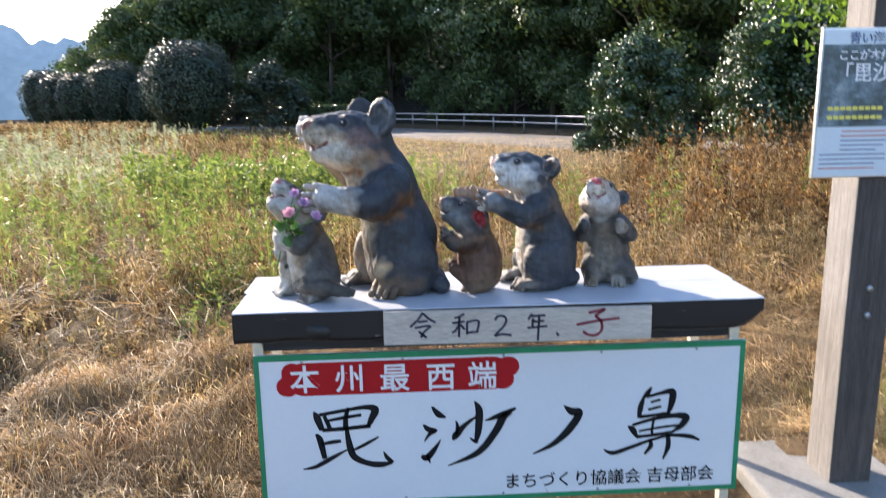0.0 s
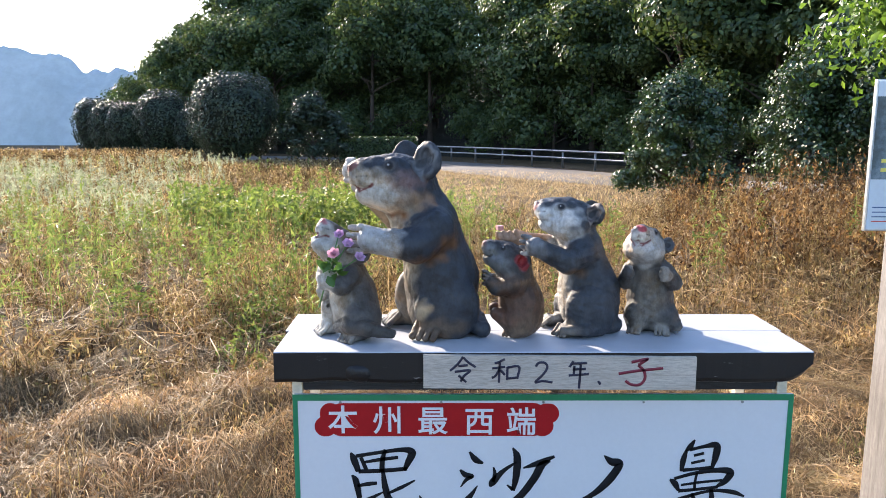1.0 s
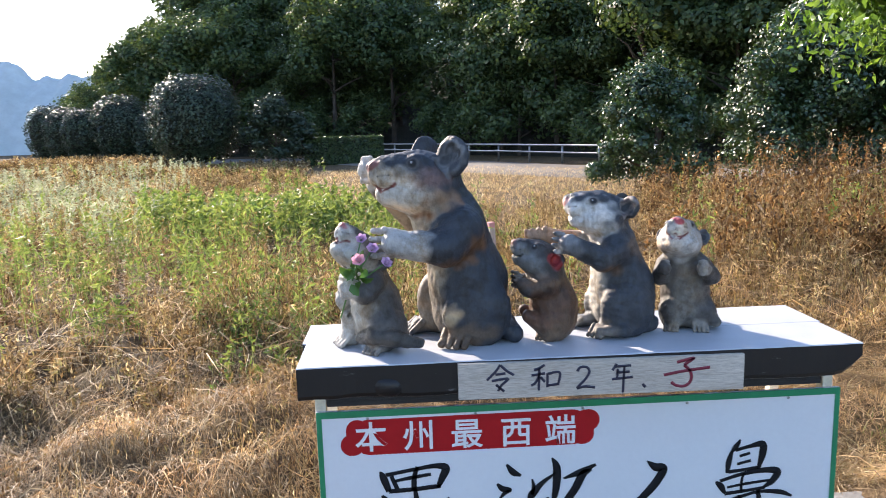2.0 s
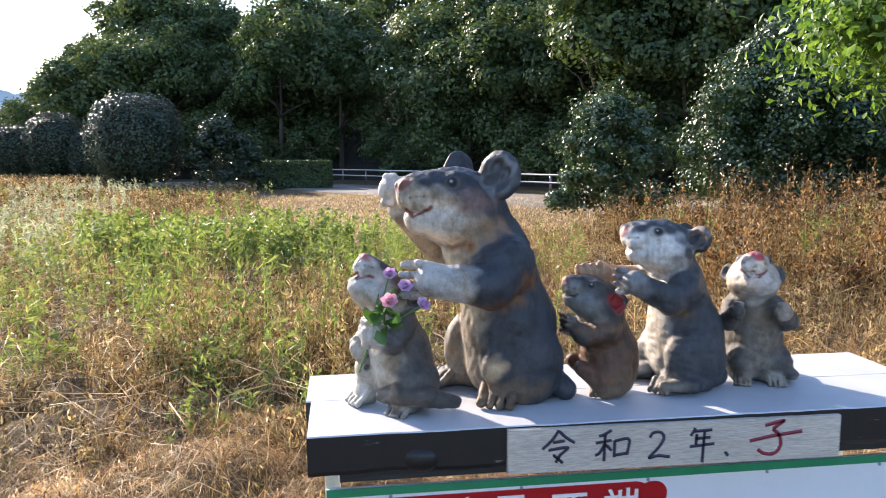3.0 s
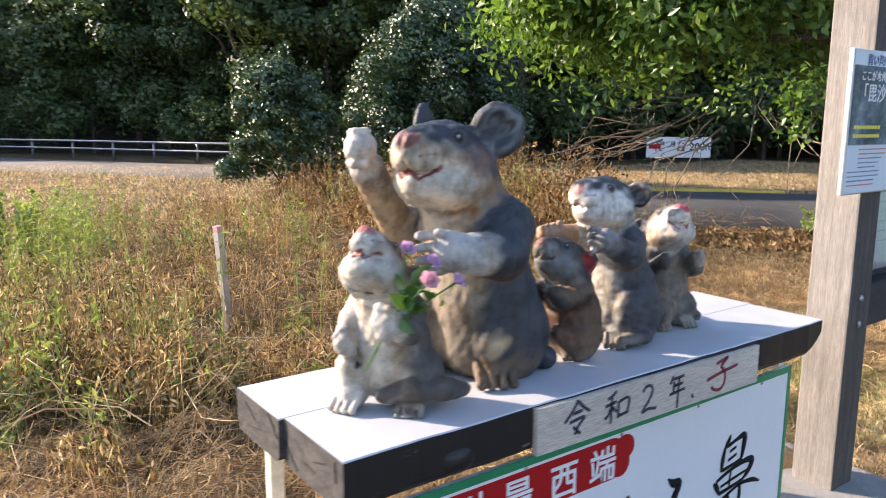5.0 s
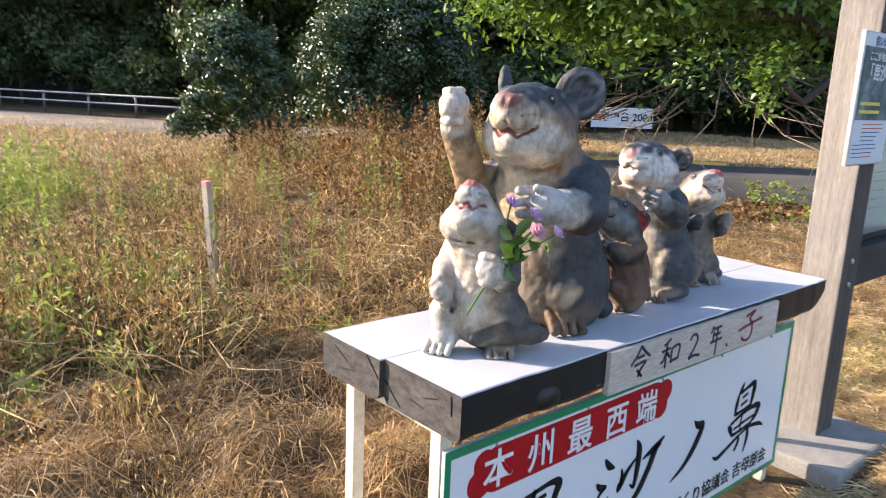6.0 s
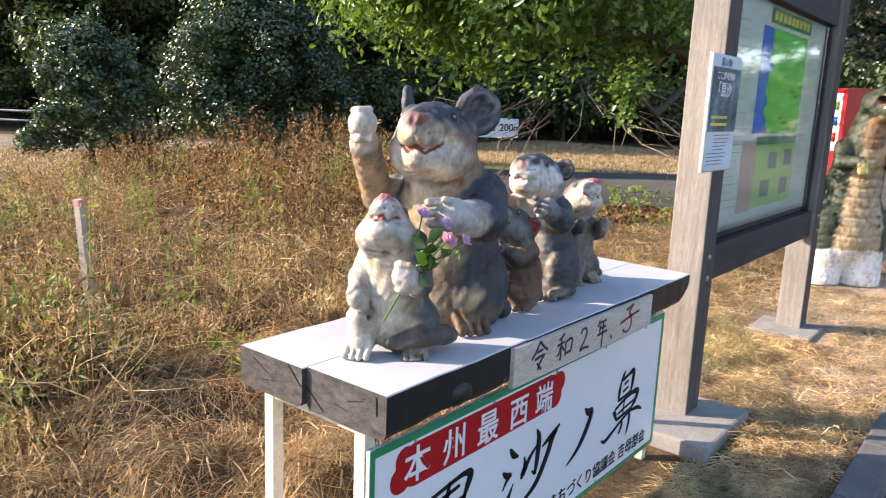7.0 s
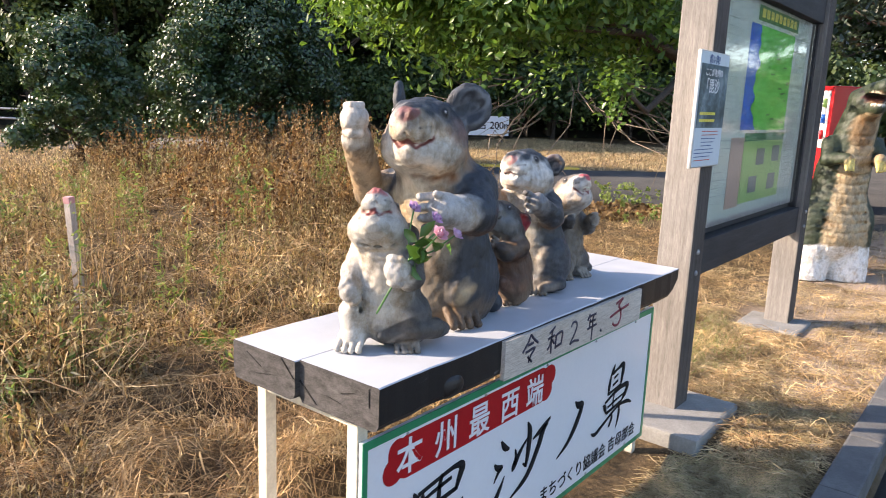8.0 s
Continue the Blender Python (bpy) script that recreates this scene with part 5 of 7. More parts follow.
gl = nb("glass", (PX0 - 0.02, 0.130, PZ0 - 0.025), (PX1 + 0.02, 0.134, PZ1 + 0.02), gm, 0)
gl.visible_shadow = False
for x in (1.32, 3.38):
    for z in (0.70, 0.80):
        bb = bmesh.new()
        bmesh.ops.create_icosphere(bb, subdivisions=2, radius=0.014, matrix=pose(x - no[0], 0.073 - no[1], z) @ Matrix.Diagonal((1, 0.6, 1, 1)))
        part("bolt", bb, M_STEEL, notice)
for x, y0, y1, top in ((0.97, -0.13, 0.44, 0.046), (3.08, -0.04, 0.36, 0.026)):
    fb = box_bm((x, y0, -0.1), (x + y1 - y0, y1, top), 0.014)
    for v in fb.verts:
        v.co.z += 0.006 * noise.noise(v.co * 5)
    tagged(part("concrete_footing", fb, M_CONCRETE), "rough grey concrete footing under a notice board post", "footing", "post footings")

# ---- information panel screwed to the near post ----
ip = base("information_panel", 1.235, 0.066, 1.205, "pale blue printed information panel with a photo, screwed to the post", "information panel")
io = (1.235, 0.066, 1.205)


def ib(name, lo, hi, mat, bevel=0, parent=None):
    bm = box_bm(lo, hi, bevel)
    bm.transform(Matrix.Translation((-io[0], -io[1], -io[2])))
    return part(name, bm, mat, parent or ip)


M_IPAPER = plain("pale_blue_sheet", (0.60, 0.68, 0.74), (0.55, 0.64, 0.71), 0.35, 0, 3, None, 0.02, speck=0.05)


def photo_material():
    m, nt, b = material("printed_photo", 0.4)
    n = noise_tex(nt, 7.0, 6, 0.7)
    c = ramp(nt, n, [(0.36, (0.012, 0.022, 0.024)), (0.48, (0.05, 0.085, 0.10)), (0.56, (0.11, 0.17, 0.21)), (0.68, (0.32, 0.38, 0.40))])
    nt.links.new(c, b.inputs["Base Color"])
    return m


M_PHOTO = photo_material()
M_BLUETEXT = plain("blue_print_text", (0.07, 0.12, 0.26), (0.09, 0.15, 0.3), 0.5)
M_REDTEXT = plain("red_print_text", (0.55, 0.10, 0.08), (0.5, 0.1, 0.08), 0.5)
ib("rim", (1.060, 0.058, 1.200), (1.412, 0.073, 1.694), M_ALU, 0.003)
info_sheet = ib("sheet", (1.066, 0.055, 1.206), (1.406, 0.0575, 1.688), M_IPAPER)
ib("photo", (1.066, 0.0535, 1.372), (1.406, 0.0548, 1.640), M_PHOTO, 0, info_sheet)
rr = np.random.default_rng(5)
for body, size, mat, x, z in (("青い海!", 0.040, M_BLUETEXT, 1.215, 1.658), ("ここが本州の", 0.036, M_LETTER, 1.225, 1.604), ("「毘沙", 0.066, M_LETTER, 1.205, 1.545)):
    lettering(body, size, mat, info_sheet, Matrix.Translation((x - io[0], 0.0528 - io[1], z - io[2])), 0.0006)
for z in (1.425, 1.395):
    for k in range(9):
        ib("yellow_bar", (1.095 + 0.0215 * k, 0.0522, z + 0.002), (1.112 + 0.0215 * k, 0.0533, z + 0.014), M_YTEXT, 0, info_sheet)
for i in range(9):
    z = 1.355 - i * 0.0155
    ib("text_bar", (1.15 if i < 5 else 1.08, 0.0535, z), (1.15 + rr.uniform(0.12, 0.22), 0.0548, z + 0.0035), M_REDTEXT if i in (0, 1, 8) else M_BLUETEXT, 0, info_sheet)

# ---- dinosaur statue beyond the board ----
DG, DB, DT = (0.030, 0.043, 0.026), (0.36, 0.29, 0.185), (0.21, 0.135, 0.07)
fx, fy = -0.80, -0.60


def dl(f, s, z):
    """A point f forward and s to the statue's own left of its axis."""
    return (5.28 + f * fx - s * fy, 0.265 - 0.05 * z * z + f * fy + s * fx, z)


sd = [cap(dl(0, 0, 0.42), dl(0.0, 0, 0.95), 0.27, 0.20, 0.06), cap(dl(0, 0, 0.95), dl(0.05, 0, 1.40), 0.195, 0.145, 0.06), ell(dl(0.08, 0, 1.54), (0.17, 0.145, 0.12), (0, -20, 37), 0.05), cap(dl(0.12, 0, 1.60), dl(0.32, -0.02, 1.66), 0.100, 0.070, 0.03), cap(dl(0.12, 0, 1.47), dl(0.29, -0.02, 1.50), 0.085, 0.055, 0.03),
      cap(dl(0.05, 0.18, 1.18), dl(0.14, 0.22, 1.06), 0.075, 0.06, 0.04), cap(dl(0.14, 0.22, 1.06), dl(0.28, 0.13, 1.08), 0.055, 0.045, 0.02), cap(dl(0.05, -0.18, 1.18), dl(0.14, -0.22, 1.06), 0.075, 0.06, 0.04), cap(dl(0.14, -0.22, 1.06), dl(0.28, -0.13, 1.08), 0.055, 0.045, 0.02),
      ell(dl(0.05, 0.17, 0.50), (0.15, 0.15, 0.24), k=0.05), ell(dl(0.05, -0.17, 0.50), (0.15, 0.15, 0.24), k=0.05), cap(dl(0.03, 0.16, 0.36), dl(0.04, 0.17, 0.0), 0.17, 0.17, 0.03), cap(dl(0.03, -0.16, 0.36), dl(0.04, -0.17, 0.0), 0.17, 0.17, 0.03), cap(dl(-0.2, 0.05, 0.45), dl(-0.4, 0.1, 0.25), 0.15, 0.09, 0.06)]
for s in (1, -1):
    for j in range(3):
        sd.append(cap(dl(0.30, s * (0.105 + 0.022 * j), 1.075), dl(0.345, s * (0.095 + 0.028 * j), 0.985), 0.024, 0.011, 0.006))
cd = [ell(dl(0.29, -0.01, 1.572), (0.14, 0.13, 0.036), (0, -12, 37), 0.010)]
for j in range(11):
    z = 0.44 + j * 0.082
    r = float(np.interp(z, (0.42, 0.95, 1.40), (0.275, 0.205, 0.195)))
    arc = [dl(r * math.cos(a), r * math.sin(a), z + 0.03 * math.sin(a) ** 2) for a in (-0.8, -0.5, -0.25, 0, 0.25, 0.5, 0.8)]
    cd += [cap(p, q, 0.010, 0.010, 0.012) for p, q in zip(arc, arc[1:])]
pd = [(cap(dl(0.32, 0.05, 0.35), dl(0.23, 0.02, 1.34), 0.205, 0.130), DB, 0.025), (cap(dl(0.35, 0.04, 0.35), dl(0.28, 0.03, 1.0), 0.25, 0.19), DB, 0.025), (ell(dl(0.20, 0, 1.30), (0.10, 0.12, 0.14)), DT, 0.06), (ell(dl(0.30, -0.01, 1.572), (0.12, 0.13, 0.055)), (0.20, 0.11, 0.06), 0.03), (ell(dl(0.24, -0.01, 1.572), (0.14, 0.12, 0.030)), (0.05, 0.018, 0.016), 0.01)]
for j in range(11):
    a = -1.45 + j * 0.29
    for zt, zb in ((1.614, 1.588), (1.528, 1.550)):
        pd.append((mark(0.0085, dl(0.27 + 0.09 * math.cos(a), -0.01 + 0.095 * math.sin(a), zt), dl(0.265 + 0.085 * math.cos(a), -0.01 + 0.09 * math.sin(a), zb)), (0.66, 0.62, 0.52), 0.006))
pd += [
      (ell(dl(0, 0, 0.0), (0.6, 0.6, 0.365)), (0.78, 0.77, 0.75), 0.02), (cap(dl(0.335, 0.10, 1.03), dl(0.36, 0.15, 0.985), 0.050), (0.62, 0.52, 0.17), 0.02), (cap(dl(0.335, -0.10, 1.03), dl(0.36, -0.15, 0.985), 0.050), (0.62, 0.52, 0.17), 0.02), (ell(dl(0.15, 0.09, 1.62), (0.025, 0.025, 0.02)), BLACK, 0.01), (ell(dl(0.15, -0.11, 1.62), (0.025, 0.025, 0.02)), BLACK, 0.01)]
statue("dinosaur_statue", sd, cd, DG, pd, "tall green carved dinosaur statue, ribbed tan belly, white-painted base", 0.011, 0.0, 0.0024, seed=9).scale = (1.04, 1.04, 1.02)

# ---- vending machine ----
vend = base("vending_machine", 10.6, 1.42, 0.03, "red and white drinks vending machine in the shade", "vending machine", rz=-45)
M_VRED = plain("red_cabinet_paint", (0.62, 0.02, 0.025), (0.55, 0.018, 0.022), 0.3, 0, 3, None, 0.03, speck=0.05)
M_VWHITE = plain("white_front_panel", (0.78, 0.78, 0.78), (0.7, 0.7, 0.72), 0.3, 0, 3, None, 0.03, speck=0.05)
M_VDARK = plain("dark_slot", (0.03, 0.03, 0.035), None, 0.4)
part("cabinet", box_bm((-0.35, -0.52, 0.0), (0.35, 0.52, 1.85), 0.02), M_VRED, vend)
part("front_panel", box_bm((-0.365, -0.46, 0.95), (-0.351, 0.46, 1.78), 0.004), M_VWHITE, vend)
part("dispensing_slot", box_bm((-0.36, -0.3, 0.25), (-0.351, 0.3, 0.42), 0.003), M_VDARK, vend)
for row in range(3):
    for k in range(7):
        part("drink_can", tube_bm([(-0.38, -0.38 + k * 0.125, 1.08 + row * 0.23), (-0.38, -0.38 + k * 0.125, 1.21 + row * 0.23)], [0.028, 0.028], 8), (M_VRED, M_SEA, M_LIME, M_VDARK)[(k + row) % 4], vend)

# ---- distance sign on the guard rail ----
dsg = base("distance_sign", 20.1, 14.85, 0.27, "white rectangular distance sign with black lettering on the rail", "sign", rz=-36)
part("panel", box_bm((-1.10, -0.16, 0.0), (1.10, -0.13, 0.70), 0.004), M_SIGN, dsg)
part("arrow_patch", box_bm((-1.02, -0.168, 0.30), (-0.62, -0.161, 0.46), 0), M_RED, dsg)
lettering("展望台 200m", 0.36, M_INK, dsg, Matrix.Translation((0.18, -0.164, 0.36)), 0.006)
for x in (-0.9, 0.9):
    part("post", tube_bm([(x, -0.05, -0.27), (x, -0.05, 0.68)], [0.03, 0.03], 8), M_STEEL, dsg)

# ---- survey stake in the weeds ----
stake = base("survey_stake", 0.205, 3.76, 0.0, "bleached wooden survey stake with a pink-painted top", "stake")
M_STAKE = wood("bleached_stake", (0.58, 0.50, 0.44), (0.45, 0.38, 0.33), (10, 10, 1))
M_PINKTOP = plain("pink_paint", (0.62, 0.28, 0.28), (0.58, 0.3, 0.3), 0.7)
b1 = box_bm((-0.024, -0.024, -0.15), (0.024, 0.024, 0.70), 0.002)
b2 = box_bm((-0.025, -0.025, 0.70), (0.025, 0.025, 0.745), 0.003)
for bm in (b1, b2):
    bm.transform(pose(0, 0, 0, 0, -4, 20))
part("shaft", b1, M_STAKE, stake)
part("top", b2, M_PINKTOP, stake)


# ---- plants ----
def leaves_arr(P, N, L, W, rng, droop=0.0, fold=0.15):
    """One folded rhombus for each point P, facing about N, of length L and half width W."""
    n = len(P)
    N = N + rng.normal(size=(n, 3)) * 0.55
    N /= np.linalg.norm(N, axis=1)[:, None] + 1e-9
    D = np.cross(N, rng.normal(size=(n, 3)))
    D[:, 2] -= droop
    D /= np.linalg.norm(D, axis=1)[:, None] + 1e-9
    S = np.cross(N, D)
    S /= np.linalg.norm(S, axis=1)[:, None] + 1e-9
    L, W = np.broadcast_to(L, n)[:, None], np.broadcast_to(W, n)[:, None]
    a, b = P - D * L * 0.5, P + D * L * 0.5 - N * L * 0.12
    c, d = P + S * W + N * W * fold - D * L * 0.08, P - S * W + N * W * fold - D * L * 0.08
    V = np.stack([a, c, b, d], 1).reshape(-1, 3)
    i = np.arange(n)[:, None] * 4
    return V, np.vstack([np.hstack([i, i + 1, i + 2]), np.hstack([i, i + 2, i + 3])])


def crown_np(rng, radii, clumps, per, clump_r, L, W, shell=0.55, flat=0.75, floor=-0.8):
    """Leaf positions in many uneven clumps over an ellipsoid: uneven outline, gaps between."""
    d = rng.normal(size=(clumps, 3))
    d /= np.linalg.norm(d, axis=1)[:, None]
    d = d[d[:, 2] > floor]
    rad = rng.uniform(shell, 1.0, len(d)) * (1 + 0.16 * np.sin(d @ np.array([5.0, 3, 4])) + 0.10 * np.sin(d @ np.array([-9.0, 8, 5])))
    C = d * rad[:, None] * np.array(radii)
    k = np.repeat(np.arange(len(C)), per)
    o = rng.normal(size=(len(k), 3)) * clump_r * np.array([1, 1, flat]) * rng.uniform(0.6, 1.3, len(C))[k][:, None]
    P = C[k] + o
    N = d[k] * 0.5 + o / (np.linalg.norm(o, axis=1)[:, None] + 1e-9) * 0.5 + np.array([0, 0, 0.5])
    return leaves_arr(P, N, L * rng.uniform(0.7, 1.3, len(P)), W * rng.uniform(0.7, 1.3, len(P)), rng)


def lobed(rng, radii, lobes, per, lobe_r, L, W):
    """A crown of round leafy masses of unlike size, each denser on its upper side, with dark gaps between."""
    d = rng.normal(size=(lobes, 3))
    d /= np.linalg.norm(d, axis=1)[:, None]
    d[:, 2] = np.where(d[:, 2] < -0.5, -d[:, 2], d[:, 2])
    C = d * np.array(radii) * rng.uniform(0.55, 1.0, (lobes, 1))
    R = rng.uniform(*lobe_r, lobes)
    k = np.repeat(np.arange(lobes), per)
    o = rng.normal(size=(len(k), 3)) + np.array([0, 0, 0.45])
    o /= np.linalg.norm(o, axis=1)[:, None]
    bumps = 1 + 0.20 * np.sin(o @ np.array([6.0, 4, 5]) + k) + 0.12 * np.sin(o @ np.array([-9.0, 11, 8]) + 2 * k)
    P = C[k] + o * (R[k] * bumps * rng.uniform(0.72, 1.06, len(k)))[:, None] * np.array([1, 1, 0.75])
    return leaves_arr(P, o * 1.7, L * rng.uniform(0.6, 1.3, len(k)), W * rng.uniform(0.7, 1.3, len(k)), rng)


def limb_bm(rng, height, r0, spread, n_limbs, start=0.35):
    bm = bmesh.new()
    bend = rng.normal(size=2) * 0.08 * height
    trunk = [(bend[0] * u * u, bend[1] * u * u, height * u) for u in np.linspace(0, 1, 7)]
    tube_bm([(0, 0, -0.2)] + trunk, [r0 * 1.35] + [r0 * (1 - 0.75 * u) for u in np.linspace(0, 1, 7)], 8, bm)
    for i in range(n_limbs):
        u = rng.uniform(start, 0.92)
        a = rng.uniform(0, 6.28)
        p0 = np.array([bend[0] * u * u, bend[1] * u * u, height * u])
        L = spread * rng.uniform(0.6, 1.0)
        pts = [p0 + np.array([math.cos(a) * L * s, math.sin(a) * L * s, L * (0.55 * s - 0.1 * s * s)]) + rng.normal(size=3) * 0.05 * L * (s > 0) for s in (0, 0.35, 0.7, 1.0)]
        tube_bm([tuple(p) for p in pts], [r0 * (0.45 - 0.2 * u), r0 * 0.3, r0 * 0.17, r0 * 0.06], 6, bm)
    return bm


M_BARK = wood("bark", (0.11, 0.085, 0.065), (0.055, 0.043, 0.035), (9, 9, 1.5), 0.95, 0.8)
M_FOREST = leafy("forest_leaves", [(0.038, 0.072, 0.032), (0.065, 0.108, 0.040), (0.120, 0.165, 0.055), (0.048, 0.086, 0.036)], 0.48, 0.34, 0.4)
M_GLOSSY = leafy("glossy_evergreen_leaves", [(0.022, 0.050, 0.018), (0.042, 0.085, 0.027), (0.085, 0.140, 0.042)], 0.40, 0.18, 0.8)
M_BRIGHT = leafy("bright_tree_leaves", [(0.065, 0.135, 0.028), (0.11, 0.21, 0.042), (0.19, 0.30, 0.065)], 0.35, 0.5)
M_HEDGE = leafy("clipped_hedge_leaves", [(0.03, 0.06, 0.02), (0.05, 0.09, 0.03), (0.07, 0.10, 0.035)], 0.35, 0.25, 0.5)


def tree(name, x, y, z, label, crown, trunk, crown_z, mat, scale=1.0, rz=0.0, category="tree", group=""):
    t = base(name, x, y, z, label, category, group, rz)
    obj("trunk", trunk, M_BARK, t)
    c = obj("crown", crown, mat, t)
    c.location.z = crown_z
    t.scale = (scale, scale, scale)
    return t


def trunk_mesh(rng, *a):
    me = bpy.data.meshes.new("trunk")
    bm = limb_bm(rng, *a)
    bm.to_mesh(me)
    bm.free()
    return me


def sharp_leaves(name, VF, mat):
    me = mesh_np(name, *VF)
    me.materials.append(mat)
    return me


rf = np.random.default_rng(21)
FOREST = [(sharp_leaves("crown", lobed(rf, (2.5, 2.5, 2.9), 34, 260, (0.65, 1.2), 0.22, 0.08), M_FOREST), trunk_mesh(rf, 5.5, 0.16, 2.2, 7)) for _ in range(5)]
UNDER = [(sharp_leaves("crown", lobed(rf, (2.1, 2.1, 1.6), 20, 210, (0.5, 0.9), 0.17, 0.062), M_FOREST), trunk_mesh(rf, 1.8, 0.09, 1.4, 6)) for _ in range(2)]

# hill behind the lane
def hill_z(x, y):
    """Height of the wooded slope: it climbs away from the lane and sinks to the left."""
    d = np.full(np.shape(x), 1e9)
    side = np.zeros(np.shape(x))
    Lx = ROADLINE
    for a, b in zip(Lx[:-1], Lx[1:]):
        ab = b - a
        h = np.clip(((x - a[0]) * ab[0] + (y - a[1]) * ab[1]) / (ab @ ab), 0, 1)
        dx, dy = x - a[0] - h * ab[0], y - a[1] - h * ab[1]
        dd = np.hypot(dx, dy)
        s = np.sign(ab[0] * dy - ab[1] * dx)
        side = np.where(dd < d, s, side)
        d = np.minimum(d, dd)
    up = np.where(side > 0, d, 0)
    left = np.clip((x + 27) / 8, 0, 1)
    return np.clip(up - 3.0, 0, 20) * 0.42 * left - 0.3


hx, hy = np.linspace(-46, 62, 90), np.linspace(8, 84, 70)
M_SLOPE = plain("leaf_litter_slope", (0.035, 0.03, 0.02), (0.02, 0.022, 0.012), 0.95, 0, 1.5, None, 0.8, 0.05, 14)
tagged(sheet("hillside", hx, hy, hill_z, M_SLOPE), "dark earth slope under the woods behind the lane", "hillside", kind="structure")

arc = np.concatenate([[0], np.cumsum(np.linalg.norm(np.diff(ROADLINE, axis=0), axis=1))])


def at_arc(s):
    return np.array([np.interp(s, arc, ROADLINE[:, 0]), np.interp(s, arc, ROADLINE[:, 1])])


LAB = ("dark evergreen woodland tree on the slope behind the lane", "tree", "hillside trees")
for row, (dist_out, step) in enumerate(((4.6, 3.3), (8.0, 3.6), (12.0, 4.0), (16.5, 4.4))):
    for s in np.arange(12.0, arc[-1] + 4 + row * 5, step):
        p = at_arc(min(s, arc[-1]))
        q = at_arc(min(s, arc[-1]) - 0.5)
        t = (p - q) / (np.linalg.norm(p - q) + 1e-9)
        p = p + t * max(0, s - arc[-1]) + np.array([-t[1], t[0]]) * (dist_out + rf.uniform(-1, 1))
        if p[0] < -23:
            continue
        z = float(hill_z(np.array(p[0]), np.array(p[1])))
        sc = rf.uniform(0.8, 1.3)
        # the wood thins out and sinks towards the left
        top = np.interp(p[0] / (p[1] + 2.4), (-0.5, -0.43, -0.39, -0.33, -0.29, -0.2), (0.05, 0.055, 0.085, 0.15, 0.18, 0.5)) * (p[1] + 2.4) + 1.5
        sc = min(sc, (top - z) / 8.6)
        if sc < 0.35:
            continue
        cr, tr = FOREST[int(rf.integers(5))]
        tree("tree", float(p[0]), float(p[1]), z - 0.2, LAB[0], cr, tr, 5.2, M_FOREST, sc, float(rf.uniform(0, 360)), LAB[1], LAB[2])
        for _ in range((1, 2, 2, 0)[row]):
            cr, tr = UNDER[int(rf.integers(2))]
            tree("shrub", float(p[0] - t[0] * (1.6 - 2.2 * _) + t[1] * 1.0), float(p[1] - t[1] * (1.6 - 2.2 * _) - t[0] * 1.0), z - 0.3, "dark evergreen undergrowth shrub below the woodland trees", cr, tr, 1.5, M_FOREST, min(rf.uniform(0.8, 1.25) * (1.0 + 0.25 * row), sc * 1.6), float(rf.uniform(0, 360)), "shrub", "undergrowth shrubs")
# woods closing the place on the right
for i in range(26):
    a = radians(-38 + i * 3.2)
    r = rf.uniform(30, 36) if i % 2 else rf.uniform(37, 44)
    x, y = 2 + r * math.cos(a), -2 + r * math.sin(a)
    if y > 13 and x < 27:
        continue
    cr, tr = FOREST[i % 4]
    tree("tree", x, y, -0.2, "dark evergreen tree at the edge of the parking area", cr, tr, 5.0, M_FOREST, rf.uniform(1.0, 1.5), float(rf.uniform(0, 360)), "tree", "parking edge trees")
    cr, tr = UNDER[i % 2]
    tree("shrub", x - 2.5 * math.cos(a), y - 2.5 * math.sin(a), -0.2, "dark evergreen shrub at the edge of the parking area", cr, tr, 1.6, M_FOREST, rf.uniform(1.0, 1.5), float(rf.uniform(0, 360)), "shrub", "parking edge shrubs")

# distant hill, its haze put into the pale base colour
M_FAR = plain("haze_tinted_woods", (0.56, 0.60, 0.60), (0.49, 0.54, 0.545), 1.0, 0, 0.22, None, 0.3, 0.4, 1.1, speck=0.1)
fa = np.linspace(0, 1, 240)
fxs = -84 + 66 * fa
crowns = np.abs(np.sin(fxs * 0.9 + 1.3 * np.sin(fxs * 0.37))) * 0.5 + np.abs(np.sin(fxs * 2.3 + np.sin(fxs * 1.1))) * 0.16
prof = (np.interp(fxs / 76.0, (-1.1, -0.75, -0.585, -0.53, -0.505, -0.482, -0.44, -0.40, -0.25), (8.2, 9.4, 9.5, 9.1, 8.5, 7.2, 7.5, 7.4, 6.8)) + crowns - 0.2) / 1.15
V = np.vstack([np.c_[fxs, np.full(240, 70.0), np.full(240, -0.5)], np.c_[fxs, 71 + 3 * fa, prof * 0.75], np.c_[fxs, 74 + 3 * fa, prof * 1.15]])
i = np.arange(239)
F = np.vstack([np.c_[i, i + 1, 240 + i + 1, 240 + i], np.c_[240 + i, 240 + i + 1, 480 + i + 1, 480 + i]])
tagged(obj("backdrop", smooth(mesh_np("backdrop", V, F)), M_FAR), "wooded hill in the distance, haze put into its pale blue-grey colour", "hill", kind="structure")

# clipped round shrubs along the lane
rs = np.random.default_rng(5)


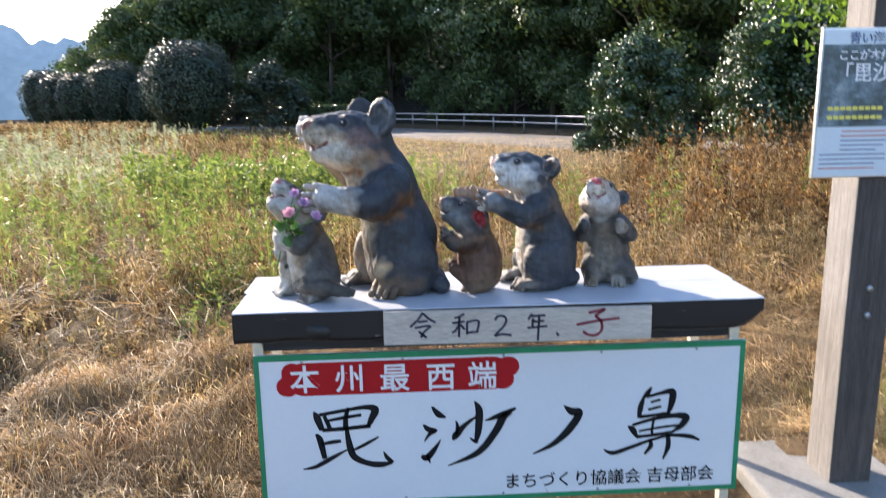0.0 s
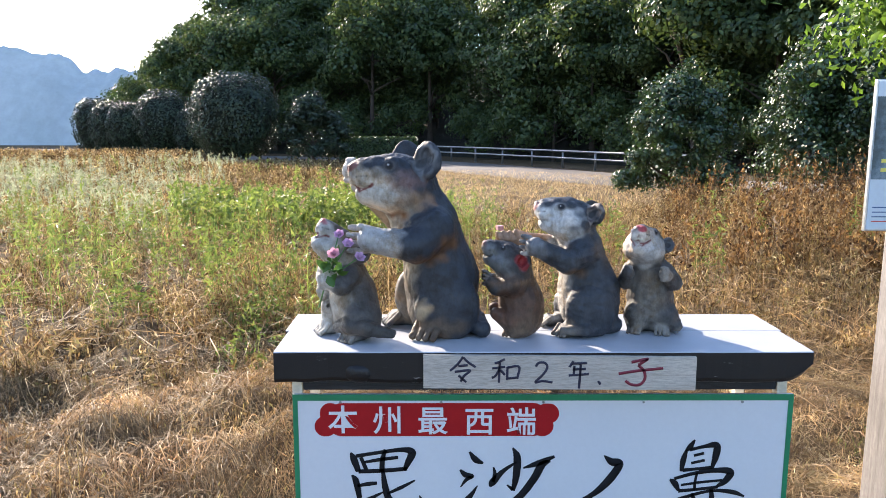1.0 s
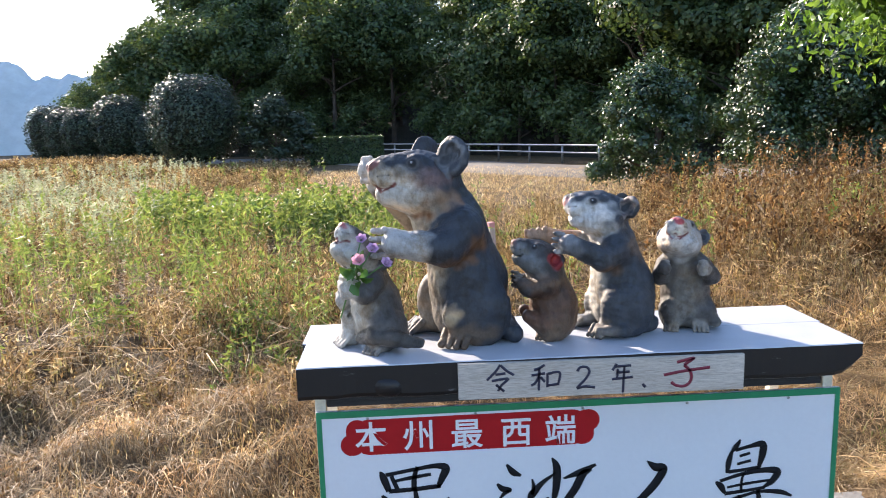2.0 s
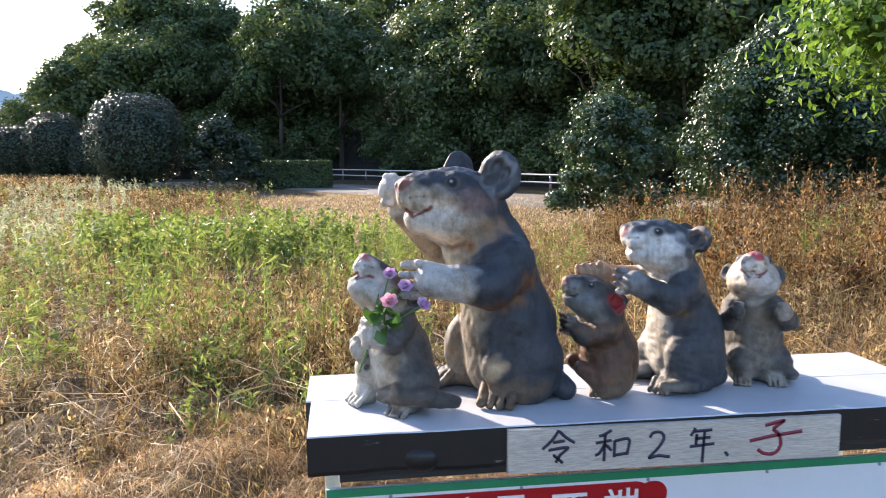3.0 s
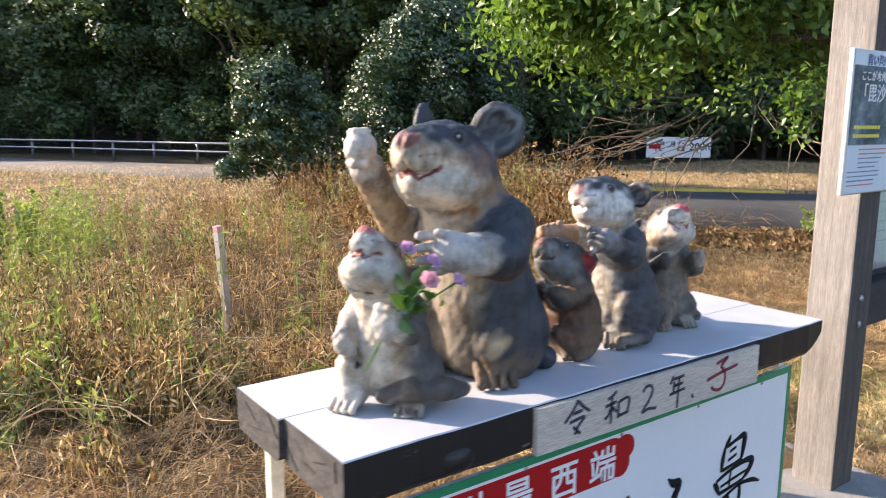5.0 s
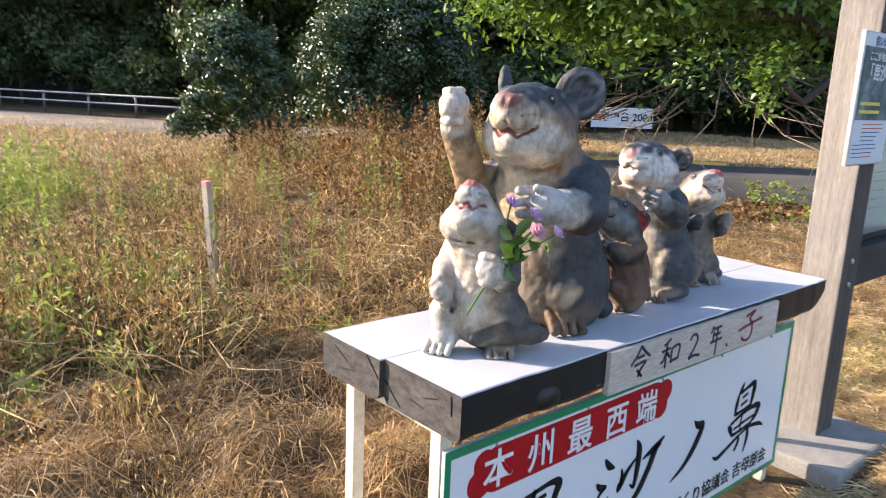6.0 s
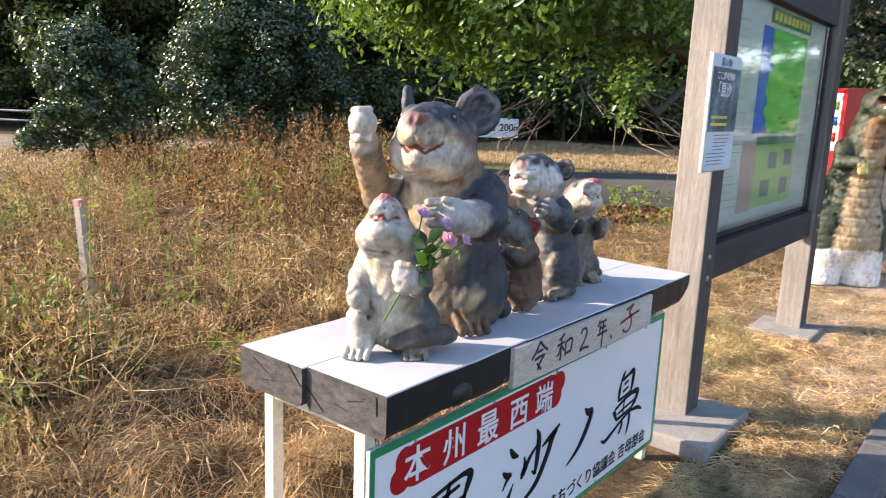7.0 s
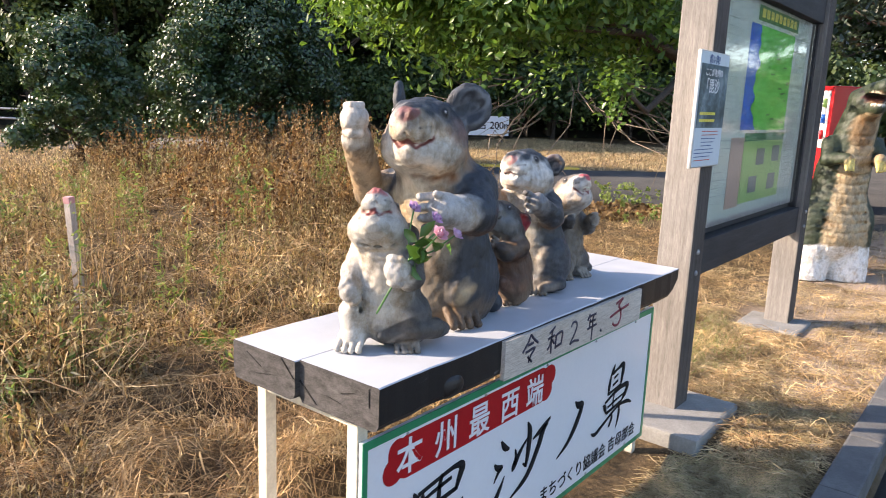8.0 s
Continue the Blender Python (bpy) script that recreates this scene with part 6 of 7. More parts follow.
def clipped(rx, ry, rz, n):
    d = rs.normal(size=(n, 3))
    d /= np.linalg.norm(d, axis=1)[:, None]
    d = d[d[:, 2] > -0.75]
    q = d * (1 + 0.035 * np.sin(d @ np.array([9.0, 7, 5]))[:, None] + 0.05 * np.sin(d @ np.array([-4.0, 5, 6]))[:, None])
    q = np.sign(q) * np.abs(q) ** 0.82
    q[:, :2] *= np.interp(d[:, 2], (-0.75, -0.2, 0.3), (0.72, 0.96, 1.0))[:, None]
    P = q * np.array([rx, ry, rz]) * rs.uniform(0.86, 1.07, (len(q), 1))
    return leaves_arr(P, d * 1.7, rs.uniform(0.09, 0.18, len(P)), rs.uniform(0.032, 0.06, len(P)), rs)


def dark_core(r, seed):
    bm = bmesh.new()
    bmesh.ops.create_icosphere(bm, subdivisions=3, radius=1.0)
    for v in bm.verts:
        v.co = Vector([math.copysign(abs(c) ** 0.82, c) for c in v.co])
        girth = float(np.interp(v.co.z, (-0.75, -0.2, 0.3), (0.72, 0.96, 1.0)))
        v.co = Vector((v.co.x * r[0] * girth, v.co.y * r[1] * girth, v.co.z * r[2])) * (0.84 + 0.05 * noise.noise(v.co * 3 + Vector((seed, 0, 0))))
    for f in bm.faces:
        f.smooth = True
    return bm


M_SHRUB = leafy("shrub_leaves", [(0.018, 0.034, 0.020), (0.03, 0.05, 0.028), (0.05, 0.075, 0.04)], 0.42, 0.10, 0.4, (1.6, 1.5, 1.2))
# Near-black fill inside shrubs and hedge stands in for shade between leaves.
M_CORE = plain("shaded_core_fill", (0.022, 0.028, 0.016), (0.014, 0.018, 0.01), 0.95, 0, 9, None, 0.9, 0.04, 40)
for x, y, rx, rz, cz, n in ((-9.35, 31, 1.89, 2.05, 1.95, 11000), (-15.05, 38, 1.44, 1.8, 1.8, 5600), (-13.3, 37, 0.85, 1.32, 1.3, 3000), (-17.2, 38.6, 1.1, 1.5, 1.5, 4200), (-18.45, 39.5, 1.2, 1.55, 1.55, 4000), (-19.85, 40.3, 1.1, 1.65, 1.6, 3600)):
    sh = base("clipped_shrub", x, y, 0, "rounded clipped evergreen shrub with shining leaves beside the lane", "shrub", "clipped shrubs")
    part("stem", tube_bm([(0, 0, -0.2), (0, 0, cz)], [0.12, 0.08], 7), M_BARK, sh)
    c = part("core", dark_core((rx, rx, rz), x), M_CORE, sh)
    c.location.z = cz
    c = obj("foliage", mesh_np("foliage", *clipped(rx, rx, rz, n)), M_SHRUB, sh)
    c.location.z = cz
# box-cut hedge
hd = base("hedge", -3.0, 31.2, 0, "low box-cut hedge beside the lane", "hedge")
n = 5200
u = rs.uniform(-1, 1, (n, 3))
ax = rs.choice(3, n, p=[0.12, 0.48, 0.40])
sg = np.where(ax == 1, -1.0, np.where(ax == 2, 1.0, rs.choice([-1.0, 1.0], n)))
u[np.arange(n), ax] = sg
N = np.zeros((n, 3))
N[np.arange(n), ax] = sg
P = u * np.array([1.7, 0.5, 0.58]) + rs.normal(size=(n, 3)) * 0.025 + np.array([0, 0, 0.60])
obj("foliage", mesh_np("foliage", *leaves_arr(P, N, 0.10, 0.035, rs)), M_HEDGE, hd)
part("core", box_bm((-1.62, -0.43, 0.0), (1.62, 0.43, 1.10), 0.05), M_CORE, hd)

# two evergreen bushes and the bright overhanging tree
rb2 = np.random.default_rng(31)


def ragged(rng, rx, ry, top, lobes, per, size, L, W, shoots):
    """A bush leafy down to the ground: uneven masses round a tapering axis, with loose shoots standing out of it."""
    h = rng.uniform(0.17, 1.0, lobes)
    girth = np.interp(h, (0.0, 0.25, 0.55, 0.85, 1.0), (0.6, 1.0, 0.92, 0.55, 0.15))
    a, q = rng.uniform(0, 6.28, lobes), rng.uniform(0.35, 1.0, lobes)
    C = np.stack([np.cos(a) * rx * girth * q, np.sin(a) * ry * girth * q, h * top], -1)
    R = rng.uniform(*size, lobes)
    k = np.repeat(np.arange(lobes), per)
    o = rng.normal(size=(len(k), 3)) + np.array([0, 0, 0.35])
    o /= np.linalg.norm(o, axis=1)[:, None]
    P = C[k] + o * (R[k] * rng.uniform(0.4, 1.12, len(k)))[:, None] * np.array([1, 1, 0.85])
    N = o * 1.5
    for _ in range(shoots):
        i = rng.integers(lobes)
        d = C[i] * np.array([0.5, 0.5, 0.0]) / rx + rng.normal(size=3) * 0.25 + np.array([0, 0, 0.75])
        m = int(rng.integers(18, 34))
        u = rng.uniform(0.2, 1.0, m)[:, None]
        Q = C[i] + d * u * rng.uniform(0.35, 0.62) + rng.normal(size=(m, 3)) * 0.045
        P, N = np.vstack([P, Q]), np.vstack([N, rng.normal(size=(m, 3)) + np.array([0, 0, 0.5])])
    P[:, 2] = np.maximum(P[:, 2], 0.04)
    n = len(P)
    return leaves_arr(P, N, L * rng.uniform(0.6, 1.3, n), W * rng.uniform(0.7, 1.3, n), rng)


loose = sharp_leaves("crown", ragged(rb2, 1.5, 1.4, 2.8, 90, 110, (0.25, 0.50), 0.15, 0.05, 50), M_SHRUB)
tree("evergreen_bush", -5.85, 30.6, 0, "loose evergreen shrub with shining leaves beside the clipped row", loose, trunk_mesh(rb2, 1.5, 0.09, 1.2, 8, 0.2), 0.0, M_SHRUB, 1.0, 0, "bush")
bush_l = sharp_leaves("crown", ragged(rb2, 1.22, 1.1, 2.45, 120, 260, (0.15, 0.34), 0.080, 0.029, 80), M_GLOSSY)
tree("evergreen_bush", 4.42, 12.4, 0, "evergreen bush with small shining leaves among dry weeds", bush_l, trunk_mesh(rb2, 1.2, 0.07, 1.0, 10, 0.2), 0.0, M_GLOSSY, 1.0, 0, "bush")
bush_r = sharp_leaves("crown", ragged(rb2, 2.25, 1.7, 3.95, 220, 400, (0.26, 0.60), 0.088, 0.032, 90), M_GLOSSY)
tree("evergreen_bush", 8.5, 12.8, 0, "large rounded evergreen bush with shining leaves beside dry weeds", bush_r, trunk_mesh(rb2, 1.8, 0.11, 1.5, 9, 0.2), 0.0, M_GLOSSY, 1.0, 0, "bush")


def over_tree(x, y, radii, cz, clumps, per, label, tz, r0, limbs, floor, off, mat=M_BRIGHT):
    t = base("broadleaf_tree", x, y, 0, label, "tree")
    me = bpy.data.meshes.new("trunk")
    bm = limb_bm(rb2, tz, r0, radii[0] * 0.6, limbs, 0.65)
    bm.to_mesh(me)
    bm.free()
    obj("trunk", me, M_BARK, t)
    c = obj("crown", mesh_np("crown", *crown_np(rb2, radii, clumps, per, 0.22, 0.105, 0.026, 0.25, 0.6, floor)), mat, t)
    c.location = (off[0], off[1], cz)
    return t


t1 = over_tree(7.4, 2.24, (2.3, 2.2, 1.55), 3.05, 560, 62, "broadleaf tree with bright leaves and bare lower twigs", 2.9, 0.09, 8, -0.75, (-1.7, 1.46))
over_tree(9.6, -0.1, (2.6, 2.4, 1.7), 3.3, 420, 44, "broadleaf tree beyond the dinosaur statue", 3.4, 0.14, 10, -0.6, (0, 0), M_SHRUB)
# boughs that reach out towards the field, and one that hangs low
for cx, cy, cz, rad, cl in ((3.95, 4.5, 2.75, (0.75, 0.75, 0.65), 70), (4.7, 4.9, 2.75, (0.95, 0.95, 0.85), 90), (4.4, 3.2, 2.35, (0.8, 0.8, 0.7), 60), (4.1, 1.85, 1.52, (0.09, 0.11, 0.30), 6)):
    c = obj("bough_foliage", mesh_np("bough_foliage", *crown_np(rb2, rad, cl, 46, 0.20 if cl > 9 else 0.09, 0.105 if cl > 9 else 0.06, 0.026 if cl > 9 else 0.022, 0.2, 0.6, -0.9)), M_BRIGHT, t1)
    c.location = (cx - 7.4, cy - 2.24, cz)
    part("bough", tube_bm([(0, 0, 1.9), ((cx - 7.4) * 0.4, (cy - 2.24) * 0.4, 1.9 + (cz - 1.7) * 0.6), ((cx - 7.4) * 0.75, (cy - 2.24) * 0.75, cz - 0.1), (cx - 7.4, cy - 2.24, cz + 0.1)], [0.06, 0.045, 0.03, 0.012], 6), M_BARK, t1)
# bare twigs hanging under the bright tree
M_TWIG = wood("bare_pale_twigs", (0.27, 0.215, 0.165), (0.12, 0.095, 0.07), (20, 20, 3), 0.8, 0.3)
for i in range(28):
    a, L = rb2.uniform(2.0, 4.6), rb2.uniform(0.7, 1.8)
    p = np.array([-1.3 + 1.0 * math.cos(a), 1.26 + 1.0 * math.sin(a), rb2.uniform(1.25, 1.8)])
    d = np.array([math.cos(a), math.sin(a), rb2.uniform(-0.45, -0.08)])
    pts = [p + d * L * s + np.array([0, 0, -0.12 * L * s * s]) + rb2.normal(size=3) * 0.13 * s for s in (0, 0.3, 0.6, 0.85, 1.0)]
    bm = tube_bm([tuple(q) for q in pts], [0.011, 0.009, 0.006, 0.004, 0.002], 5)
    for j in range(4):
        q0 = pts[1 + j % 3]
        q1 = q0 + rb2.normal(size=3) * 0.16 + d * 0.18
        tube_bm([tuple(q0), tuple((q0 + q1) / 2 + rb2.normal(size=3) * 0.02), tuple(q1)], [0.004, 0.003, 0.0015], 4, bm)
    part("twig", bm, M_TWIG, t1)


# ---- field plants ----
def blades(P, H, ang, lean, W, segs, rng, curl=1.7):
    """Ribbons that rise from P, bend over along ang and taper."""
    n = len(P)
    s = np.linspace(0, 1, segs + 1)
    D = np.stack([np.cos(ang), np.sin(ang)], -1)
    side_a = rng.uniform(0, math.pi, n)
    S = np.stack([np.cos(side_a), np.sin(side_a), np.zeros(n)], -1)
    C = np.repeat(P[:, None, :], segs + 1, 1)
    C[..., :2] += D[:, None] * (lean * H)[:, None, None] * (s ** curl)[None, :, None]
    C[..., 2] += H[:, None] * s[None] * (1 - 0.38 * np.clip(lean, 0, 2)[:, None] * s[None])
    w = np.broadcast_to(W, n)[:, None] * (1 - s[None] ** 1.5 * 0.85)
    V = np.stack([C - S[:, None] * w[..., None], C + S[:, None] * w[..., None]], 2).reshape(-1, 3)
    b = np.arange(n)[:, None] * (2 * (segs + 1)) + 2 * np.arange(segs)[None]
    F = np.stack([b, b + 1, b + 3, b + 2], -1).reshape(-1, 4)
    return V, F, C


def straws(P, L, ang, rise, W, rng, segs=3):
    """Lying stalks: shallow arcs over the ground."""
    n = len(P)
    s = np.linspace(0, 1, segs + 1)
    a2 = ang[:, None] + rng.normal(size=n)[:, None] * 0.5 * (s[None] - 0.5)
    C = np.repeat(P[:, None, :], segs + 1, 1)
    C[..., 0] += np.cos(a2) * L[:, None] * s[None]
    C[..., 1] += np.sin(a2) * L[:, None] * s[None]
    C[..., 2] = gz(C[..., 0], C[..., 1]) + P[:, 2:3] + rise[:, None] * np.sin(math.pi * np.clip(s[None] + 0.1, 0, 1)) - 0.02 * s[None]
    S = np.stack([-np.sin(ang), np.cos(ang), rng.normal(size=n) * 0.5], -1)
    w = np.broadcast_to(W, n)[:, None] * (1 - 0.7 * s[None] ** 2)
    V = np.stack([C - S[:, None] * w[..., None], C + S[:, None] * w[..., None]], 2).reshape(-1, 3)
    b = np.arange(n)[:, None] * (2 * (segs + 1)) + 2 * np.arange(segs)[None]
    return V, np.stack([b, b + 1, b + 3, b + 2], -1).reshape(-1, 4)


def stuff(name, VF, mat, label, category="grass"):
    V = np.vstack([v for v, f in VF])
    o = np.cumsum([0] + [len(v) for v, f in VF])
    quads = [f + o[i] for i, (v, f) in enumerate(VF) if f.shape[1] == 4]
    tris = [f + o[i] for i, (v, f) in enumerate(VF) if f.shape[1] == 3]
    if quads and tris:
        q = np.vstack(quads)
        F = np.vstack([q[:, [0, 1, 2]], q[:, [0, 2, 3]]] + tris)
    else:
        F = np.vstack(quads or tris)
    return tagged(obj(name, mesh_np(name, V, F), mat), label, category, kind="stuff")


M_STRAW = leafy("dry_straw", [(0.11, 0.070, 0.038), (0.42, 0.30, 0.160), (0.60, 0.44, 0.25), (0.24, 0.155, 0.080), (0.66, 0.52, 0.33)], 0.6, 0.3, 0.3, (1.1, 0.95, 0.75), True)
# Paler tones serve far dry grass and carry sunlight on the near straw.
M_PALESTRAW = leafy("pale_straw", [(0.30, 0.22, 0.13), (0.58, 0.45, 0.29), (0.68, 0.56, 0.40), (0.40, 0.31, 0.18), (0.50, 0.46, 0.26)], 0.5, 0.35, 0.4, (1.1, 1.0, 0.75), True)
M_WEED = leafy("withered_weeds", [(0.035, 0.022, 0.015), (0.27, 0.19, 0.10), (0.10, 0.062, 0.036), (0.54, 0.43, 0.25), (0.07, 0.046, 0.028), (0.68, 0.58, 0.38), (0.27, 0.185, 0.095), (0.33, 0.31, 0.13), (0.11, 0.070, 0.040)], 0.65, 0.32, 0.25, (1.05, 0.93, 0.75), True)
M_REDWEED = leafy("reddish_weeds", [(0.045, 0.028, 0.018), (0.17, 0.112, 0.06), (0.32, 0.23, 0.125), (0.09, 0.056, 0.03), (0.44, 0.35, 0.21)], 0.65, 0.35, 0.25, (1.15, 0.9, 0.6), True)
M_GREENW = leafy("green_weeds", [(0.12, 0.19, 0.055), (0.20, 0.28, 0.085), (0.33, 0.38, 0.14), (0.15, 0.23, 0.075)], 0.5, 0.45, 0.3)
M_PALEW = leafy("pale_feathery_weeds", [(0.38, 0.40, 0.28), (0.50, 0.51, 0.39), (0.30, 0.36, 0.22)], 0.6, 0.45, 0.3, (1.05, 1.05, 0.85))
rg = np.random.default_rng(77)


def scatter(n, x0, x1, y0, y1, keep=None):
    P = np.stack([rg.uniform(x0, x1, n), rg.uniform(y0, y1, n)], -1)
    if keep is not None:
        P = P[keep(P[:, 0], P[:, 1])]
    return np.c_[P, gz(P[:, 0], P[:, 1])]


def clear(x, y):
    """Keep plants out of the bench legs' sign, the posts and the footings."""
    return ~(((x > 0.93) & (x < 1.58) & (y > -0.17) & (y < 0.46)) | ((x > 3.02) & (x < 3.68) & (y > -0.14) & (y < 0.46)) | (y < -0.58) | ((np.hypot(x - 5.28, y - 0.2)) < 0.42) | paved(x, y))


def tall_edge(x):
    """Where the mown strip ends and the standing weeds begin."""
    return 2.25 + 0.25 * np.sin(x * 1.4) + 0.2 * np.sin(x * 3.3 + 1) - 0.45 * np.clip((x - 0.2) / 0.8, 0, 1) + np.clip((x - 1.5) * 0.75, 0, 2.6) - np.clip(-x - 0.4, 0, 2) * 0.38


# mown straw, matted and swirled
P = scatter(105000, -4.5, 6.5, -0.6, 4.2, lambda x, y: clear(x, y) & (y < tall_edge(x) + 0.7) & ((y > 0.16) | (np.abs(x) > 0.97)) & ((x < 1.0) | (rg.uniform(size=len(x)) < 0.30)) & (lumps(x * 1.3, y * 1.3) + rg.normal(size=len(x)) * 0.5 > -0.75))
flow = 0.3 + 1.4 * np.sin(P[:, 0] * 1.1 + 0.6 * P[:, 1]) + rg.normal(size=len(P)) * 0.8
heap = np.clip(lumps(P[:, 0] * 1.7 + 1, P[:, 1] * 1.9), 0, 1.4)
PS = P.copy()
PS[:, 2] = rg.uniform(0.0, 0.03, len(P)) + heap * rg.uniform(0, 0.075, len(P))
S1 = straws(PS, rg.uniform(0.06, 0.27, len(P)), flow, rg.uniform(0.0, 0.06, len(P)) + heap * 0.03, rg.uniform(0.0008, 0.0019, len(P)), rg)
P = scatter(40000, -4.5, 6.5, -0.58, 4.2, lambda x, y: clear(x, y) & (y < tall_edge(x) + 0.5) & ((y > 0.16) | (x < -0.97) | (x > 0.97)) & (lumps(x * 1.7 + 1, y * 1.9) + rg.normal(size=len(x)) * 0.35 > 0.1))
S2 = blades(P, rg.uniform(0.04, 0.15, len(P)), rg.uniform(0, 6.28, len(P)), rg.uniform(0.4, 1.9, len(P)), rg.uniform(0.0007, 0.0015, len(P)), 3, rg)[:2]
stuff("dry_straw", [S1, S2], M_STRAW, "matted and cut dry straw lying over the ground")

# short dry turf and cut straw by the board, and far off towards the lane
P = scatter(30000, 0.95, 4.6, -0.58, 2.0, lambda x, y: clear(x, y) & ((lumps(x * 2.1, y * 2.3) + rg.normal(size=len(x)) * 0.6) > -0.3))
bare = lambda Q: Q[(np.hypot((Q[:, 0] - 2.55) / 0.85, (Q[:, 1] + 0.33) / 0.24) > 1) | (rg.uniform(size=len(Q)) < 0.18)]
P = bare(P)
T4 = blades(P, rg.uniform(0.015, 0.07, len(P)), rg.uniform(0, 6.28, len(P)), rg.uniform(0.3, 1.6, len(P)), rg.uniform(0.0008, 0.0017, len(P)), 2, rg)[:2]
P = scatter(20000, 0.95, 5.0, -0.58, 2.2, lambda x, y: clear(x, y) & ((lumps(x * 1.6 + 2, y * 1.9) + rg.normal(size=len(x)) * 0.6) > -0.35))
P = np.vstack([P, scatter(26000, 0.95, 3.4, -0.58, 0.7, clear), scatter(9000, 0.1, 1.0, -0.56, -0.05, clear)])
P = bare(P)
P[:, 2] = rg.uniform(0.004, 0.03, len(P)) * np.where((P[:, 0] < 0.97) & (P[:, 1] < 0), 0.5, 1.0)
T5 = straws(P, rg.uniform(0.04, 0.17, len(P)), rg.uniform(0, 6.28, len(P)), rg.uniform(0, 0.015, len(P)), rg.uniform(0.0008, 0.0016, len(P)), rg)
P = scatter(26000, 1.2, 9.0, -0.58, 4.5, lambda x, y: clear(x, y) & ((lumps(x * 1.1, y * 1.2) + rg.normal(size=len(x)) * 0.6) > -0.35))
T1 = blades(P, rg.uniform(0.03, 0.11, len(P)), rg.uniform(0, 6.28, len(P)), rg.uniform(0.2, 1.3, len(P)), rg.uniform(0.0014, 0.003, len(P)), 2, rg)[:2]
P = scatter(80000, -10, 15, 8.5, 25.5, lambda x, y: x < 2.2 + (25.5 - y) * 0.95)
T2 = blades(P, rg.uniform(0.04, 0.15, len(P)), rg.uniform(0, 6.28, len(P)), rg.uniform(0.3, 1.2, len(P)), rg.uniform(0.003, 0.007, len(P)), 2, rg)[:2]
P = scatter(56000, 8.0, 25, 4.6, 15.5, lambda x, y: ~paved(x, y))
T3 = blades(P, rg.uniform(0.04, 0.14, len(P)), rg.uniform(0, 6.28, len(P)), rg.uniform(0.3, 1.2, len(P)), rg.uniform(0.003, 0.006, len(P)), 2, rg)[:2]
# paler blades laid where the heap catches sun; the light is in their colour
P = scatter(9000, -1.9, -0.15, 0.75, 2.0, lambda x, y: (y > 0.25 - 0.75 * x) & (y < 1.75 - 0.2 * x) & (lumps(x * 3.1, y * 3.3) + rg.normal(size=len(x)) * 0.3 > 0.05))
T6 = blades(P, rg.uniform(0.05, 0.15, len(P)), rg.uniform(0, 6.28, len(P)), rg.uniform(0.4, 1.8, len(P)), rg.uniform(0.0008, 0.0017, len(P)), 3, rg)[:2]
stuff("cut_straw", [T1, T4, T5, T6], M_PALESTRAW, "short pale cut straw and tufts round the bench and board")
P = scatter(4200, 5.9, 9.6, 2.2, 5.0, lambda x, y: clear(x, y) & (y > 4.6 - 0.42 * (x - 4.0) - 0.5) & (rg.uniform(size=len(x)) < 0.8))
P[:, 2] += rg.uniform(0.01, 0.07, len(P))
N = rg.normal(size=P.shape) * 0.5 + np.array([0, 0, 1.0])
L1 = leaves_arr(P, N, rg.uniform(0.05, 0.11, len(P)), rg.uniform(0.02, 0.045, len(P)), rg, 0.2)
stuff("dry_grass", [T2, T3], M_PALESTRAW, "short sun-dried yellow grass")


def weeds(P, H, per, leafL, leafW, rng, width=0.0028, lean=0.25, droop=0.9):
    """Standing stems with small leaves all the way up."""
    n = len(P)
    V, F, C = blades(P, H, rng.uniform(0, 6.28, n), np.abs(rng.normal(size=n)) * lean, width, 3, rng)
    k = np.repeat(np.arange(n), per)
    u = rng.uniform(0.18, 1.0, len(k)) * 3
    i = np.minimum(u.astype(int), 2)
    fr = (u - i)[:, None]
    Q = C[k, i] * (1 - fr) + C[k, i + 1] * fr
    Q = Q + rng.normal(size=Q.shape) * np.array([0.02, 0.02, 0.01])
    N = rng.normal(size=Q.shape)
    return [(V, F), leaves_arr(Q, N, leafL * rng.uniform(0.6, 1.4, len(Q)), leafW * rng.uniform(0.6, 1.3, len(Q)), rng, droop)]


def tufts(n, per, x0, x1, y0, y1, keep, spread=0.11):
    """Stems in tufts of like height, so that the growth is uneven."""
    C = scatter(n, x0, x1, y0, y1, keep)
    k = np.repeat(np.arange(len(C)), rg.integers(max(per // 2, 1), per * 2, len(C)))
    P = C[k, :2] + rg.normal(size=(len(k), 2)) * spread
    h = (0.17 + 0.62 * rg.uniform(0, 1, len(C)) ** 1.7)[k] * rg.uniform(0.6, 1.15, len(k))
    return np.c_[P, gz(P[:, 0], P[:, 1])], h


def standing(x, y):
    return (y > tall_edge(x)) & clear(x, y) & ~((np.abs(x + 0.12) < 0.32) & (y > 2.6) & (y < 3.75))


# withered standing weeds, thick near the mown strip, thinner far away
P, tall = tufts(1500, 9, -7, 8.0, 1.6, 10.5, lambda x, y: standing(x, y) & (lumps(x * 0.8, y * 0.8) + rg.normal(size=len(x)) * 0.6 > -0.5) & (x < 3.8 + 0.55 * y))
taller = 1 + 0.45 * np.clip((P[:, 0] - 2.2) / 2.0, 0, 1) * np.clip((P[:, 1] - 3.0) / 2.0, 0, 1)
W1 = weeds(P, tall * taller * np.interp(P[:, 1], (2.0, 3.8, 5.5, 8.0), (0.5, 0.75, 1.0, 0.75)), 16, 0.050, 0.0060, rg, 0.003, 0.28, 1.1)
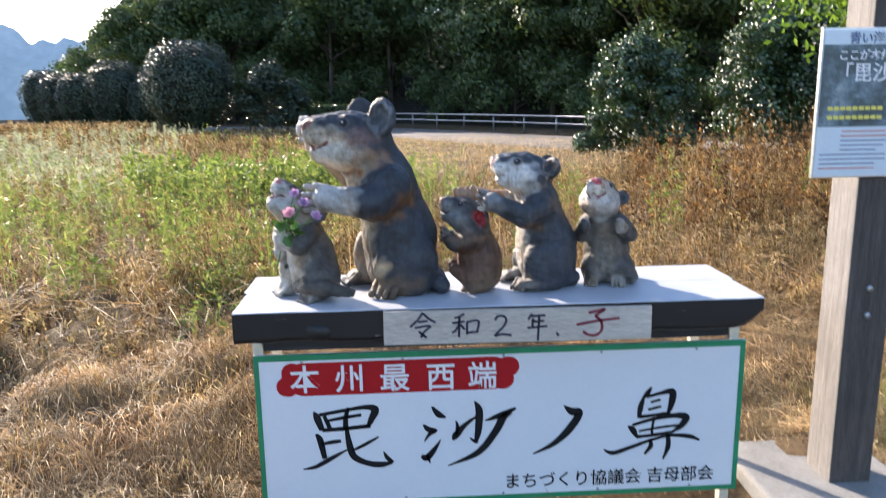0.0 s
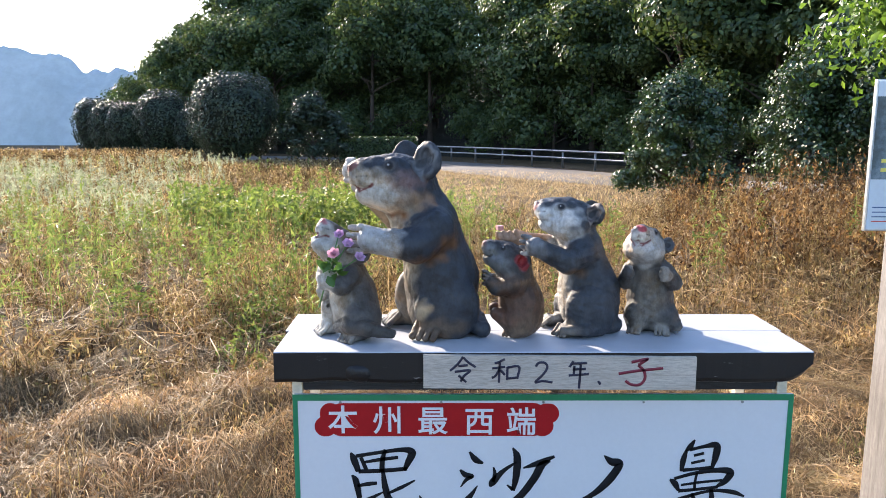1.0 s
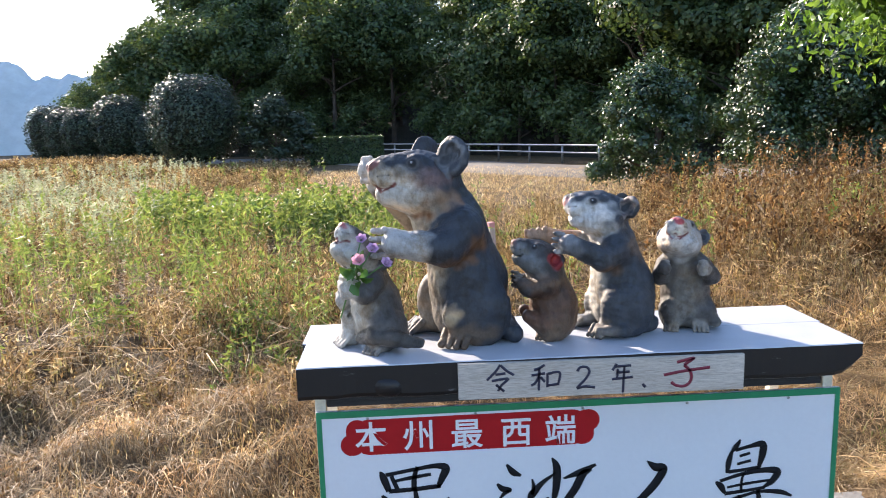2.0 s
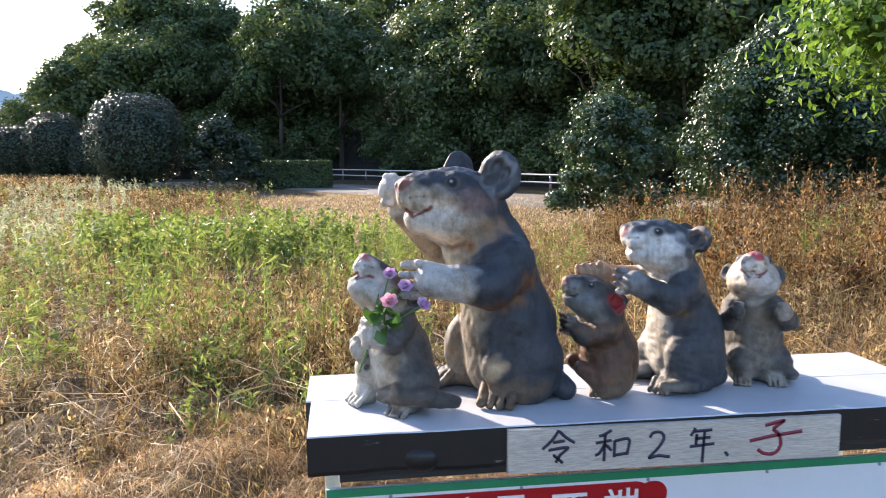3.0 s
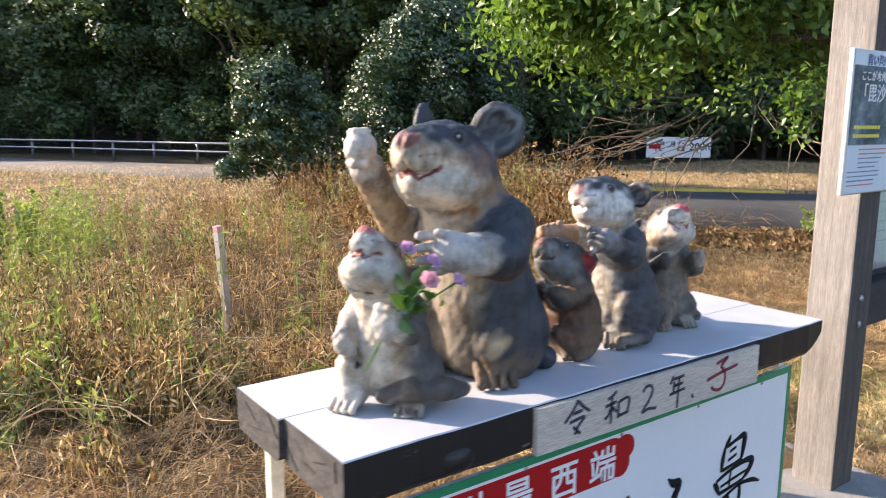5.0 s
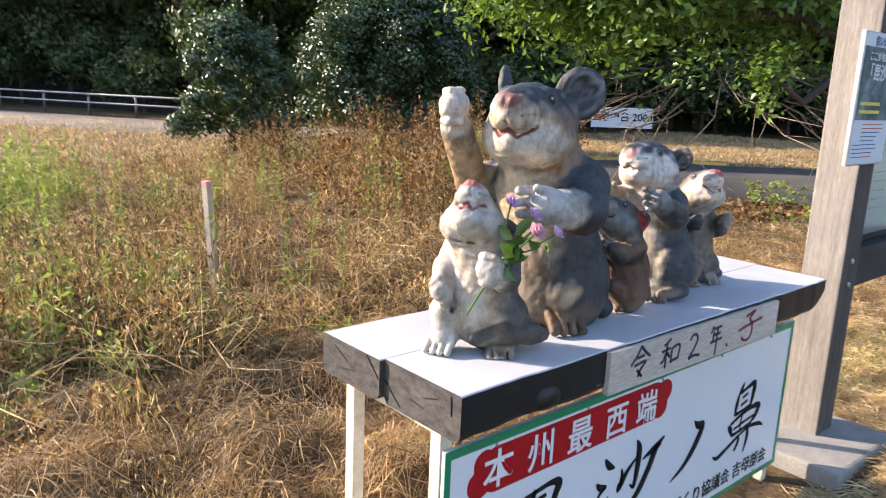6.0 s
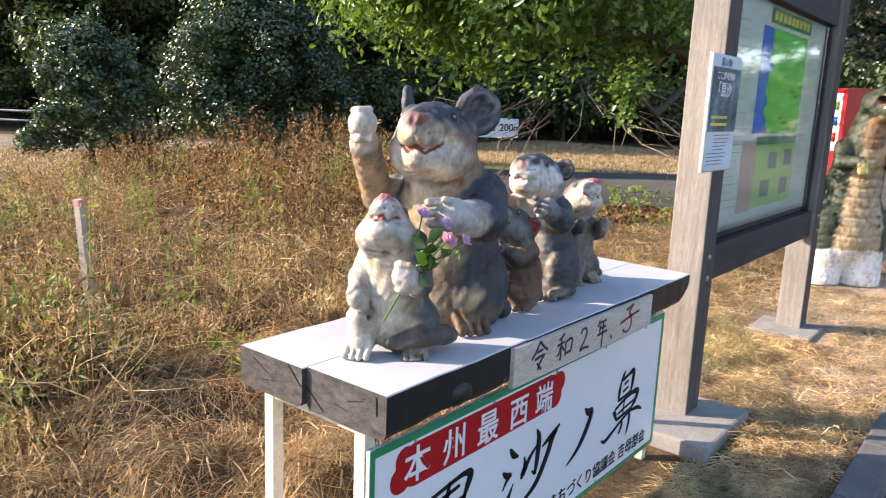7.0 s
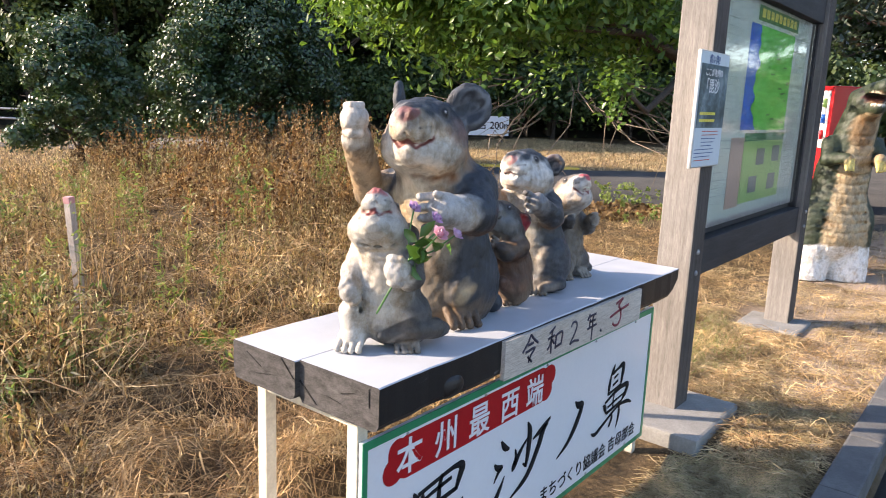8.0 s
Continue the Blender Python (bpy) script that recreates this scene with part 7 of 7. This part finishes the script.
P, tall = tufts(1150, 10, -17, 3.0, 9.5, 25, lambda x, y: (lumps(x * 0.6, y * 0.6) + rg.normal(size=len(x)) * 0.8 > -0.3) & (x < -1.0 - 0.22 * (y - 9)), 0.22)
W2 = weeds(P, tall * 0.65, 11, 0.09, 0.012, rg, 0.005)
P, tall = tufts(520, 9, -24, -4.5, 23.5, 29.5, None, 0.35)
P2, tall2 = tufts(420, 9, -34, -11.5, 29, 36, None, 0.4)
P, tall = np.vstack([P, P2]), np.concatenate([tall, 1.0 + tall2])
W6 = weeds(P, 0.18 + tall * 0.30, 10, 0.14, 0.022, rg, 0.007)
P, tall = tufts(330, 9, 2.0, 8.6, 4.4, 11.8, lambda x, y: (x > 1.0 + 0.22 * y + np.abs(rg.normal(size=len(x))) * 0.9) & (x < 3.8 + 0.45 * y) & ~paved(x, y))
W3 = weeds(P, (0.15 + tall * 1.55) * np.interp(P[:, 0] - 0.22 * P[:, 1], (1.0, 2.8), (0.45, 1.0)), 20, 0.060, 0.0125, rg, 0.0035, 0.22, 0.9)
P, tall = tufts(430, 18, -7, 8.0, 1.7, 10.0, lambda x, y: (y > tall_edge(x) - 0.5) & clear(x, y) & (x < 3.8 + 0.55 * y) & (rg.uniform(size=len(x)) < 1.2 - 0.09 * y), 0.13)
W4 = blades(P, tall * 0.8 * np.interp(P[:, 1], (2.0, 4.0), (0.55, 1.0)), rg.uniform(0, 6.28, len(P)), np.abs(rg.normal(size=len(P))) * 0.55, rg.uniform(0.0012, 0.0026, len(P)), 3, rg)[:2]
P = scatter(9000, -6, 7, 1.4, 7.5, lambda x, y: (y > tall_edge(x) - 0.7) & clear(x, y))
P[:, 2] = rg.uniform(0.02, 0.30, len(P))
W5 = straws(P, rg.uniform(0.3, 0.7, len(P)), rg.uniform(0, 6.28, len(P)), rg.uniform(-0.05, 0.16, len(P)), rg.uniform(0.0011, 0.0022, len(P)), rg)
stuff("standing_dry_grass", [W4, W5], M_STRAW, "tall dry grass and fallen stalks among the weeds")
P, tall = tufts(210, 6, -4.4, -0.9, 0.2, 2.3, lambda x, y: (y < tall_edge(x)) & (lumps(x * 1.5, y * 1.6) + rg.normal(size=len(x)) * 0.4 > 0.0), 0.10)
P2, tall2 = tufts(95, 9, -2.0, -0.36, 2.05, 3.5, lambda x, y: (y > 1.75 - 0.5 * x) & (x < -0.2 - 0.05 * y), 0.10)
W8 = weeds(P2, 0.16 + tall2 * 0.72, 18, 0.042, 0.0055, rg, 0.0026, 0.25, 1.1)
W7 = weeds(P, tall * 0.42, 8, 0.030, 0.0032, rg, 0.0016, 0.4, 1.5)
stuff("withered_weeds", W1 + W2 + W6 + W7 + W8, M_WEED, "standing withered brown weeds with shrivelled leaves", "weeds")

stuff("leaf_litter", [L1], M_REDWEED, "brown fallen leaves beside the asphalt", "leaf litter")
stuff("tall_reddish_weeds", W3, M_REDWEED, "tall withered red-brown weeds in front of the evergreen bushes", "weeds")

# green weeds in patches
P, tall = tufts(620, 6, -7, 6.5, 1.5, 9.5, lambda x, y: standing(x, y) & (np.sin(x * 0.9 + 1.2) * np.cos(y * 0.8 + 0.4 * x) + rg.normal(size=len(x)) * 0.45 > 0.72 - 0.07 * np.clip(-x, 0, 4)))
G1 = weeds(P, tall * 1.1, 16, 0.07, 0.011, rg, 0.003, 0.18, 0.1)
P = scatter(850, -5.0, 0.4, 6.6, 11.0, lambda x, y: ((x + 2.45) / 2.2) ** 2 + ((y - 8.7) / 1.7) ** 2 + 0.5 * np.sin(x * 4) * np.sin(y * 3.3) < 0.85)
G2 = weeds(P, rg.uniform(0.45, 0.8, len(P)), 34, 0.10, 0.018, rg, 0.004, 0.25, 0.1)
P = scatter(420, -22, -3, 9, 26, lambda x, y: np.sin(x * 0.7) * np.cos(y * 0.6) + rg.normal(size=len(x)) * 0.4 > 0.0)
G3 = weeds(P, rg.uniform(0.3, 0.8, len(P)), 12, 0.12, 0.016, rg, 0.005, 0.2, 0.1)
P = scatter(5200, 1.5, 3.2, 0.0, 1.2, lambda x, y: clear(x, y) & (((x - 2.25) / 0.75) ** 2 + ((y - 0.6) / 0.5) ** 2 + rg.normal(size=len(x)) * 0.35 < 0.9))
G4 = blades(P, rg.uniform(0.03, 0.10, len(P)), rg.uniform(0, 6.28, len(P)), rg.uniform(0.2, 1.1, len(P)), 0.0016, 3, rg)[:2]
P, tall = tufts(26, 5, -1.8, 0.4, 1.7, 3.8, lambda x, y: clear(x, y) & (np.sin(x * 3.1) * np.sin(y * 4.0 + 1) > -0.1), 0.08)
G6 = weeds(P, tall * 0.75, 11, 0.05, 0.008, rg, 0.0022, 0.25, 0.5)
P = scatter(1500, 1.2, 7.6, 3.6, 9.5, lambda x, y: (np.hypot(x - 6.8, y - 7.7) < 0.45) | (np.hypot(x - 4.8, y - 6.1) < 0.35) | (np.hypot(x - 3.6, y - 6.8) < 0.25) | (np.hypot(x - 2.3, y - 4.6) < 0.22) | (np.hypot(x - 3.9, y - 9.0) < 0.3) | (np.hypot(x - 1.6, y - 5.6) < 0.2))
G5 = weeds(P, rg.uniform(0.5, 1.0, len(P)), 22, 0.07, 0.009, rg, 0.003, 0.15, 0.1)
P = scatter(170, 6.6, 10.6, 2.3, 5.2, lambda x, y: np.abs(y - 2.75 - (x - 7.0) * 0.55) < 0.55)
G7 = weeds(P, rg.uniform(0.05, 0.20, len(P)), 12, 0.06, 0.018, rg, 0.003, 0.6, 0.1)
P = scatter(240, -1.3, 0.6, 4.6, 8.2, lambda x, y: np.abs(x + 0.95 - (y - 4.6) * 0.32) < 0.33)
G8 = weeds(P, rg.uniform(0.4, 1.0, len(P)), 40, 0.065, 0.006, rg, 0.003, 0.15, -0.3)
P, tall = tufts(34, 5, -1.9, -0.38, 2.2, 4.2, lambda x, y: (y > 1.8 - 0.5 * x) & (x < -0.15 - 0.06 * y), 0.10)
G9 = weeds(P, 0.2 + tall * 0.6, 18, 0.05, 0.008, rg, 0.0024, 0.2, 0.3)
stuff("green_weeds", G9 + G1 + G2 + G3 + [G4] + G5 + G6 + G7 + G8, M_GREENW, "green leafy weeds among the dry stalks", "weeds")
P = scatter(4600, -24, -3.0, 6.5, 28, lambda x, y: (np.sin(x * 0.5) * np.cos(y * 0.45) + rg.normal(size=len(x)) * 0.5 > -0.05) & (x < -2.2 - 0.22 * y))
F1 = weeds(P, rg.uniform(0.3, 0.75, len(P)), 16, 0.12, 0.010, rg, 0.004, 0.12, -0.4)
P = scatter(420, -7, 0.8, 2.6, 9.0, lambda x, y: (y > tall_edge(x)) & (rg.uniform(size=len(x)) < 0.45 + 0.12 * np.clip(-x, 0, 4)))
F2 = weeds(P, rg.uniform(0.35, 0.95, len(P)), 34, 0.07, 0.006, rg, 0.0035, 0.12, -0.5)
stuff("pale_weeds", F1, M_PALEW, "pale feathery seeding weeds", "weeds")
stuff("feathery_green_weeds", F2, M_GREENW, "tall feathery green weeds standing among the dry stalks", "weeds")
